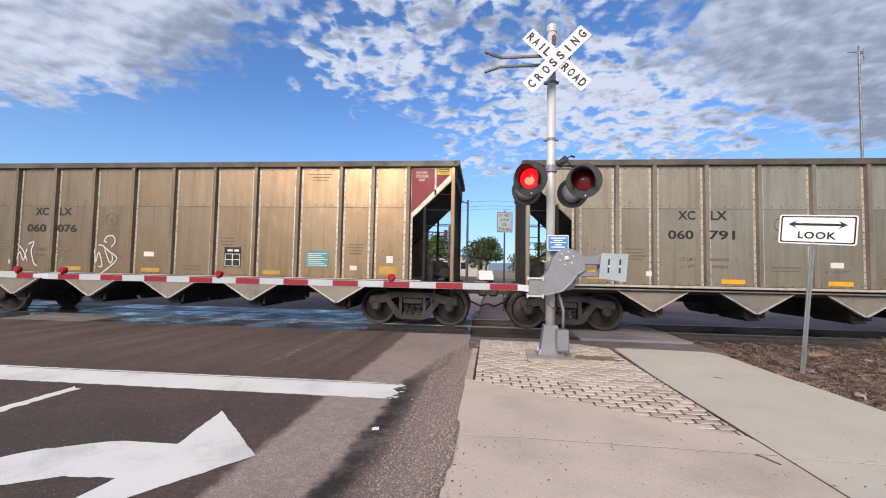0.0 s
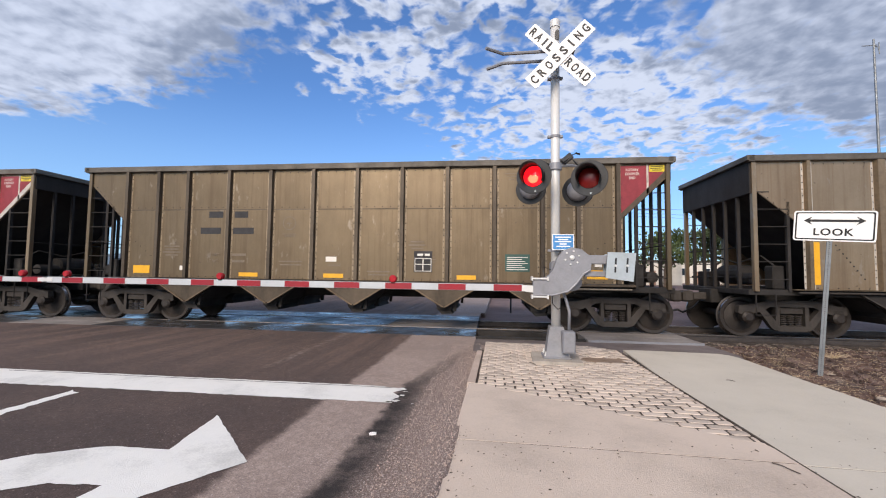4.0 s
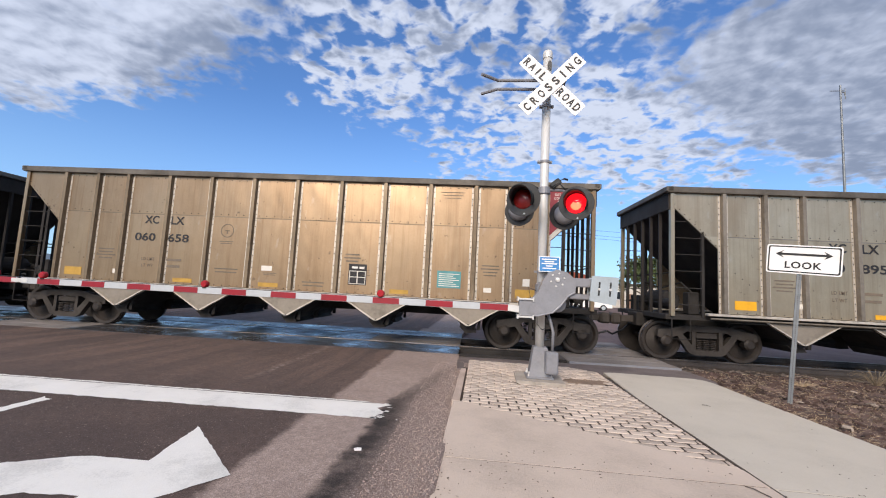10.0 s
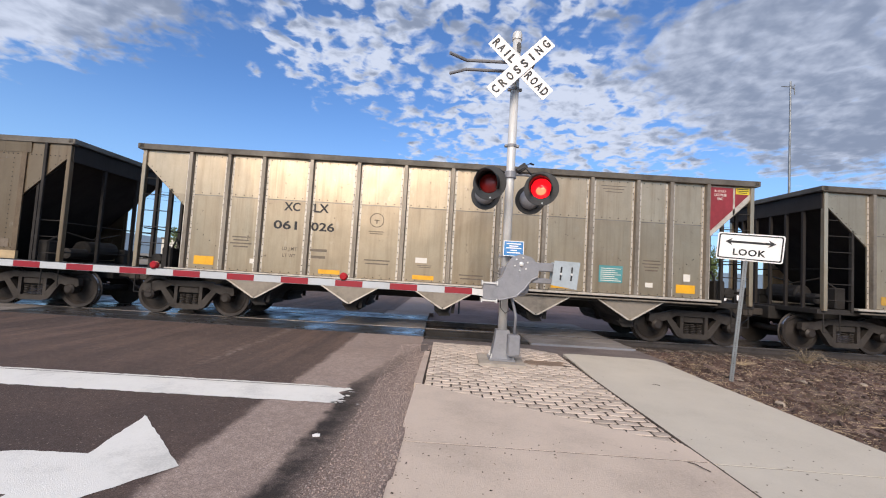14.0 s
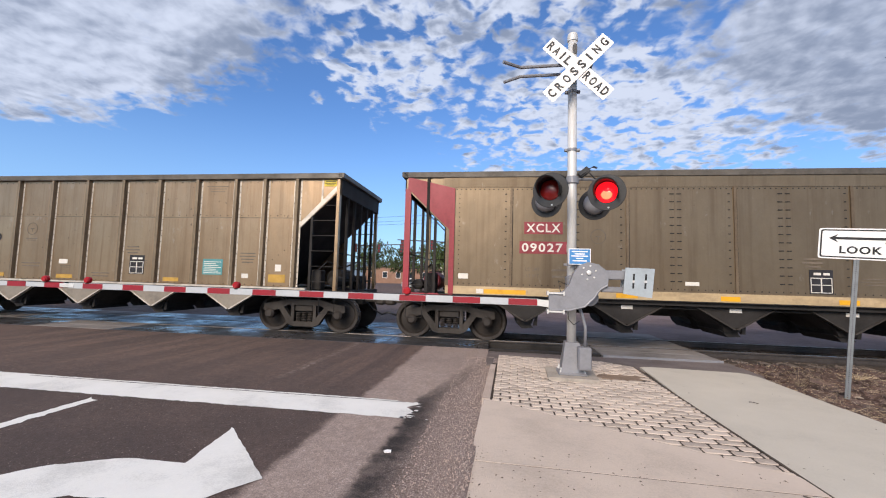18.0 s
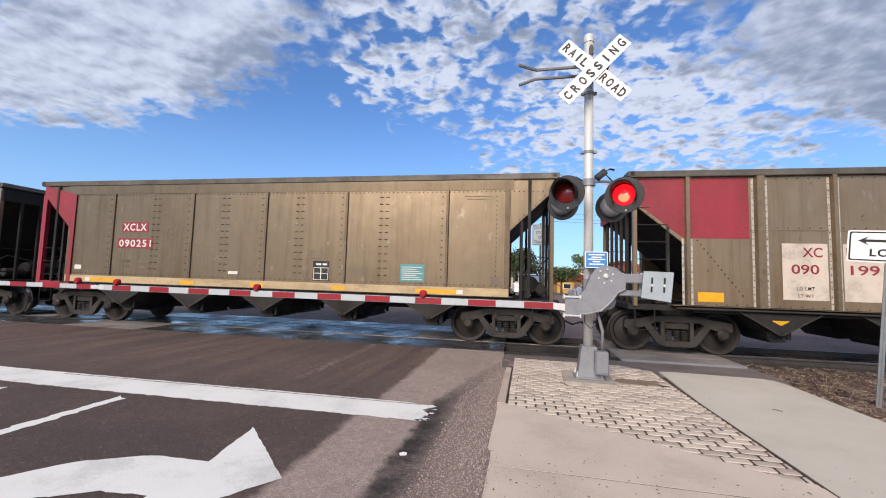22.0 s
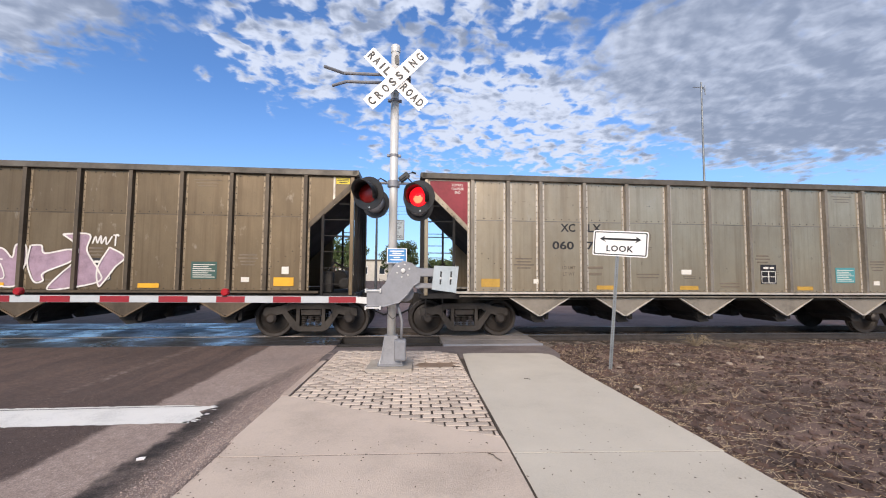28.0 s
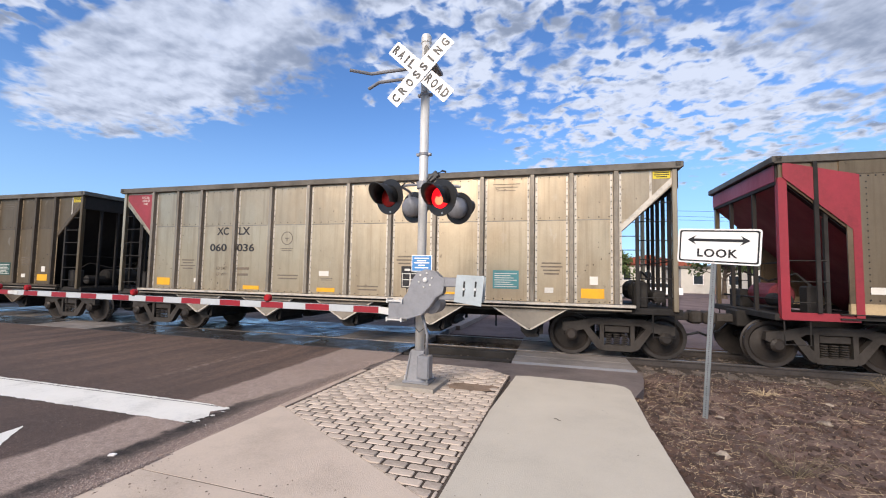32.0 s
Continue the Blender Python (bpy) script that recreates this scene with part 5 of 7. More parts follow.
def lamp(s, x, z, yaw, front):
    """A flashing lamp: round black background plate, deep hood, red lens and the lit lens that comes on."""
    b = part("lamp_back", Mesh().lathe([(0.25, 0.0), (0.255, 0.006), (0.25, 0.012)], (0, 0, 0), "y", 36), "black", s, "round black background plate")
    b.matrix_basis = pose(x, -0.42 if front else 0.5, z, 3 if front else -3, 0, -18 if front else 162)
    part("lamp_body", Mesh().lathe([(0.17, 0.012), (0.165, 0.1), (0.12, 0.17), (0.05, 0.18)], (0, 0, 0), "y", 28), "castgrey", b, "rounded grey lamp housing", smooth=True)
    part("lamp_stub", Mesh().tube([(0, 0.1, 0.12), (0, 0.12, 0.2)], 0.025, 8), "castgrey", b)
    # hood: open visor, longer above
    n, r = 20, 0.165
    vs = []
    for k, (rr, f) in enumerate(((r, 0), (r, 1), (r - 0.008, 1), (r - 0.008, 0))):
        for j in range(n + 1):
            t = radians(-35 + 250 * j / n)
            depth = 0.06 + 0.26 * max(0, math.sin(t) * 0.5 + 0.5) ** 0.8
            vs.append((rr * math.cos(t), -depth * f - 0.001, rr * math.sin(t)))
    fs = [(k * (n + 1) + j, k * (n + 1) + j + 1, ((k + 1) % 4) * (n + 1) + j + 1, ((k + 1) % 4) * (n + 1) + j) for k in range(4) for j in range(n)]
    part("hood", Mesh().add(vs, fs), "black", b, "deep black visor", smooth=True)
    part("lens", Mesh().lathe([(0.15, -0.001), (0.145, -0.012), (0.11, -0.028), (0.06, -0.038), (0.015, -0.041)], (0, 0, 0), "y", 28), "lens", b, "dark red roundel", smooth=True)
    part("bolt", Mesh().lathe([(0.012, -0.006), (0.014, 0)], (0.02, 0, -0.215), "y", 8), "platesteel", b)
    if front:
        li = part("lit_lens", Mesh().lathe([(0.149, -0.001), (0.144, -0.012), (0.109, -0.028), (0.059, -0.038), (0.014, -0.041)], (0, 0, 0), "y", 28), "glow", b, "glowing red roundel", smooth=True)
        LIT.append(li)
        part("lamp_core", Mesh().lathe([(0.075, -0.034), (0.058, -0.0395), (0.014, -0.0425)], (0, 0, -0.03), "y", 24), "core", li, "brighter core of the lit lens", smooth=True)


signal()


# ---- LOOK sign ----
def look_sign():
    s = thing("look_sign", pose(3.71, 0.15, -0.19, 2.4, 4.2, -28), "white LOOK sign with double arrow on a perforated post", "road sign")
    m = Mesh().prism([(-0.028, 0.0), (0.028, 0.0), (0.028, 0.03), (0.024, 0.03), (0.024, 0.004), (-0.024, 0.004), (-0.024, 0.03), (-0.028, 0.03)], 0, 2.1, "z")
    p = part("post", m, "postgrey", s, "perforated galvanised post")
    holes = Mesh()
    for i in range(70):
        holes.lathe([(0.006, -0.0015), (0.006, -0.0005)], (0, 0, 0.05 + 0.029 * i), "y", 6)
    part("post_holes", holes, "black", p, "row of small round holes", stuff=True)
    w, h, r = 0.43, 0.215, 0.033
    def rounded(w, h, r, n=5):
        out = []
        for cx, cz, a0 in ((w - r, h - r, 0), (-w + r, h - r, 90), (-w + r, -h + r, 180), (w - r, -h + r, 270)):
            out += [(cx + r * math.cos(radians(a0 + 90 * i / n)), cz + r * math.sin(radians(a0 + 90 * i / n))) for i in range(n + 1)]
        return out
    Z = 2.17
    move = lambda pts: [(x + 0.03, z + Z) for x, z in pts]
    plate = part("plate", Mesh().prism(move(rounded(w, h, r)), -0.008, -0.004, "y"), "white", s, "white sign plate with black border")
    outer, inner = move(rounded(w - 0.018, h - 0.018, r - 0.008)), move(rounded(w - 0.036, h - 0.036, r - 0.012))
    k = len(outer)
    part("border", Mesh().add([(x, -0.0105, z) for x, z in outer + inner], [(i, (i + 1) % k, (i + 1) % k + k, i + k) for i in range(k)]), "ink", plate)
    ar = [(-0.325, 0.075), (-0.225, 0.135), (-0.255, 0.092), (0.255, 0.092), (0.225, 0.135), (0.325, 0.075), (0.225, 0.015), (0.255, 0.058), (-0.255, 0.058), (-0.225, 0.015)]
    part("double_arrow", Mesh().prism(move(ar), -0.0115, -0.008, "y"), "ink", plate)
    letters("letter", "LOOK", 0.105, 0.42, pose(0.03, -0.0105, Z - 0.085), "ink", plate, 0.028, 1.12)
    for z in (Z + 0.2, Z - 0.2):
        part("bolt", Mesh().lathe([(0.011, -0.018), (0.013, -0.009)], (0.0, 0, z), "y", 8), "galv", plate)


look_sign()


# ---- the train ----
PITCH, HALF, W = 16.18, 7.32, 1.6            # coupled length, half body length, half width
TOP = 4.02                                   # height of the body over the rail
RIBS_A = (-6.09, -5.2, -4.38, -3.26, -2.15, -1.04, 0.07, 1.18, 2.27, 3.37, 4.46, 5.26, 6.13)
RIBS_B = (-6.2, -4.75, -2.2, 0.0, 2.22, 4.78, 6.2)
RIBS_C = (-6.15, -4.75, -3.4, -2.27, -1.13, 0.0, 1.13, 2.27, 3.4, 4.76, 6.15)


def wheel_truck(parent, x):
    """A three-piece freight truck: bolster, two side frames with springs, two wheelsets."""
    t = part("wheel_truck", Mesh().box(-0.2, 0.2, -0.95, 0.95, 0.5, 0.78, 0, 0.04), "truck", parent, "dusty cast steel freight truck")
    t.location = (x, 0, 0)
    for s in (-1, 1):
        m = Mesh()
        y0, y1 = s * 0.93, s * 1.07
        top = [(-1.12, 0.56), (-1.1, 0.72), (-0.78, 0.76), (-0.5, 0.84), (0.5, 0.84), (0.78, 0.76), (1.1, 0.72), (1.12, 0.56), (1.0, 0.5), (0.62, 0.6), (0.45, 0.7), (-0.45, 0.7), (-0.62, 0.6), (-1.0, 0.5)]
        m.prism(top, y0, y1, "y")
        for a in (-1, 1):
            m.prism([(a * 0.72, 0.66), (a * 0.6, 0.7), (a * 0.27, 0.3), (a * 0.33, 0.17), (a * 0.42, 0.22)], y0, y1, "y")
            m.prism([(a * 0.34, 0.72), (a * 0.26, 0.72), (a * 0.26, 0.25), (a * 0.34, 0.25)], y0, y1, "y")
        m.prism([(-0.36, 0.28), (0.36, 0.28), (0.3, 0.16), (-0.3, 0.16)], y0, y1, "y")
        f = part("side_frame", m, "truck", t)
        m = Mesh()
        for cx in (-0.16, 0.0, 0.16):
            for i in range(6):
                z = 0.29 + 0.042 * i
                m.lathe([(0.062, z - 0.012), (0.072, z), (0.062, z + 0.012)], (cx, s * 1.0, 0), "z", 10)
        m.box(-0.24, 0.24, s * 1.0 - 0.05, s * 1.0 + 0.06, 0.55, 0.68, 0, 0.01)
        part("spring_nest", m, "truck", f, "stack of coil springs")
        for a in (-0.925, 0.925):
            m = Mesh().lathe([(0.11, s * 0.9), (0.13, s * 0.95), (0.13, s * 1.1), (0.08, s * 1.14)], (a, 0, 0.47), "y", 14)
            m.box(a - 0.13, a + 0.13, min(s * 0.93, s * 1.07), max(s * 0.93, s * 1.07), 0.52, 0.66, 0, 0.02)
            part("axle_box", m, "wheel", f, "rusty brown axle bearing")
    for a in (-0.925, 0.925):
        m = Mesh().lathe([(0.08, -0.9), (0.08, 0.9)], (a, 0, 0.46), "y", 12)
        part("axle", m, "wheel", t)
        for s in (-1, 1):
            prof = [(0.1, 0.8), (0.16, 0.8), (0.34, 0.76), (0.385, 0.82), (0.452, 0.825), (0.46, 0.81), (0.46, 0.73), (0.488, 0.715), (0.485, 0.69), (0.38, 0.69), (0.1, 0.69)]
            w = Mesh().lathe([(r, s * y) for r, y in prof], (a, 0, 0.46), "y", 32)
            w.s = [1 if (5 * 32 <= i < 6 * 32) else 0 for i in range(len(w.f))]
            part("wheel", w, ["wheel", "tread"], t, "brown steel wheel with a bright rim")


def hopper_car(kind, tone_name):
    """An open-top coal hopper car, origin on the rail at its middle. kind A: ribbed; B: smooth-sided; C: ribbed with heavy posts."""
    words = {"alu_silver": "silver-grey", "alu_tan": "tan", "alu_dark": "grimy brown", "alu_drab": "drab tan"}[tone_name]
    side = {"A": "ribbed", "B": "smooth-sided", "C": "heavy-posted"}[kind]
    car = thing("hopper_car", pose(0, 0, RAIL), f"{words} weathered {side} open coal hopper car coupled in the train", "railway car", "cars of the coal train")
    body, rib = tone_name, "rib_" + tone_name[4:]
    ys = 1.53 if kind != "B" else 1.57
    cut, low = (3.3, 2.42) if kind == "C" else (3.6, 2.62)      # heights of the sloping corner cut
    z0 = 1.17 if kind == "A" else (1.32 if kind == "B" else 1.12)
    for s in (-1, 1):
        out = [(-6.2, z0), (6.2, z0), (6.2, low), (7.22, cut), (7.22, 3.9), (-7.22, 3.9), (-7.22, cut), (-6.2, low)]
        if kind == "B":
            part("side_sheet", Mesh().prism(out, s * ys, s * (ys - 0.03), "y"), body, car, "weathered aluminium side sheeting")
        else:
            zl = 2.9 if kind == "A" else 2.73
            cx = 6.2 + (zl - low) / (cut - low) * 1.02
            lower = [(-6.2, z0), (6.2, z0), (6.2, low), (cx, zl), (-cx, zl), (-6.2, low)]
            upper = [(-cx, zl), (cx, zl), (7.22, cut), (7.22, 3.9), (-7.22, 3.9), (-7.22, cut)]
            part("lower_sheet", Mesh().prism(lower, s * ys, s * (ys - 0.03), "y"), body, car, "weathered lower side sheeting")
            part("upper_sheet", Mesh().prism(upper, s * ys, s * (ys - 0.03), "y"), body, car, "weathered upper side sheeting")
        if kind == "B":
            m = Mesh().prism([(s * (ys - 0.02), 3.64), (s * (ys + 0.012), 3.64), (s * (ys + 0.03), 3.92), (s * (ys - 0.02), 3.92)], -6.34, 6.34, "x")
            part("top_flange", m, body, car)
            for a in (-1, 1):
                m = Mesh().box(a * 6.7 - 0.035, a * 6.7 + 0.035, min(s * (ys + 0.005), s * (ys + 0.05)), max(s * (ys + 0.005), s * (ys + 0.05)), 1.14, 3.9, 0, 0.006)
                part("ladder_post", m, "underframe", car, "dark upright of the end ladder")
            m = Mesh().prism([(s * (ys + 0.025), 1.145), (s * (ys + 0.025), 1.33), (s * (ys - 0.04), 1.33), (s * (ys - 0.04), 1.145)], -6.25, 6.25, "x")
            part("side_sill", m, "sillcream", car, "cream painted side sill")
            m = Mesh().prism([(s * (ys + 0.045), 1.04), (s * (ys + 0.045), 1.06), (s * (ys - 0.03), 1.075), (s * (ys - 0.03), 1.12), (s * (ys + 0.045), 1.125), (s * (ys + 0.045), 1.142), (s * (ys - 0.06), 1.142), (s * (ys - 0.06), 1.04)], -6.4, 6.4, "x")
            part("sill_channel", m, "underframe", car, "dark lower sill channel")
        else:
            zs = z0 - 0.03
            m = Mesh().box(-6.48, 6.48, min(s * 1.42, s * 1.62), max(s * 1.42, s * 1.62), 1.105, zs + 0.02, 0, 0.008)
            part("side_sill", m, "rivet_light" if kind == "A" and tone_name != "alu_dark" else rib, car, "worn side sill")
            # dark box in the gap between the sill and the pipe
            m = Mesh().box(-6.48, 6.48, min(s * 1.4, s * 1.5), max(s * 1.4, s * 1.5), 1.0, 1.104)
            part("sill_channel", m, "underframe", car, "dark lower sill channel")
            part("sill_pipe", Mesh().tube([(-6.4, s * 1.58, 1.045), (6.4, s * 1.58, 1.045)], 0.02, 8), "rib_silver" if kind == "A" else "truck", car, "long pipe under the sill")
        m = Mesh().box(-HALF, HALF, min(s * 1.46, s * 1.62), max(s * 1.46, s * 1.62), 3.88, TOP, 0, 0.012)
        part("top_chord", m, "chord", car, "grimy top chord")
        # ribs
        ribs = {"A": RIBS_A, "C": RIBS_C, "B": RIBS_B}[kind]
        for i, x in enumerate(ribs):
            w = 0.055 if kind == "A" else (0.1 if i % 2 else 0.05) if kind == "C" else (0.028 if 0 < i < 6 else 0.06)
            d = 0.085 if kind != "B" else 0.03
            if kind == "A" or kind == "C":
                m = Mesh().prism([(x - w, s * ys), (x - w * 0.72, s * (ys + d)), (x + w * 0.72, s * (ys + d)), (x + w, s * ys)], z0, 3.88, "z")
            else:
                m = Mesh().box(x - w, x + w, min(s * ys, s * (ys + d)), max(s * ys, s * (ys + d)), 1.33, 3.64)
            part("rib", m, rib, car)
        # riveted strips beside the ribs and along the seams
        m = Mesh()
        yo = s * (ys + 0.004)
        def rivet(x, z, r=0.011):
            m.add([(x - r, yo, z - r), (x + r, yo, z - r), (x + r, yo, z + r), (x - r, yo, z + r), (x, yo + s * 0.008, z)], [(0, 1, 4), (1, 2, 4), (2, 3, 4), (3, 0, 4)])
        if kind == "B":
            for i in range(130):
                rivet(-7.0 + 14 * i / 129, 3.6, 0.013)
            for i in range(90):
                rivet(-6.1 + 12.2 * i / 89, 1.39, 0.011)
            for x, w in ((-3.35, 0.065), (-1.2, 0.065), (0.95, 0.065), (3.2, 0.065), (-4.87, 0.03), (-2.33, 0.03), (-0.12, 0.03), (2.1, 0.03), (4.66, 0.03)):
                for j in range(12):
                    for a in ((-1, 1) if w > 0.05 else (0,)):
                        m.box(x + a * 0.075 - w * 0.7, x + a * 0.075 + w * 0.7, min(yo, yo + s * 0.006), max(yo, yo + s * 0.006), 1.55 + 0.175 * j, 1.57 + 0.175 * j)
            # thin dark line on the right of each rib
            for x in ribs[1:-1]:
                m.box(x + 0.032, x + 0.045, min(yo, yo + s * 0.004), max(yo, yo + s * 0.004), 1.36, 3.62)
            for x in (-5.95, 5.95):
                for j in range(20):
                    rivet(x, 1.4 + 0.11 * j)
        else:
            for i, x in enumerate(ribs):
                w = 0.085 if kind == "A" else (0.13 if i % 2 else 0.085)
                for j in range(19):
                    for a in (-1, 1):
                        rivet(x + a * w, 1.24 + 0.145 * j)
            zseam = 2.95 if kind == "A" else 2.78
            for i in range(62):
                rivet(-6.0 + 12.0 * i / 61, zseam)
                rivet(-6.0 + 12.0 * i / 61, 3.82)
                rivet(-6.0 + 12.0 * i / 61, z0 + 0.03)
            for a in (-1, 1):
                for j in range(5 if kind == "A" else 14):
                    k = j / (4 if kind == "A" else 13)
                    if kind == "A":
                        rivet(a * (6.0 - 0.62 * k), 2.2 - 0.48 * k)
                    else:
                        rivet(a * (5.95 - 0.85 * k), 2.5 - 1.15 * k, 0.014)
        for a in (-1, 1):
            for j in range(9):
                k = j / 8
                rivet(a * (7.15 - 0.9 * k), cut + 0.02 - 0.92 * k)
        part("riveting", m, "underframe", car, "rows of dark rivets", stuff=True)
        if kind != "B":
            strips = Mesh()
            for i, x in enumerate(ribs):
                w = 0.085 if kind == "A" else (0.13 if i % 2 else 0.085)
                for a in (-1, 1):
                    strips.box(x + a * w - 0.022, x + a * w + 0.022, min(s * ys, s * (ys + 0.003)), max(s * ys, s * (ys + 0.003)), z0, 3.87)
            part("lap_strip", strips, "rivet_light" if tone_name in ("alu_silver", "alu_tan") else "strip_dark", car, "pale lap strips beside the ribs", stuff=True)
            seam = Mesh().box(-6.2, 6.2, min(s * ys, s * (ys + 0.003)), max(s * ys, s * (ys + 0.003)), zseam - 0.065, zseam - 0.042)
            part("seam", seam, rib, car)
        # long hopper plates under the sill
        for x in (-4.4, -2.2, 0.0, 2.2, 4.4):
            v = [(x - 0.76, 1.02), (x + 0.76, 1.02), (x + 0.06, 0.6), (x - 0.06, 0.6)]
            m = Mesh().prism(v, s * 1.5, s * 1.47, "y")
            pl = part("hopper_plate", m, ("vplate" if tone_name != "alu_dark" else "rib_dark") if kind == "A" else "underframe", car, "triangular plate of a bottom hopper")
            m = Mesh()
            for a in (-1, 1):
                m.prism([(x + a * 0.8, 1.03), (x + a * 0.755, 1.03), (x + a * 0.02, 0.59), (x, 0.565), (x + a * 0.05, 0.57)], s * 1.53, s * 1.44, "y")
            part("plate_lip", m, ("rivet_light" if tone_name != "alu_dark" else "rib_drab") if kind == "A" else "truck", pl)
            if kind == "B":
                part("plate_card", Mesh().box(x - 0.12, x + 0.12, min(s * 1.5, s * 1.504), max(s * 1.5, s * 1.504), 0.93, 1.01), "pale", pl, "small white card")
            elif kind == "C":
                part("plate_mark", Mesh().prism([(x - 0.17, 0.86), (x + 0.17, 0.86), (x, 0.76)], s * 1.5, s * 1.504, "y"), "yellow", pl, "small orange triangle")
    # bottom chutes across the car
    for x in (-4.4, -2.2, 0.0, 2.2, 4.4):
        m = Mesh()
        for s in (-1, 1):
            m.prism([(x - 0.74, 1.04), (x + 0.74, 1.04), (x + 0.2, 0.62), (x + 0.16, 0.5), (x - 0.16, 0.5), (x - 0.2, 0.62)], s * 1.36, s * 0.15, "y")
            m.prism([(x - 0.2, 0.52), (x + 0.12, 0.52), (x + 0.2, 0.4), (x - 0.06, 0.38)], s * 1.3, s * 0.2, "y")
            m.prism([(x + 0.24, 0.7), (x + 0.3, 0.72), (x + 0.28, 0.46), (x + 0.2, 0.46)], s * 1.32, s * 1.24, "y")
        part("hopper_chute", m, "underframe", car, "dark bottom discharge chute")
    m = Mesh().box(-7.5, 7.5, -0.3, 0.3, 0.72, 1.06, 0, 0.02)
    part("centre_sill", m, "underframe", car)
    m = Mesh().tube([(-6.0, -1.45, 0.98), (6.0, -1.45, 0.98)], 0.025, 6)
    part("brake_pipe", m, "underframe", car)
    # slope sheets, floor and coal
    for a in (-1, 1):
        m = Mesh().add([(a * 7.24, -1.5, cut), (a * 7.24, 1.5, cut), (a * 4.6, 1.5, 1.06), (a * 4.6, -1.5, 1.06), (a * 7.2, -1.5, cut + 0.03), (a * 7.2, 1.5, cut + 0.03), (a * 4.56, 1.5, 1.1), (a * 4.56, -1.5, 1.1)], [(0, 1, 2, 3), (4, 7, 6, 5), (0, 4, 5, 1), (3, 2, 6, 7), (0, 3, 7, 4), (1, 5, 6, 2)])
        part("slope_sheet", m, "endshade", car, "grimy sloping end sheet, darkened further for its shade")
    nx, ny = 46, 12
    vs = []
    seed = {"A": 0, "B": 20, "C": 40}[kind] + len(tone_name)
    for i in range(nx + 1):
        for j in range(ny + 1):
            u, v = -7.1 + 14.2 * i / nx, -1.44 + 2.88 * j / ny
            edge = min(1, (7.1 - abs(u)) / 1.2) * min(1, (1.44 - abs(v)) / 0.9)
            vs.append((u, v, 3.78 + 0.27 * edge + 0.1 * edge * noise.noise(Vector((u * 0.5 + seed, v, 0))) + 0.045 * noise.noise(Vector((u * 4, v * 4, seed)))))
    m = Mesh().add(vs, [(i * (ny + 1) + j, (i + 1) * (ny + 1) + j, (i + 1) * (ny + 1) + j + 1, i * (ny + 1) + j + 1) for i in range(nx) for j in range(ny)])
    part("coal_load", m, "coal", car, "heaped black coal just above the rim", stuff=True)
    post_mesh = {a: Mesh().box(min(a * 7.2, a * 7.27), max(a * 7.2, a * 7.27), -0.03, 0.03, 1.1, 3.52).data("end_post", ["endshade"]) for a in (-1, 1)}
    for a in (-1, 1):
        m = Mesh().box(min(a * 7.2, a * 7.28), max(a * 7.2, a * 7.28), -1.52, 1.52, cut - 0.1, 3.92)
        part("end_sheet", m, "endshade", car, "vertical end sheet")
        m = Mesh().box(min(a * 7.2, a * 7.36), max(a * 7.2, a * 7.36), -1.62, 1.62, 3.9, TOP + 0.003, 0, 0.012)
        part("end_chord", m, "chord", car)
        m = Mesh().box(min(a * 6.3, a * 7.34), max(a * 6.3, a * 7.34), -1.5, 1.5, 0.98, 1.1, 0, 0.01)
        part("end_platform", m, "underframe", car, "dark end platform")
        for yy in (-0.55, 0.55) if kind == "B" else (-1.0, -0.5, 0.0, 0.5, 1.0):
            part("end_post", post_mesh[a], "endshade", car).location = (0, yy, 0)
        for s in (-1, 1):
            m = Mesh()
            m.box(min(a * 7.16, a * 7.25), max(a * 7.16, a * 7.25), min(s * 1.46, s * 1.57), max(s * 1.46, s * 1.57), 1.06, 3.88, 0, 0.008)
            part("corner_post", m, body, car, "upright corner post")
            m = Mesh().box(min(a * 6.5, a * 6.56), max(a * 6.5, a * 6.56), min(s * 1.46, s * 1.53), max(s * 1.46, s * 1.53), 1.06, 3.0)
            part("ladder_rail", m, "underframe", car)
            for j in range(6):
                if kind == "B" and j > 2:
                    continue
                z = 1.32 + 0.38 * j
                x_in = 6.53 if z < 3.0 else 6.9
                part("rung", Mesh().tube([(a * 7.2, s * 1.53, z), (a * x_in, s * 1.53, z)], 0.012, 6), "underframe", car)
            part("sill_step", Mesh().tube([(a * 7.2, s * 1.5, 1.0), (a * 7.2, s * 1.5, 0.55), (a * 6.8, s * 1.5, 0.55), (a * 6.8, s * 1.5, 1.0)], 0.014, 6), "underframe", car)
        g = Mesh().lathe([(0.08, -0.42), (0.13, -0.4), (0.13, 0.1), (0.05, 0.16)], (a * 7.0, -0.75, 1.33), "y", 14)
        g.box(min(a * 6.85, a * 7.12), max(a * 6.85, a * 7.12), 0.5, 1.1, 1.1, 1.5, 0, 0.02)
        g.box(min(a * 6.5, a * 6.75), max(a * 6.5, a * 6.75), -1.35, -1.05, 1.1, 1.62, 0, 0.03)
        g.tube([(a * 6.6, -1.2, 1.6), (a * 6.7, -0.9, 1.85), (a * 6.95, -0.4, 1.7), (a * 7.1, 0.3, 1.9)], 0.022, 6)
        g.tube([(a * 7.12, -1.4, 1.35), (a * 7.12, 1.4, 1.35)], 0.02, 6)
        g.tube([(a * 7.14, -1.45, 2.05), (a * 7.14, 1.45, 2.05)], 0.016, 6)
        part("brake_gear", g, "underframe", car, "dark brake cylinder, valves and pipes")
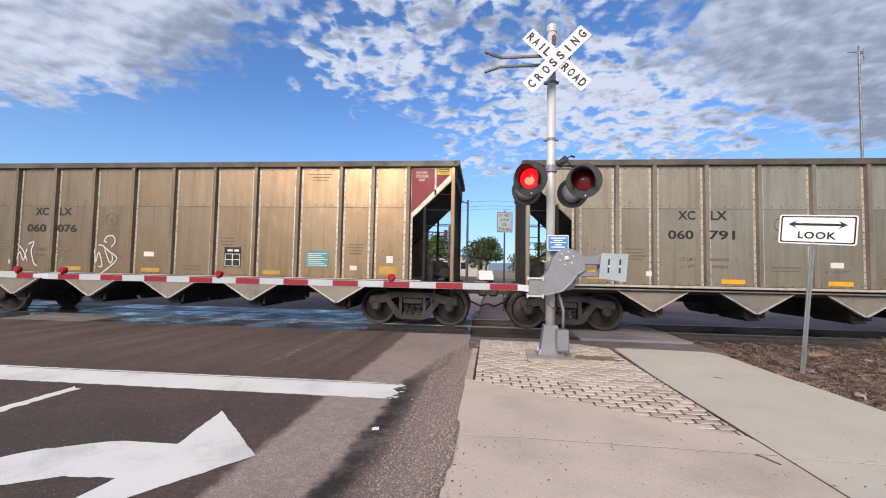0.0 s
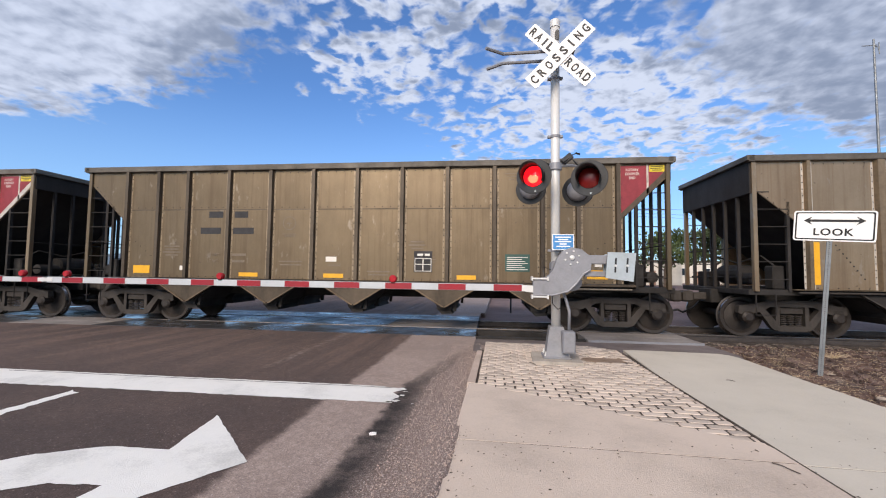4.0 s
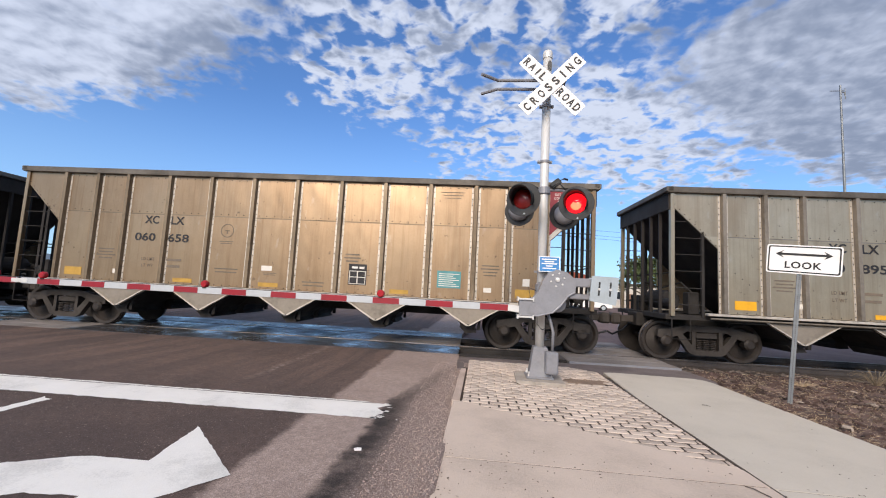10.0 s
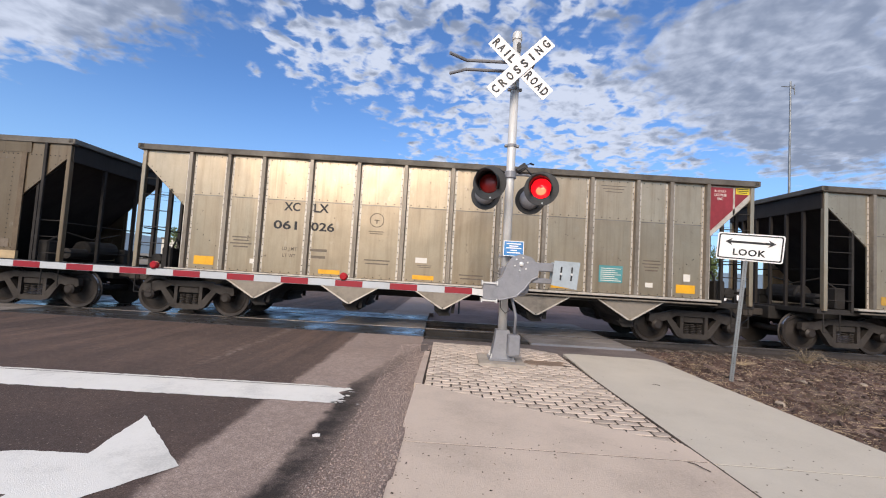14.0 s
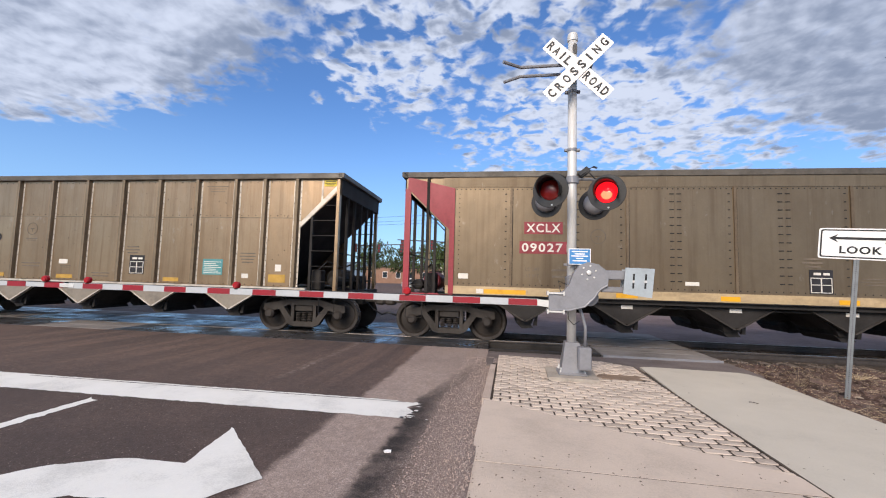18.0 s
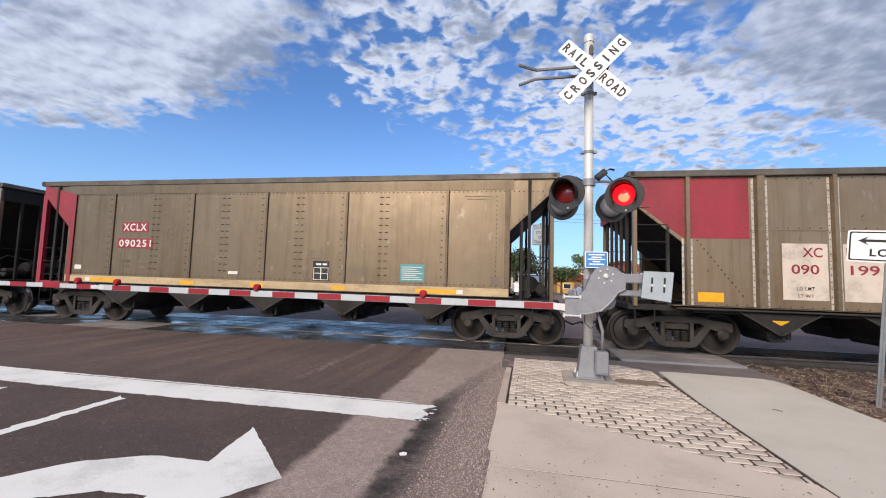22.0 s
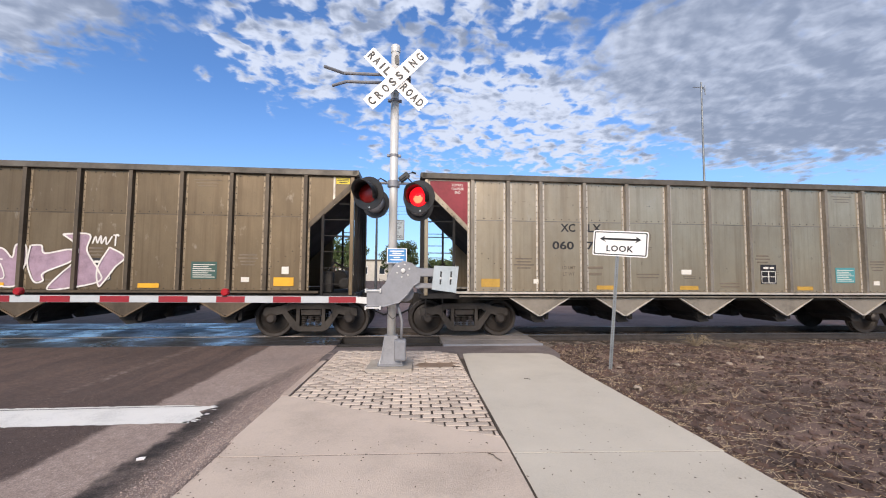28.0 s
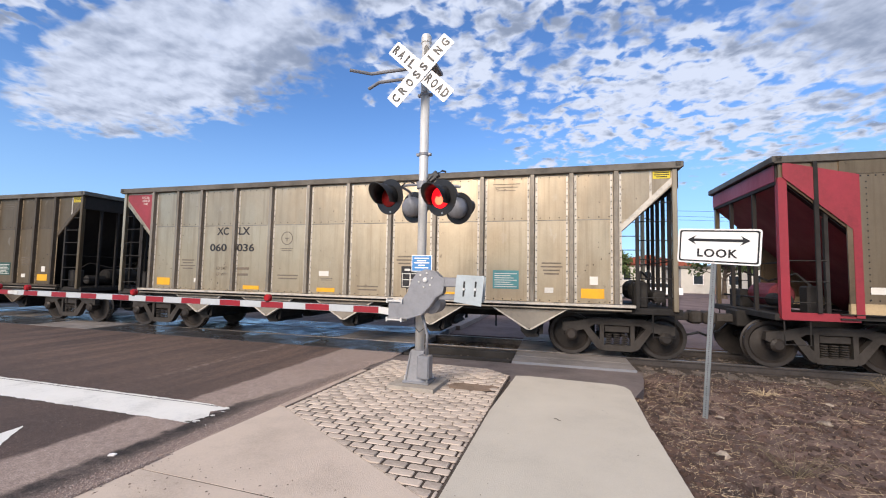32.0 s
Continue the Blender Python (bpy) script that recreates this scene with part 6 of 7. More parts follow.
        part("coupler", Mesh().box(min(a * 7.3, a * 7.95), max(a * 7.3, a * 7.95), -0.09, 0.09, 0.78, 0.96, 0, 0.02).box(min(a * 7.82, a * 8.08), max(a * 7.82, a * 8.08), -0.2, 0.2, 0.72, 1.0, 0, 0.05), "truck", car, "rusty knuckle coupler")
        part("air_hose", Mesh().tube([(a * 7.3, 0.35, 0.85), (a * 7.6, 0.36, 0.55), (a * 7.9, 0.3, 0.42), (a * 8.08, 0.15, 0.5)], 0.028, 8), "black", car, "black looped air hose", smooth=True)
        m = Mesh().lathe([(0.2, -0.5), (0.24, -0.45), (0.24, 0.45), (0.2, 0.5)], (a * 6.75, 0.0, 1.42), "y", 16)
        if kind != "B":
            part("air_tank", m, "underframe", car, "air reservoir on the end platform")
    wheel_truck(car, -6.2)
    wheel_truck(car, 6.2)
    return car


def decal(name, car, x0, x1, z0, z1, mat, y, label=""):
    return part(name, Mesh().box(x0, x1, -y - 0.003, -y, z0, z1), mat, car, label)


def bars(car, x, z, widths, mat, y, h=0.02, step=0.05):
    m = Mesh()
    for i, w in enumerate(widths):
        m.box(x - w / 2, x + w / 2, -y - 0.003, -y, z - i * step - h, z - i * step)
    part("stencilling", m, mat, car, "lines of small stencilled writing", stuff=True)


def words(car, lines, x, z, h, mat, y, step, squeeze=0.86):
    """Small lines of writing sprayed through a stencil, joined, each centred on x."""
    m = Mesh()
    for i, line in enumerate(lines):
        co, fs = glyphs(line, 0.012, 1.1)
        lo, hi = co[:, :2].min(0), co[:, :2].max(0)
        k = h / 0.72
        m.add([(x + (px - (lo[0] + hi[0]) / 2) * k * squeeze, -y - 0.003, z - i * step + py * k) for px, py, _ in co], fs)
    part("stencilling", m, mat, car, "small stencilled writing", stuff=True)


def ring(car, x, z, r, mat, y):
    n = 24
    vs = [((x + q * math.cos(2 * math.pi * j / n)), -y - 0.003, z + q * math.sin(2 * math.pi * j / n)) for q in (r, r - 0.018) for j in range(n)]
    m = Mesh().add(vs, [(j, (j + 1) % n, (j + 1) % n + n, j + n) for j in range(n)])
    m.box(x - 0.06, x + 0.06, -y - 0.003, -y, z - 0.01, z + 0.012)
    m.box(x - 0.012, x + 0.012, -y - 0.003, -y, z - 0.08, z + 0.012)
    part("round_mark", m, mat, car, "faint round emblem")


def strokes(name, car, paths, r, mat, y, label):
    """Sprayed lines: flat ribbons along smooth paths on the side of a car."""
    m = Mesh()
    for pts in paths:
        fine = []
        k = len(pts)
        for i in range(k - 1):
            p0, p1, p2, p3 = (Vector((*pts[max(0, min(k - 1, i + d))], 0)) for d in (-1, 0, 1, 2))
            for j in range(5):
                t = j / 5
                fine.append(0.5 * (2 * p1 + (p2 - p0) * t + (2 * p0 - 5 * p1 + 4 * p2 - p3) * t * t + (3 * p1 - p0 - 3 * p2 + p3) * t ** 3))
        fine.append(Vector((*pts[-1], 0)))
        vs = []
        for i, p in enumerate(fine):
            d = (fine[min(i + 1, len(fine) - 1)] - fine[max(i - 1, 0)])
            d = d.normalized() if d.length else Vector((1, 0, 0))
            nrm = Vector((-d.y, d.x, 0)) * r
            lay = -y - 0.004 - 0.0002 * i - 0.0011 * paths.index(pts)
            vs += [(p.x + nrm.x, lay, p.y + nrm.y), (p.x - nrm.x, lay, p.y - nrm.y)]
        m.add(vs, [(2 * i, 2 * i + 1, 2 * i + 3, 2 * i + 2) for i in range(len(fine) - 1)])
    return part(name, m, mat, car, label)


def dress(car, kind, tone_name, number, red="", yellow_end=False, bright=False):
    """Lettering, placards, reflectors and painted end panels of one car, on the side that is seen."""
    y = {"A": 1.534, "B": 1.574, "C": 1.534}[kind]
    refl = "yellow" if bright else "yellowdull"
    ends = {"L": -1, "R": 1}
    if kind == "A":
        if number:
            for tx, cx, w in (("XC", -3.67, 0.38), ("LX", -2.98, 0.35)):
                letters("letter", tx, 0.205, w, pose(cx, -y - 0.003, 2.75), "decal", car, 0.022)
            for tx, cx in ((number[:3], -3.8), (number[3:], -2.92)):
                letters("digit", tx, 0.205, 0.55, pose(cx, -y - 0.003, 2.31), "decal", car, 0.022)
        else:
            for cx, w, z in ((-3.62, 0.38, 2.77), (-2.94, 0.36, 2.77), (-3.75, 0.55, 2.36), (-2.87, 0.55, 2.36)):
                decal("number_bar", car, cx - w / 2, cx + w / 2, z - 0.08, z + 0.08, "decal", y)
        words(car, ("LD LMT", "LT WT"), -3.66, 1.72, 0.08, "stencil", y, 0.16)
        bars(car, -2.98, 1.79, (0.4, 0.34), "stencil", y, 0.06, 0.16)
        ring(car, -1.66, 2.55, 0.17, "stencil", y)
        bars(car, -1.66, 2.29, (0.36, 0.3), "stencil", y, 0.018, 0.05)
        bars(car, -4.8, 1.98, (0.42, 0.36, 0.5, 0.34), "stencil", y, 0.03, 0.075)
        bars(car, -1.6, 1.62, (0.6, 0.55), "stencil", y, 0.03, 0.08)
        bars(car, 1.75, 1.75, (0.5, 0.5, 0.5), "stencil", y, 0.015, 0.06)
        bars(car, 0.62, 1.4, (0.55, 0.5), "stencil", y, 0.03, 0.08)
        bars(car, 3.9, 3.72, (0.6, 0.5, 0.4), "stencil", y, 0.014, 0.07)
        bars(car, 4.86, 2.0, (0.4, 0.44, 0.34, 0.3), "stencil", y, 0.03, 0.075)
        decal("placard", car, -4.56, -4.4, 1.36, 1.47, "pale", y)
        decal("placard", car, -0.7, -0.43, 1.61, 1.73, "pale", y, "white card")
        bars(car, -0.48, 1.56, (0.34, 0.3), "stencil", y, 0.015, 0.04)
        stencil_box(car, 1.7, 1.6, y)
        p = decal("teal_placard", car, 3.62, 4.18, 1.42, 1.82, "darkteal" if tone_name == "alu_dark" else "teal", y, "blue-green placard with white lines of writing")
        for i in range(7):
            part("text_bar", Mesh().box(3.66, 4.14 - 0.07 * (i % 3), -y - 0.006, -y - 0.003, 1.46 + 0.047 * i, 1.475 + 0.047 * i), "pale", p)
        decal("placard", car, 4.72, 4.9, 1.36, 1.47, "pale", y)
        decal("placard", car, 5.62, 5.78, 1.55, 1.72, "pale", y)
        for x0, x1, z in ((-5.86, -5.4, 1.27), (-2.95, -2.45, 1.22), (-0.75, -0.25, 1.22), (2.5, 2.95, 1.22), (5.45, 5.9, 1.27)):
            decal("reflector", car, x0, x1, z, z + (0.2 if abs(x0) > 5 else 0.1), refl, y + (0.014 if number == "060122" else 0), "yellow reflector strip")
        for e, a in ends.items():
            if e in red:
                m = Mesh().prism([(a * 7.12, 3.84), (a * 7.12, 3.68), (a * 6.2, 2.76), (a * 6.2, 3.84)], -y - 0.003, -y, "y")
                part("red_end_panel", m, "carred", car, "faded red painted end panel")
                words(car, ("ROTARY", "COUPLER", "END"), a * 6.45, 3.72, 0.06, "pale", y + 0.003, 0.09, 0.8)
        if yellow_end:
            yy = y + (0.003 if "R" in red else 0)
            decal("yellow_patch", car, 6.82, 7.14, 3.7, 3.85, "lemon", yy, "yellow patch with writing")
            bars(car, 6.98, 3.83, (0.26, 0.28, 0.2), "decal", yy + 0.003, 0.018, 0.042)
            decal("lap", car, 6.755, 6.8, 3.2, 3.87, "rivet_light", yy)
            m = Mesh().prism([(6.2, 2.62), (6.2, 2.76), (7.16, 3.72), (7.16, 3.58)], -y - 0.006, -y - 0.0005, "y")
            part("panel_trim", m, "rivet_light" if tone_name != "alu_dark" else "rib_dark", car)
    elif kind == "B":
        for cx, w, z, tx in ((-4.02, 0.86, 2.7, "XCLX"), (-3.98, 1.14, 2.25, number)):
            decal("number_panel", car, cx - w / 2, cx + w / 2, z - 0.14, z + 0.14, "maroon", y, "maroon number panel")
            letters("digit" if tx[0] == "0" else "letter", tx, 0.2, w - 0.1, pose(cx, -y - 0.006, z), "pale", car, 0.02, 1.2)
        words(car, ("LD LMT", "LT WT"), -4.25, 1.72, 0.075, "stencil", y, 0.15)
        bars(car, -3.65, 1.77, (0.36, 0.33), "stencil", y, 0.05, 0.15)
        ring(car, -2.82, 2.52, 0.17, "stencil", y)
        bars(car, -2.9, 1.75, (0.6, 0.5, 0.55), "stencil", y, 0.02, 0.06)
        stencil_box(car, 1.6, 1.6, y)
        p = decal("teal_placard", car, 3.66, 4.26, 1.43, 1.85, "teal", y, "teal placard with white lines of writing")
        for i in range(7):
            part("text_bar", Mesh().box(3.7, 4.21 - 0.07 * (i % 3), -y - 0.006, -y - 0.003, 1.475 + 0.049 * i, 1.49 + 0.049 * i), "pale", p)
        bars(car, 2.6, 1.72, (0.5, 0.56, 0.4), "stencil", y, 0.02, 0.06)
        bars(car, 5.5, 3.5, (0.6, 0.5), "stencil", y, 0.014, 0.07)
        for x0, x1 in ((-5.35, -4.4), (-2.45, -2.0), (-0.33, 0.05), (1.9, 2.27), (4.05, 5.05)):
            decal("reflector", car, x0, x1, 1.17, 1.27, "yellow", y + 0.022, "yellow reflector strip")
        decal("placard", car, 5.05, 5.2, 1.17, 1.27, "pale", y + 0.022)
        decal("placard", car, -5.52, -5.36, 1.17, 1.27, "pale", y + 0.022)
        decal("placard", car, -1.02, -0.74, 1.48, 1.56, "pale", y)
        decal("placard", car, 5.85, 6.05, 1.4, 1.6, "stencil", y)
        decal("placard", car, -5.95, -5.72, 1.5, 1.62, "pale", y)
        for e, a in ends.items():
            m = Mesh().lathe([(0.2, -0.5), (0.24, -0.45), (0.24, 0.45), (0.2, 0.5)], (a * 6.75, 0.0, 1.42), "y", 16)
            part("air_tank", m, "endred" if e in red else "underframe", car, "air reservoir on the end platform")
            if e in red:
                m = Mesh().prism([(a * 7.2, 3.9), (a * 7.2, 3.62), (a * 6.18, 2.64), (a * 6.18, 1.08), (a * 6.06, 1.08), (a * 6.06, 3.62)], -y - 0.034, -y - 0.026, "y")
                part("red_end_panel", m, "carred", car, "faded red painted end framing")
                part("red_end_post", Mesh().prism([(a * 7.27, 1.02), (a * 7.13, 1.02), (a * 7.13, 3.62), (a * 7.27, 3.62)], -y - 0.01, -y + 0.1, "y"), "carred", car, "faded red corner post")
                part("red_end_beam", Mesh().box(min(a * 6.1, a * 7.25), max(a * 6.1, a * 7.25), -y, -y + 0.06, 1.0, 1.14), "carred", car, "faded red end beam")
                m = Mesh().add([(a * 7.26, -1.52, 3.88), (a * 7.26, 1.52, 3.88), (a * 7.26, 1.52, 3.58), (a * 4.62, 1.5, 1.03), (a * 4.62, -1.5, 1.03), (a * 7.26, -1.52, 3.58)], [(0, 1, 2, 5), (5, 2, 3, 4)])
                for v_i, v_p in enumerate(m.v):
                    m.v[v_i] = (v_p[0] + a * 0.03, v_p[1], v_p[2] - 0.012)
                part("red_end_sheet", m, "carred", car, "faded red end sheets")
    else:
        for x0, x1, a, b in ((-4.36, -3.54, "XC", number[:3]), (-3.27, -2.54, "LX", number[3:])):
            decal("number_panel", car, x0, x1, 1.68 if number != "090199" else 1.3, 2.46, "dingy", y, "dingy white number panel")
            letters("letter", a, 0.2, 0.36, pose((x0 + x1) / 2 + (0.14 if a == "XC" else -0.14), -y - 0.006, 2.28), "maroon", car, 0.015)
            letters("digit", b, 0.2, 0.5, pose((x0 + x1) / 2, -y - 0.006, 1.93), "maroon", car, 0.015)
        ring(car, -1.72, 2.1, 0.2, "stencil", y)
        bars(car, -1.72, 1.84, (0.34,), "stencil", y, 0.018, 0.05)
        words(car, ("LD LMT", "LT WT"), -3.95, 1.5, 0.075, "stencil", y, 0.15)
        stencil_box(car, 2.88, 1.42, y)
        if number == "090114":
            decal("plate", car, 0.42, 0.82, 1.33, 1.5, "pole", y, "small dark plate with faint lines")
            for x in (-6.0, -2.54, 0.23, 5.95):
                decal("reflector", car, x - 0.06, x + 0.06, 1.22, 2.13 if abs(x) > 5 else 1.66, "yellow", y, "upright yellow reflector strip")
        else:
            for x0, x1 in ((-5.96, -5.46), (-1.87, -1.4), (-0.8, -0.32), (0.37, 0.85), (1.48, 1.93), (5.75, 6.06)):
                decal("reflector", car, x0, x1, 1.2, 1.4 if abs(x0) > 5 else 1.33, "yellow", y + 0.006, "yellow reflector strip")
        if number != "090006":
            p = decal("teal_placard", car, 5.0, 5.58, 1.92, 2.44, "teal" if red != "R" else "blue", y, "pale blue placard with lines of writing")
            for i in range(8):
                part("text_bar", Mesh().box(5.04, 5.53 - 0.06 * (i % 3), -y - 0.006, -y - 0.003, 1.97 + 0.055 * i, 1.99 + 0.055 * i), "pale", p)
        decal("placard", car, 4.13, 4.33, 1.3, 1.42, "pale", y)
        for e, a in ends.items():
            if e in red:
                m = Mesh().prism([(a * 7.16, 3.86), (a * 7.16, 3.32), (a * 6.22, 2.55), (a * 4.95, 2.55), (a * 4.95, 3.86)], -y - 0.003, -y, "y")
                part("red_end_panel", m, "carred", car, "red painted end panel")
                m = Mesh().box(min(a * 7.283, a * 7.29), max(a * 7.283, a * 7.29), -1.52, 1.52, 3.2, 3.895)
                part("red_end_sheet", m, "endred", car, "faded red end sheet, darkened for grime and shade")
                for yy in (-1.5, -1.0, -0.5, 0.0, 0.5, 1.0, 1.5):
                    part("end_stiffener", Mesh().box(min(a * 7.29, a * 7.33), max(a * 7.29, a * 7.33), yy - 0.03, yy + 0.03, 3.2, 3.895), "endred", car)


def stencil_box(car, x, z, y):
    b = decal("stencil_panel", car, x - 0.22, x + 0.22, z - 0.22, z + 0.28, "decal", y, "black stencil panel with white frame")
    m = Mesh()
    for x0, x1, z0, z1 in ((-0.2, 0.2, -0.2, -0.185), (-0.2, 0.2, 0.1, 0.115), (-0.2, -0.185, -0.2, 0.11), (0.185, 0.2, -0.2, 0.11), (-0.012, 0.012, -0.2, 0.11), (-0.2, 0.2, -0.04, -0.025), (-0.14, 0.0, 0.17, 0.22), (0.04, 0.16, 0.17, 0.22)):
        m.box(x + x0, x + x1, -y - 0.006, -y - 0.003, z + z0, z + z1)
    part("panel_lines", m, "pale", b, stuff=True)
    bars(car, x - 0.15, z + 0.52, (0.34, 0.4, 0.3), "stencil", y, 0.035, 0.08)


# order of the train, first past the crossing first: type, tone, number, red ends, yellow end, bright reflectors
CARS = [
    ("A", "alu_silver", "", "R", True, False),
    ("A", "alu_silver", "060791", "R", True, True),
    ("A", "alu_tan", "060076", "R", True, False),
    ("B", "alu_drab", "090250", "R", False, True),
    ("C", "alu_tan", "090114", "R", False, True),
    ("A", "alu_dark", "", "R", True, True),
    ("A", "alu_tan", "060017", "R", True, False),
    ("A", "alu_silver", "060733", "R", True, False),
    ("A", "alu_dark", "060056", "R", True, False),
    ("A", "alu_silver", "060895", "R", True, True),
    ("A", "alu_tan", "060658", "R", True, False),
    ("A", "alu_silver", "060918", "R", True, False),
    ("A", "alu_silver", "060924", "R", True, False),
    ("A", "alu_silver", "061026", "R", True, True),
    ("B", "alu_drab", "090254", "L", False, True),
    ("A", "alu_silver", "060922", "L", True, True),
    ("B", "alu_drab", "090271", "L", False, True),
    ("A", "alu_tan", "060110", "L", True, False),
    ("A", "alu_silver", "060595", "L", True, True),
    ("C", "alu_tan", "090199", "L", False, True),
    ("B", "alu_drab", "090251", "L", False, True),
    ("A", "alu_silver", "060759", "L", True, False),
    ("A", "alu_dark", "060951", "L", True, True),
    ("A", "alu_silver", "060978", "L", True, True),
    ("A", "alu_silver", "060798", "L", True, False),
    ("A", "alu_dark", "060122", "L", True, True),
    ("C", "alu_drab", "090006", "L", False, True),
    ("B", "alu_drab", "090245", "L", False, True),
    ("A", "alu_silver", "060036", "L", True, True),
    ("A", "alu_dark", "", "L", True, True),
    ("A", "alu_silver", "", "L", True, False),
]
TRAIN = []
models = {}
for kind, tn, *_ in CARS:
    if (kind, tn) not in models:
        models[kind, tn] = hopper_car(kind, tn)
for kind, tn, *_ in reversed(CARS):
    key = (kind, tn)
    last = not any((k2, t2) == key for k2, t2, *_ in CARS[:len(CARS) - len(TRAIN) - 1])
    TRAIN.append(models[key] if last else copy_thing(models[key], pose(0, 0, RAIL)))
TRAIN.reverse()
for car, (kind, tn, number, red, yel, bright) in zip(TRAIN, CARS):
    dress(car, kind, tn, number, red, yel, bright)

# sprayed tags on some of the cars
SCRAWL = {
    "hook": [[(0, 0), (0.1, 0.5), (0.22, 0.1), (0.34, 0.52), (0.42, 0.05)], [(0.5, 0.4), (0.72, 0.5), (0.62, 0.25), (0.8, 0.1), (0.55, 0.0)], [(0.1, -0.1), (0.6, -0.02), (0.95, 0.1)]],
    "loop": [[(0, 0.3), (0.16, 0.5), (0.3, 0.28), (0.12, 0.0), (0.0, 0.2), (0.3, 0.36), (0.48, 0.5)], [(0.52, 0.5), (0.5, 0.05), (0.75, 0.02)], [(0.95, 0.42), (0.78, 0.25), (0.95, 0.05), (1.1, 0.28), (0.95, 0.44)]],
    "zig": [[(0, 0.1), (0.12, 0.42), (0.2, 0.12), (0.34, 0.46), (0.38, 0.1), (0.55, 0.4), (0.6, 0.06), (0.82, 0.44)], [(0.86, 0.5), (1.1, 0.46), (0.98, 0.5), (0.96, 0.0)]],
    "low": [[(0, 0.1), (0.25, 0.3), (0.3, 0.05), (0.55, 0.28), (0.62, 0.04), (0.9, 0.26), (0.98, 0.02), (1.3, 0.24), (1.4, 0.06), (1.8, 0.2)], [(0.1, 0.0), (0.8, -0.04), (1.9, 0.02)], [(0.4, 0.3), (0.5, 0.1)], [(1.1, 0.3), (1.16, 0.05)]],
}


def tag(car, x, z, k, mat, r=0.016, y=1.536, label="white sprayed scrawl", shape="hook"):
    strokes("graffiti", car, [[(x + k * a, z + k * b) for a, b in path] for path in SCRAWL[shape]], r, mat, y, label)


c76 = TRAIN[2]
strokes("graffiti", c76, [[(-6.07, 2.0), (-6.19, 2.02), (-6.21, 1.94), (-6.1, 1.88), (-6.05, 1.8), (-6.15, 1.77)], [(-5.88, 1.82), (-5.98, 1.8), (-6.01, 1.7), (-5.94, 1.62)], [(-5.78, 1.77), (-5.8, 1.61)], [(-5.79, 1.77), (-5.66, 1.72), (-5.66, 1.64), (-5.82, 1.61)], [(-6.23, 1.78), (-6.07, 1.54), (-5.92, 1.42)]], 0.014, "scrawl", 1.536, "pale sprayed initials")
strokes("graffiti", c76, [[(-4.9, 2.24), (-4.97, 2.08), (-5.14, 2.22), (-5.3, 2.17), (-5.33, 2.05), (-5.12, 1.96), (-4.92, 1.83), (-4.96, 1.72), (-5.14, 1.74), (-5.34, 1.88)], [(-4.9, 1.58), (-5.12, 1.72), (-5.3, 1.66), (-5.34, 1.5), (-5.2, 1.38), (-5.36, 1.36), (-5.06, 1.3)]], 0.015, "scrawl", 1.536, "pale sprayed loops")
strokes("graffiti", c76, [[(-4.5, 1.81), (-4.34, 1.46), (-4.24, 1.68), (-4.12, 1.45), (-4.03, 1.76)], [(-4.34, 1.89), (-4.15, 1.72), (-4.0, 1.44)], [(-4.0, 1.88), (-3.84, 1.94), (-3.9, 1.7), (-3.8, 1.38), (-3.7, 1.32)]], 0.014, "scrawl", 1.536, "pale sprayed zigzag")
strokes("graffiti", c76, [[(-1.75, 1.96), (-1.82, 1.99), (-1.74, 2.11), (-1.57, 2.11), (-1.52, 1.96), (-1.62, 1.83)], [(-1.98, 1.88), (-1.86, 1.87), (-1.67, 1.72), (-1.44, 1.52), (-1.86, 1.15)], [(-2.14, 1.42), (-2.1, 1.78), (-2.02, 1.44), (-1.96, 1.7), (-1.84, 1.36), (-1.95, 1.33)], [(-1.8, 1.8), (-1.64, 1.44), (-1.56, 1.5), (-1.58, 1.62)]], 0.014, "scrawl", 1.536, "pale sprayed scrawl")
strokes("graffiti", TRAIN[27], [[(-2.12, 1.38), (-2.0, 1.78), (-1.93, 1.4), (-1.8, 1.8), (-1.76, 1.42)], [(-2.14, 1.54), (-1.85, 1.56)], [(-1.62, 1.6), (-1.5, 1.74), (-1.38, 1.6), (-1.5, 1.44), (-1.62, 1.6)], [(-1.22, 1.78), (-1.26, 1.4)], [(-0.8, 1.74), (-1.02, 1.78), (-1.08, 1.55), (-0.98, 1.4), (-0.78, 1.46)], [(-0.62, 1.8), (-0.66, 1.42)], [(-0.66, 1.8), (-0.46, 1.74), (-0.6, 1.58)], [(-1.3, 1.32), (-1.08, 1.26), (-0.9, 1.34)]], 0.014, "scrawl", 1.576, "pale sprayed letters")
for x, k, shape in ((1.72, 0.55, "low"), (2.7, 0.36, "loop"), (3.05, 0.48, "low")):
    tag(TRAIN[27], x, 1.33, k, "scrawl", 0.012, 1.601, shape=shape)
tag(TRAIN[6], 2.45, 1.3, 0.5, "scrawl", 0.012, shape="zig")
tag(TRAIN[22], -1.9, 1.6, 0.45, "scrawl", 0.01, shape="loop")
tag(TRAIN[9], 2.4, 1.35, 0.5, "decal", 0.009, shape="hook")
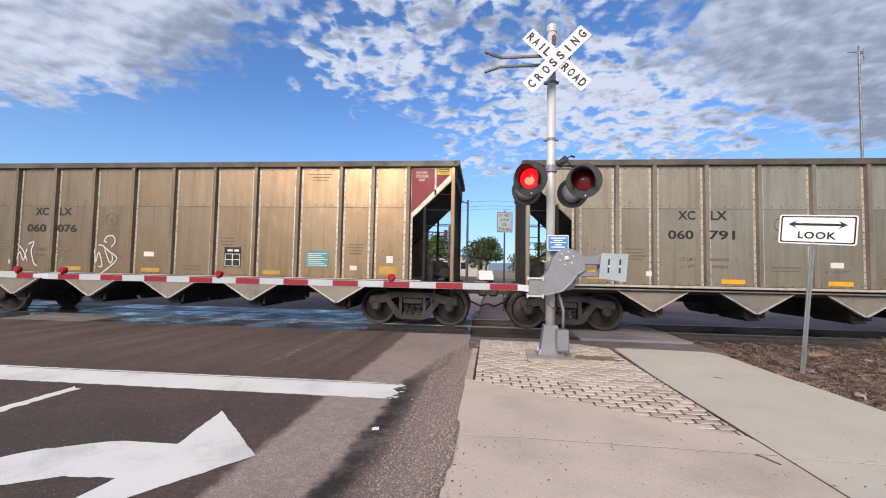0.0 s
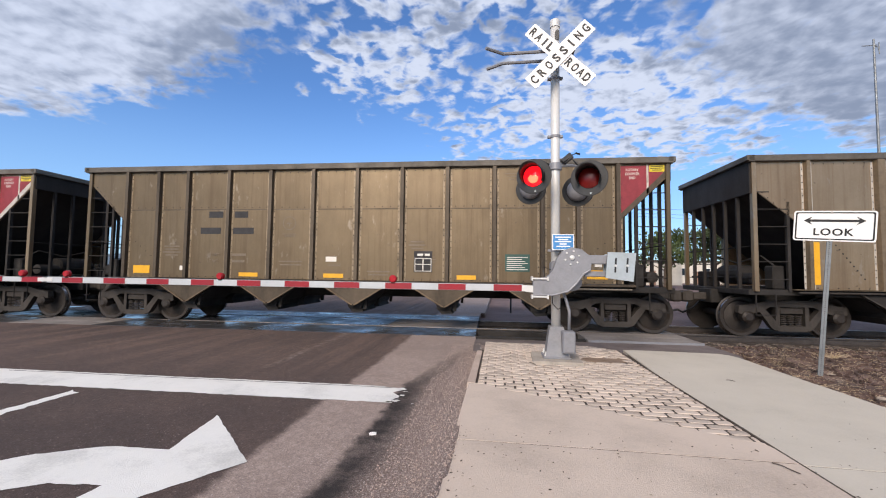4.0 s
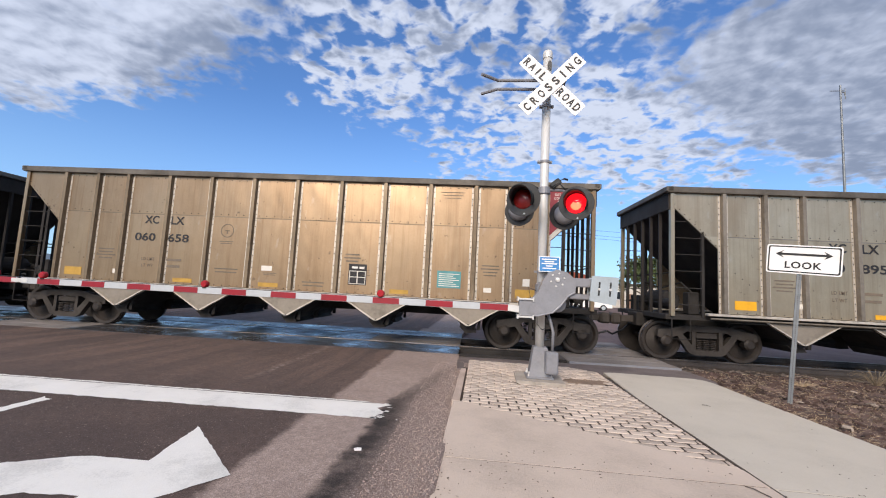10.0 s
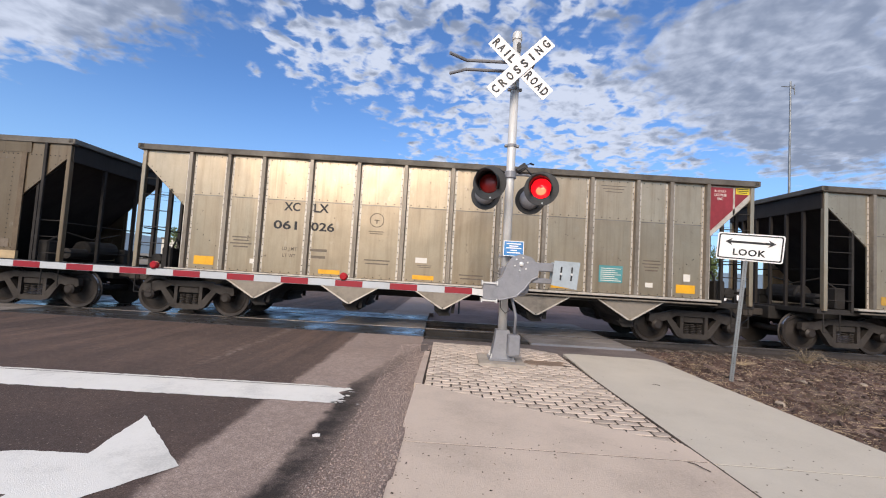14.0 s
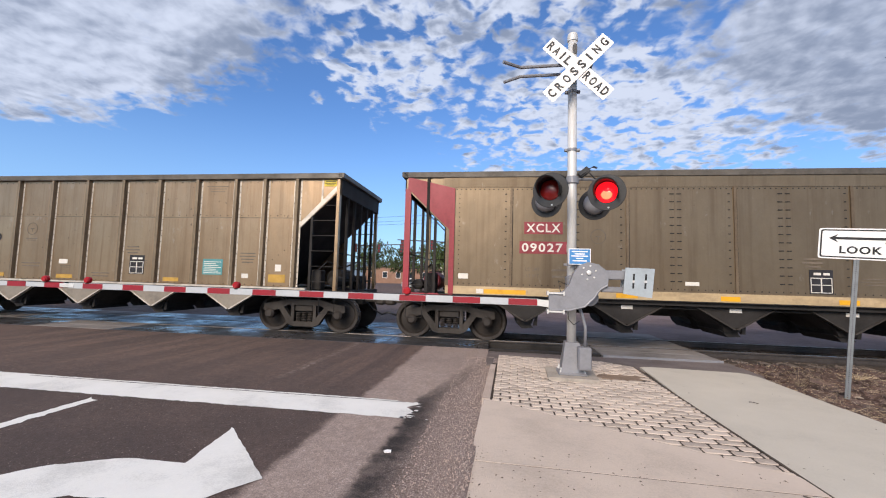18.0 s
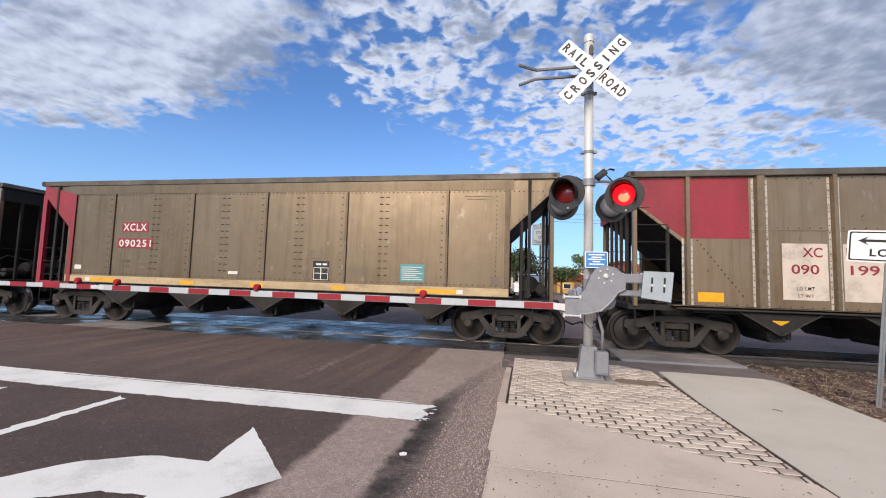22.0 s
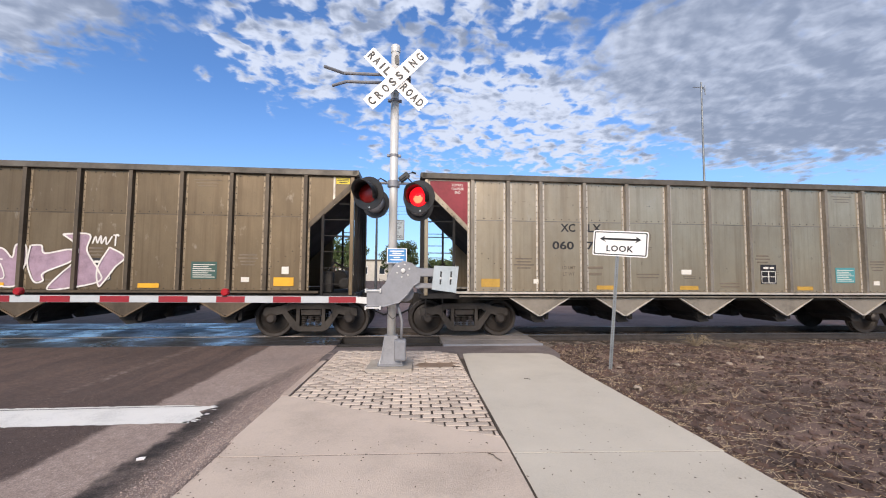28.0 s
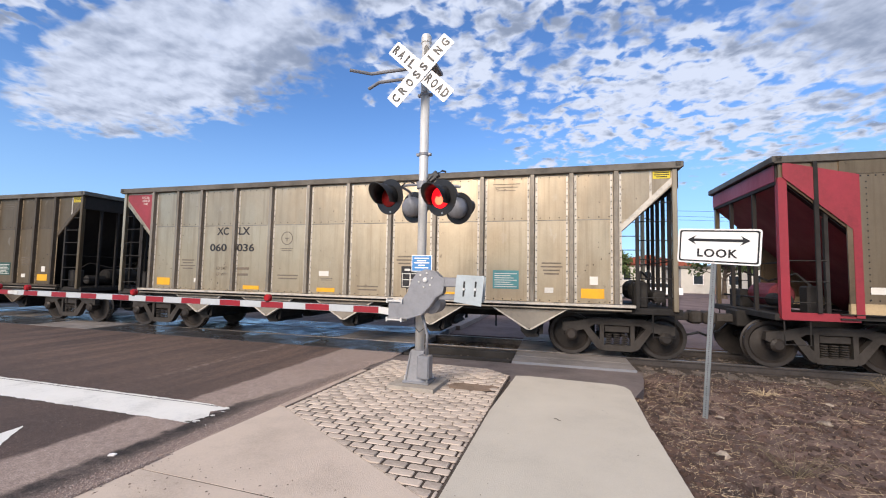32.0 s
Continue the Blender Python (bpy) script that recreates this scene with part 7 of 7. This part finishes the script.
# whitewashed lower side of one heavy-posted car
ww = TRAIN[19]
rng = random.Random(31)
for x0, x1 in ((-2.08, -1.24), (-1.02, -0.1), (0.12, 1.0), (1.26, 2.16), (2.4, 3.28), (3.52, 4.64)):
    top = [(x0 + (x1 - x0) * i / 10, 2.12 + 0.38 * noise.noise(Vector((x0 + i * 0.3, 0, 7))) + rng.uniform(0, 0.12)) for i in range(11)]
    m = Mesh().prism([(x0, 1.2), (x1, 1.2)] + top[::-1], -1.539, -1.535, "y")
    part("whitewash", m, "scrawl", ww, "white roller paint over the lower side")
strokes("graffiti", ww, [[(1.52, 1.35), (1.4, 1.55), (1.52, 1.78), (1.64, 1.55), (1.52, 1.35)], [(1.3, 1.44), (1.5, 1.52), (1.76, 1.42), (1.56, 1.32), (1.3, 1.44)], [(1.34, 1.68), (1.52, 1.56), (1.74, 1.7)]], 0.016, "decal", 1.541, "black sprayed flower shape")
tag(ww, 3.62, 1.36, 0.62, "decal", 0.012, 1.541, "black sprayed scrawl", "loop")
# large mauve piece on a dark car
gp = TRAIN[25]
fills = [[(-0.79, 1.91), (-0.59, 2.08), (-0.31, 2.06), (-0.12, 1.87), (-0.06, 2.14), (0.14, 2.14), (0.16, 1.74), (0.03, 1.48), (-0.04, 1.24), (-0.53, 1.29), (-0.7, 1.48)], [(0.24, 2.14), (0.46, 2.14), (0.54, 1.97), (1.08, 2.06), (1.12, 1.82), (0.54, 1.54), (0.54, 1.37), (0.35, 1.35), (0.2, 1.74)], [(0.89, 2.4), (1.44, 2.4), (1.4, 2.04), (1.66, 1.61), (1.68, 1.35), (0.89, 1.18), (0.63, 1.2), (0.89, 1.52), (1.14, 1.78), (1.21, 2.12)], [(1.87, 2.12), (2.2, 1.91), (2.0, 1.67), (1.79, 1.35), (1.68, 1.26), (1.64, 1.65)]]
for k, f in enumerate(fills):
    part("graffiti_fill", Mesh().prism(f, -1.539 - 0.0012 * k, -1.535, "y"), "mauve", gp, "mauve sprayed letter shape")
    strokes("graffiti", gp, [f + [f[0]]], 0.018, "scrawl", 1.541 + 0.0012 * k, "pale sprayed outline")
strokes("graffiti", gp, [[(-0.47, 1.7), (-0.36, 1.75), (-0.25, 1.46), (-0.36, 1.42), (-0.47, 1.7)], [(-0.55, 1.84), (-0.3, 1.83)]], 0.013, "scrawl", 1.546, "pale sprayed inner line")
tag(gp, 1.5, 2.15, 0.5, "scrawl", 0.016, 1.536, shape="zig")
decal("white_patch", TRAIN[26], 0.36, 0.86, 1.36, 1.5, "pale", 1.534, "white painted-out patch")
decal("white_patch", TRAIN[26], 5.06, 5.62, 1.84, 2.36, "pale", 1.534, "white painted-out patch")


# ---- beyond the track ----
def tree(x, y, h, r, seed, lean=0.0):
    """A tapered trunk with limbs and a crown of many small leaves."""
    rng = random.Random(seed)
    t = thing("tree", pose(x, y, -0.3, 0, 0, seed * 37 % 360), "green leafy tree beyond the tracks", "tree", "trees beyond the tracks")
    m = Mesh()
    k = h * 0.02 + 0.05
    m.tube([(0, 0, 0), (0.02 * h * lean, 0.01 * h, h * 0.25), (0.03 * h, 0, h * 0.5), (0.02 * h, 0.02 * h, h * 0.85)], k * 1.4, 8, r1=k * 0.3)
    tips = []
    for i in range(9):
        a, z = i * 2.4 + rng.random(), h * rng.uniform(0.28, 0.7)
        e = (r * 0.75 * math.cos(a), r * 0.75 * math.sin(a), z + h * rng.uniform(0.1, 0.25))
        m.tube([(0.02 * h, 0, z), (e[0] * 0.5, e[1] * 0.5, z + (e[2] - z) * 0.6), e], k * 0.5, 6, r1=k * 0.12)
        tips.append(e)
    part("trunk", m, "bark", t, "tapered brown trunk with limbs")
    c = Mesh()
    clumps = [(Vector(e), r * rng.uniform(0.3, 0.5)) for e in tips] + [(Vector((rng.gauss(0, r * 0.35), rng.gauss(0, r * 0.35), h * rng.uniform(0.5, 0.95))), r * rng.uniform(0.25, 0.45)) for _ in range(12)]
    for q, cr in clumps:
        for _ in range(110):
            d = Vector((rng.gauss(0, 1), rng.gauss(0, 1), rng.gauss(0, 1))).normalized() * cr * rng.random() ** 0.4
            p = q + Vector((d.x, d.y, d.z * 0.75))
            s = rng.uniform(0.1, 0.24) * (0.6 + h / 12)
            e = Euler((rng.uniform(0, 6), rng.uniform(0, 6), rng.uniform(0, 6))).to_matrix()
            c.add([p + e @ Vector(v) for v in ((-s, 0, 0), (0, -s * 0.5, 0), (s, 0, 0.02), (0, s * 0.5, 0))], [(0, 1, 2, 3)])
    part("crown", c, "leaf", t, "uneven crown of small green leaves", stuff=True)
    return t


for i, (x, y, h, r) in enumerate(((-9.5, 62, 7.5, 3.2), (-0.4, 46, 5.4, 2.3), (4.6, 47, 3.6, 1.9), (-16, 58, 6.5, 3.0), (-24, 66, 8.0, 3.6), (-32, 50, 6.5, 3.2), (9.5, 52, 6.0, 2.8), (-42, 60, 8.0, 3.8), (18, 40, 6.5, 3.0), (26, 46, 7.5, 3.4), (-1.5, 75, 8, 3.4), (36, 52, 8, 3.6), (28.5, 40, 6.0, 2.2), (-9.3, 48, 6.2, 3.4))):
    tree(x, y, h, r, i + 1)


def house(x, y, w, d, h, wall, roof, label, pitch=0.0, rot=0):
    b = thing("house", pose(x, y, -0.3, 0, 0, rot), label, "house", "buildings beyond the tracks")
    part("wall", Mesh().box(-w / 2, w / 2, -d / 2, d / 2, 0, h), wall, b)
    if pitch:
        m = Mesh().prism([(-w / 2 - 0.4, h), (w / 2 + 0.4, h), (0, h + pitch)], -d / 2 - 0.4, d / 2 + 0.4, "y")
    else:
        m = Mesh().box(-w / 2 - 0.15, w / 2 + 0.15, -d / 2 - 0.15, d / 2 + 0.15, h, h + 0.35, 0, 0.03)
    part("roof", m, roof, b)
    n = max(2, int(w / 3))
    for i in range(n):
        cx = -w / 2 + (i + 0.5) * w / n
        q = part("window", Mesh().box(cx - 0.6, cx + 0.6, -d / 2 - 0.06, -d / 2 - 0.005, h * 0.35, h * 0.75), "white", b)
        part("pane", Mesh().box(cx - 0.52, cx + 0.52, -d / 2 - 0.07, -d / 2 - 0.06, h * 0.38, h * 0.72), "glass", q)
    part("door", Mesh().box(-w / 2 + w / n - 0.45, -w / 2 + w / n + 0.45, -d / 2 - 0.05, -d / 2 - 0.005, 0, 2.05), "brickwall", b)
    return b


house(8.2, 62, 6, 6, 2.0, "yellowwall", "roofred", "low ochre house with a red pitched roof", 1.2)
house(-6.5, 82, 14, 10, 4.2, "stucco", "chord", "pale flat-roofed commercial building", 0, 0)
house(-24, 96, 20, 12, 4.0, "brickwall", "chord", "brown flat-roofed commercial building")
house(-46, 78, 18, 12, 4.5, "stucco", "chord", "pale flat-roofed building beyond the road")
house(17, 74, 16, 10, 4.0, "stucco", "roofred", "pale low building with a red roof", 1.8)
house(38, 74, 14, 12, 3.6, "stucco", "chord", "pale flat-roofed building beyond the lot")
house(22, 58, 8, 8, 3.2, "stucco", "chord", "small white flat-roofed building")


def parked_car(x, y, rot, paint, label):
    c = thing("parked_car", pose(x, y, -0.3, 0, 0, rot), label, "car", "parked cars")
    prof = [(-2.2, 0.35), (2.2, 0.35), (2.25, 0.7), (2.05, 0.88), (1.25, 0.98), (0.65, 1.45), (-0.9, 1.48), (-1.7, 1.02), (-2.2, 0.95)]
    part("body", Mesh().prism(prof, -0.88, 0.88, "y"), paint, c)
    for s in (-1, 1):
        part("side_window", Mesh().prism([(1.05, 1.0), (0.6, 1.38), (-0.85, 1.4), (-1.45, 1.02)], s * 0.885, s * 0.88, "y"), "glass", c)
        for a in (-1.35, 1.35):
            w = part("wheel", Mesh().lathe([(0.2, s * 0.92), (0.33, s * 0.9), (0.33, s * 0.7), (0.2, s * 0.7)], (a, 0, 0.33), "y", 18), "rubber", c)
            part("rim", Mesh().lathe([(0.03, s * 0.935), (0.2, s * 0.925)], (a, 0, 0.33), "y", 14), "platesteel", w)
    part("windscreen", Mesh().prism([(1.27, 0.99), (0.68, 1.44), (0.66, 1.43), (1.24, 0.98)], -0.75, 0.75, "y"), "glass", c)
    for s in (-0.6, 0.6):
        part("headlight", Mesh().box(2.2, 2.262, s - 0.18, s + 0.18, 0.68, 0.8, 0, 0.01), "white", c)


parked_car(6.2, 34, 10, "carpaint", "silver saloon car parked beyond the tracks")
parked_car(27.0, 35, 170, "white", "white van-like car parked before the trees")
parked_car(11.5, 38, 170, "white", "white car parked beyond the tracks")
parked_car(-0.6, 46, 95, "white", "white car standing on the far road")
parked_car(-13, 52, 0, "carpaint", "silver car parked beyond the tracks")

# sign behind the track
s = thing("track_sign", pose(-0.18, 9.35, -0.3, 0, 0, 4), "white do-not-stop-on-tracks sign on a dark post", "road sign")
part("post", Mesh().box(-0.03, 0.03, 0.0, 0.05, 0, 3.9, 0, 0.004), "pole", s)
pl = part("plate", Mesh().box(-0.31, 0.31, -0.012, -0.004, 3.05, 3.85, 0, 0.003), "platesteel", s, "dull grey-white plate with dark border")
for x0, x1, z0, z1 in ((-0.29, 0.29, 3.07, 3.085), (-0.29, 0.29, 3.815, 3.83), (-0.29, -0.275, 3.085, 3.815), (0.275, 0.29, 3.085, 3.815)):
    part("border", Mesh().box(x0, x1, -0.0145, -0.012, z0, z1), "ink", pl)
for tx, z, w in (("DO NOT", 3.72, 0.46), ("STOP", 3.54, 0.34), ("ON", 3.36, 0.18), ("TRACKS", 3.18, 0.48)):
    letters("letter", tx, 0.11, w, pose(0, -0.0135, z), "ink", pl, 0.01)


def lamp_pole(x, y, h, reach, label, name="street_lamp"):
    p = thing(name, pose(x, y, -0.3), label, "street lamp", "poles beyond the tracks")
    part("pole", Mesh().tube([(0, 0, 0), (0, 0, h)], 0.12, 10, r1=0.07), "pole", p)
    part("arm", Mesh().tube([(0, 0, h - 0.3), (reach * 0.5, 0, h + 0.1), (reach, 0, h + 0.15)], 0.05, 8), "pole", p)
    part("lamp_head", Mesh().box(min(reach, reach * 1.25), max(reach, reach * 1.25), -0.12, 0.12, h + 0.08, h + 0.2, 0, 0.03), "castgrey", p)


lamp_pole(-2.2, 26, 7.2, -1.8, "dark street lamp on a tall pole beyond the tracks")
lamp_pole(-18, 30, 7.5, 2.0, "dark street lamp on a tall pole beyond the tracks")
lamp_pole(12, 40, 8.0, -2.0, "dark street lamp on a tall pole beyond the tracks")


def traffic_signal(x, y, reach):
    p = thing("traffic_signal", pose(x, y, -0.3), "dark traffic signal mast with hanging heads", "traffic light", "poles beyond the tracks")
    part("pole", Mesh().tube([(0, 0, 0), (0, 0, 6.4)], 0.13, 10), "pole", p)
    part("mast_arm", Mesh().tube([(0, 0, 5.6), (reach, 0, 5.9)], 0.08, 8, r1=0.05), "pole", p)
    for k in (0.05, 0.5, 0.92):
        cx, z = reach * k, 5.3
        hd = part("signal_head", Mesh().box(cx - 0.2, cx + 0.2, -0.3, -0.1, z - 0.55, z + 0.6, 0, 0.03), "black", p)
        for j in range(3):
            part("roundel", Mesh().lathe([(0.12, -0.31), (0.12, -0.3)], (cx, 0, z - 0.34 + 0.36 * j), "y", 14), "lens", hd)


traffic_signal(-4.6, 38, -8)
traffic_signal(-20, 44, 7)

# tall radio mast
p = thing("radio_mast", pose(15.1, 12.2, -0.3), "tall slender grey mast with a small antenna", "mast")
part("pole", Mesh().tube([(0, 0, 0), (0, 0, 11.6)], 0.07, 10, r1=0.038), "postgrey", p)
part("crossbar", Mesh().tube([(-0.45, 0, 11.32), (0.14, 0, 11.34)], 0.018, 6), "postgrey", p)
part("antenna", Mesh().tube([(0.02, 0, 11.3), (0.17, 0, 11.25), (0.2, 0, 11.05)], 0.022, 6).tube([(0.2, 0, 10.95), (0.2, 0, 11.45)], 0.018, 6), "postgrey", p)

# overhead wires
for z, y in ((7.2, 31), (6.8, 31.3), (6.4, 30.6)):
    m = Mesh().tube([(-80 + 10 * i, y, z + 0.5 * math.cos(i * 1.57)) for i in range(17)], 0.011, 4)
    solid("overhead_wire", m, "black", "thin black overhead wire beyond the tracks", "wire", group="overhead wires")

# low hills, the blue haze of distance mixed into their base colour
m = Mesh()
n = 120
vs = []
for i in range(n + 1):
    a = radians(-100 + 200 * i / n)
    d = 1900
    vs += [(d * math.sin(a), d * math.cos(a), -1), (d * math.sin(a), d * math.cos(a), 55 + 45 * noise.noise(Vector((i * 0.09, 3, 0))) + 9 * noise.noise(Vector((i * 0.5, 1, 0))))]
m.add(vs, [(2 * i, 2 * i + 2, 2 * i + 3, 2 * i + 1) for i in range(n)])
solid("hills", m, "hill", "distant low hills with blue haze painted into their colour", "hills", "structure")

# far lot beyond the track
m = Mesh().box(-1.3, 60, 6.74, 70, -0.5, -0.3)
solid("far_lot", m, "lotdirt", "open reddish-brown dirt lot beyond the tracks", "ground", "structure")

# sand washed over the sunken pavers beside the mast
m = Mesh().prism(ragged([(0.38, 0.05), (0.7, -0.04), (1.08, 0.12), (1.1, 0.36), (0.8, 0.44), (0.45, 0.36)], 0.03, 5, 0.07), WALK - 0.06, WALK - 0.0105, "z")
part("sand_patch", m, "sand", pave, "brown sand over sunken pavers")
# sand that fills the wide joints of the lower pavers
m = Mesh().add([(-1.06, -1.12, WALK - 0.0115), (-1.06, -1.54, WALK - 0.0115), (SEAM - 0.03, -2.86, WALK - 0.0115), (SEAM - 0.012, -2.86, WALK - 0.0115), (SEAM - 0.012, -1.66, WALK - 0.0115)], [(0, 1, 2, 3, 4)])
part("joint_sand", m, "joint", pave, "brown sand in the wide paver joints")
# ---- pavers of the pavement, last ----
REGION = [(-1.1, 1.5), (COR[0], COR[1]), TIP, (SEAM + 0.005, 1.08), (0.75, 1.46)]
shapes = {}
L_, B_ = 0.222, 0.118
for j in range(-26, 14):
    for i in range(-8, 8):
        x0, y0 = i * L_ + (L_ / 2 if j % 2 else 0), j * B_
        poly = [(x0, y0), (x0 + L_, y0), (x0 + L_, y0 + B_), (x0, y0 + B_)]
        poly = [(x + 0.012 * math.sin(y * 2.1), y + 0.01 * math.sin(x * 2.4)) for x, y in poly]
        for a, b in zip(REGION, REGION[1:] + REGION[:1]):
            poly = clip(poly, a, b) if poly else poly
        if len(poly) < 3:
            continue
        if all(-0.36 < x < 0.34 and -0.34 < y < 0.34 for x, y in poly):
            continue
        area = abs(sum(p[0] * q[1] - q[0] * p[1] for p, q in zip(poly, poly[1:] + poly[:1]))) / 2
        if area < 0.0015:
            continue
        cx, cy = sum(p[0] for p in poly) / len(poly), sum(p[1] for p in poly) / len(poly)
        whole = len(poly) == 4 and area > 0.98 * L_ * B_
        nip, nip_short = (0.014, 0.014) if cy + 0.25 * cx < -1.35 else (0.034, 0.047)
        gap = 0.0105 if cy + 0.25 * cx < -1.35 else 0.0035
        if whole and gap in shapes:
            me = shapes[gap]
        else:
            src = [(-L_ / 2, -B_ / 2), (L_ / 2, -B_ / 2), (L_ / 2, B_ / 2), (-L_ / 2, B_ / 2)] if whole else [(x - cx, y - cy) for x, y in poly]
            n = len(src)
            # corners are nipped off, so that dark gaps show where joints meet
            ring = []
            for k in range(n):
                a, b, c = Vector(src[k - 1]), Vector(src[k]), Vector(src[(k + 1) % n])
                cut = lambda e: min(nip if abs(e.x) > abs(e.y) else nip_short, e.length * 0.42)
                ring += [b + (a - b).normalized() * cut(a - b), b + (c - b).normalized() * cut(c - b)]
            n = len(ring)
            wx, wy = max(abs(p.x) for p in ring), max(abs(p.y) for p in ring)
            inset = lambda p, d: (p.x * (1 - d / wx), p.y * (1 - d / wy))
            mm = Mesh()
            mm.add([(*inset(p, gap), -0.04) for p in ring] + [(*inset(p, gap), -0.006) for p in ring] + [(*inset(p, gap + 0.005), 0.0) for p in ring],
                   [tuple(range(2 * n, 3 * n))] + [(q + r * n, (q + 1) % n + r * n, (q + 1) % n + (r + 1) * n, q + (r + 1) * n) for r in (0, 1) for q in range(n)])
            me = mm.data("paver", ["paver"])
            if whole:
                shapes[gap] = me
        o = part("paver", me, "paver", pave)
        dz = 0.006 * noise.noise(Vector((cx * 1.7, cy * 1.7, 1))) + rng.uniform(-0.002, 0.002)
        if 0.4 < cx < 1.05 and 0.0 < cy < 0.42:
            dz -= 0.013
        o.matrix_basis = pose(cx, cy, WALK - 0.004 + dz, rng.uniform(-0.8, 0.8), rng.uniform(-0.8, 0.8), 0)


# ---- what moves ----
def motions():
    # way of the train along the track, in metres, with the small changes of its speed
    drift = ((0, 0.05), (1, 0.03), (2, 0.13), (3, 0.13), (6, -0.08), (7, -0.08), (8, -0.03), (9, -0.05), (10, -0.16), (11, -0.07), (12, -0.06), (13, -0.2),
             (16, -0.11), (17, -0.08), (18, -0.12), (19, -0.08), (20, -0.03), (21, 0.0), (22, -0.04), (23, 0.06), (24, 0.1), (25, 0.07), (26, 0.08), (28.5, 0.25), (29, 0.32), (30, 0.5), (31, 0.6), (32, 0.76))
    for k, car in enumerate(TRAIN):
        x0 = -0.93 + PITCH / 2 - PITCH * (k - 1)
        walk(car, [(t, pose(x0 + 13.31 * t + d, TRACK, RAIL)) for t, d in drift])
    # the two lamps light in turn: the lit lens comes forward through the dark one
    for i, li in enumerate(LIT):
        rows = []
        t, on = 0.0, FLASH[0] == i
        marks = FLASH[1]
        rows.append((0.0, pose(0, -0.006 if on else 0.02, 0)))
        for b in marks:
            rows.append((b - 0.034, pose(0, -0.006 if on else 0.02, 0)))
            on = not on
            rows.append((b, pose(0, -0.006 if on else 0.02, 0)))
        rows.append((32.0, pose(0, -0.006 if on else 0.02, 0)))
        walk(li, rows)


FLASH = (0, [round(float(v), 3) for v in np.interp(range(65), (0, 11, 12, 13, 14, 15, 41, 63, 66), (0.15, 5.55, 6.06, 6.46, 7.02, 7.45, 20.35, 31.15, 32.62))])
motions()
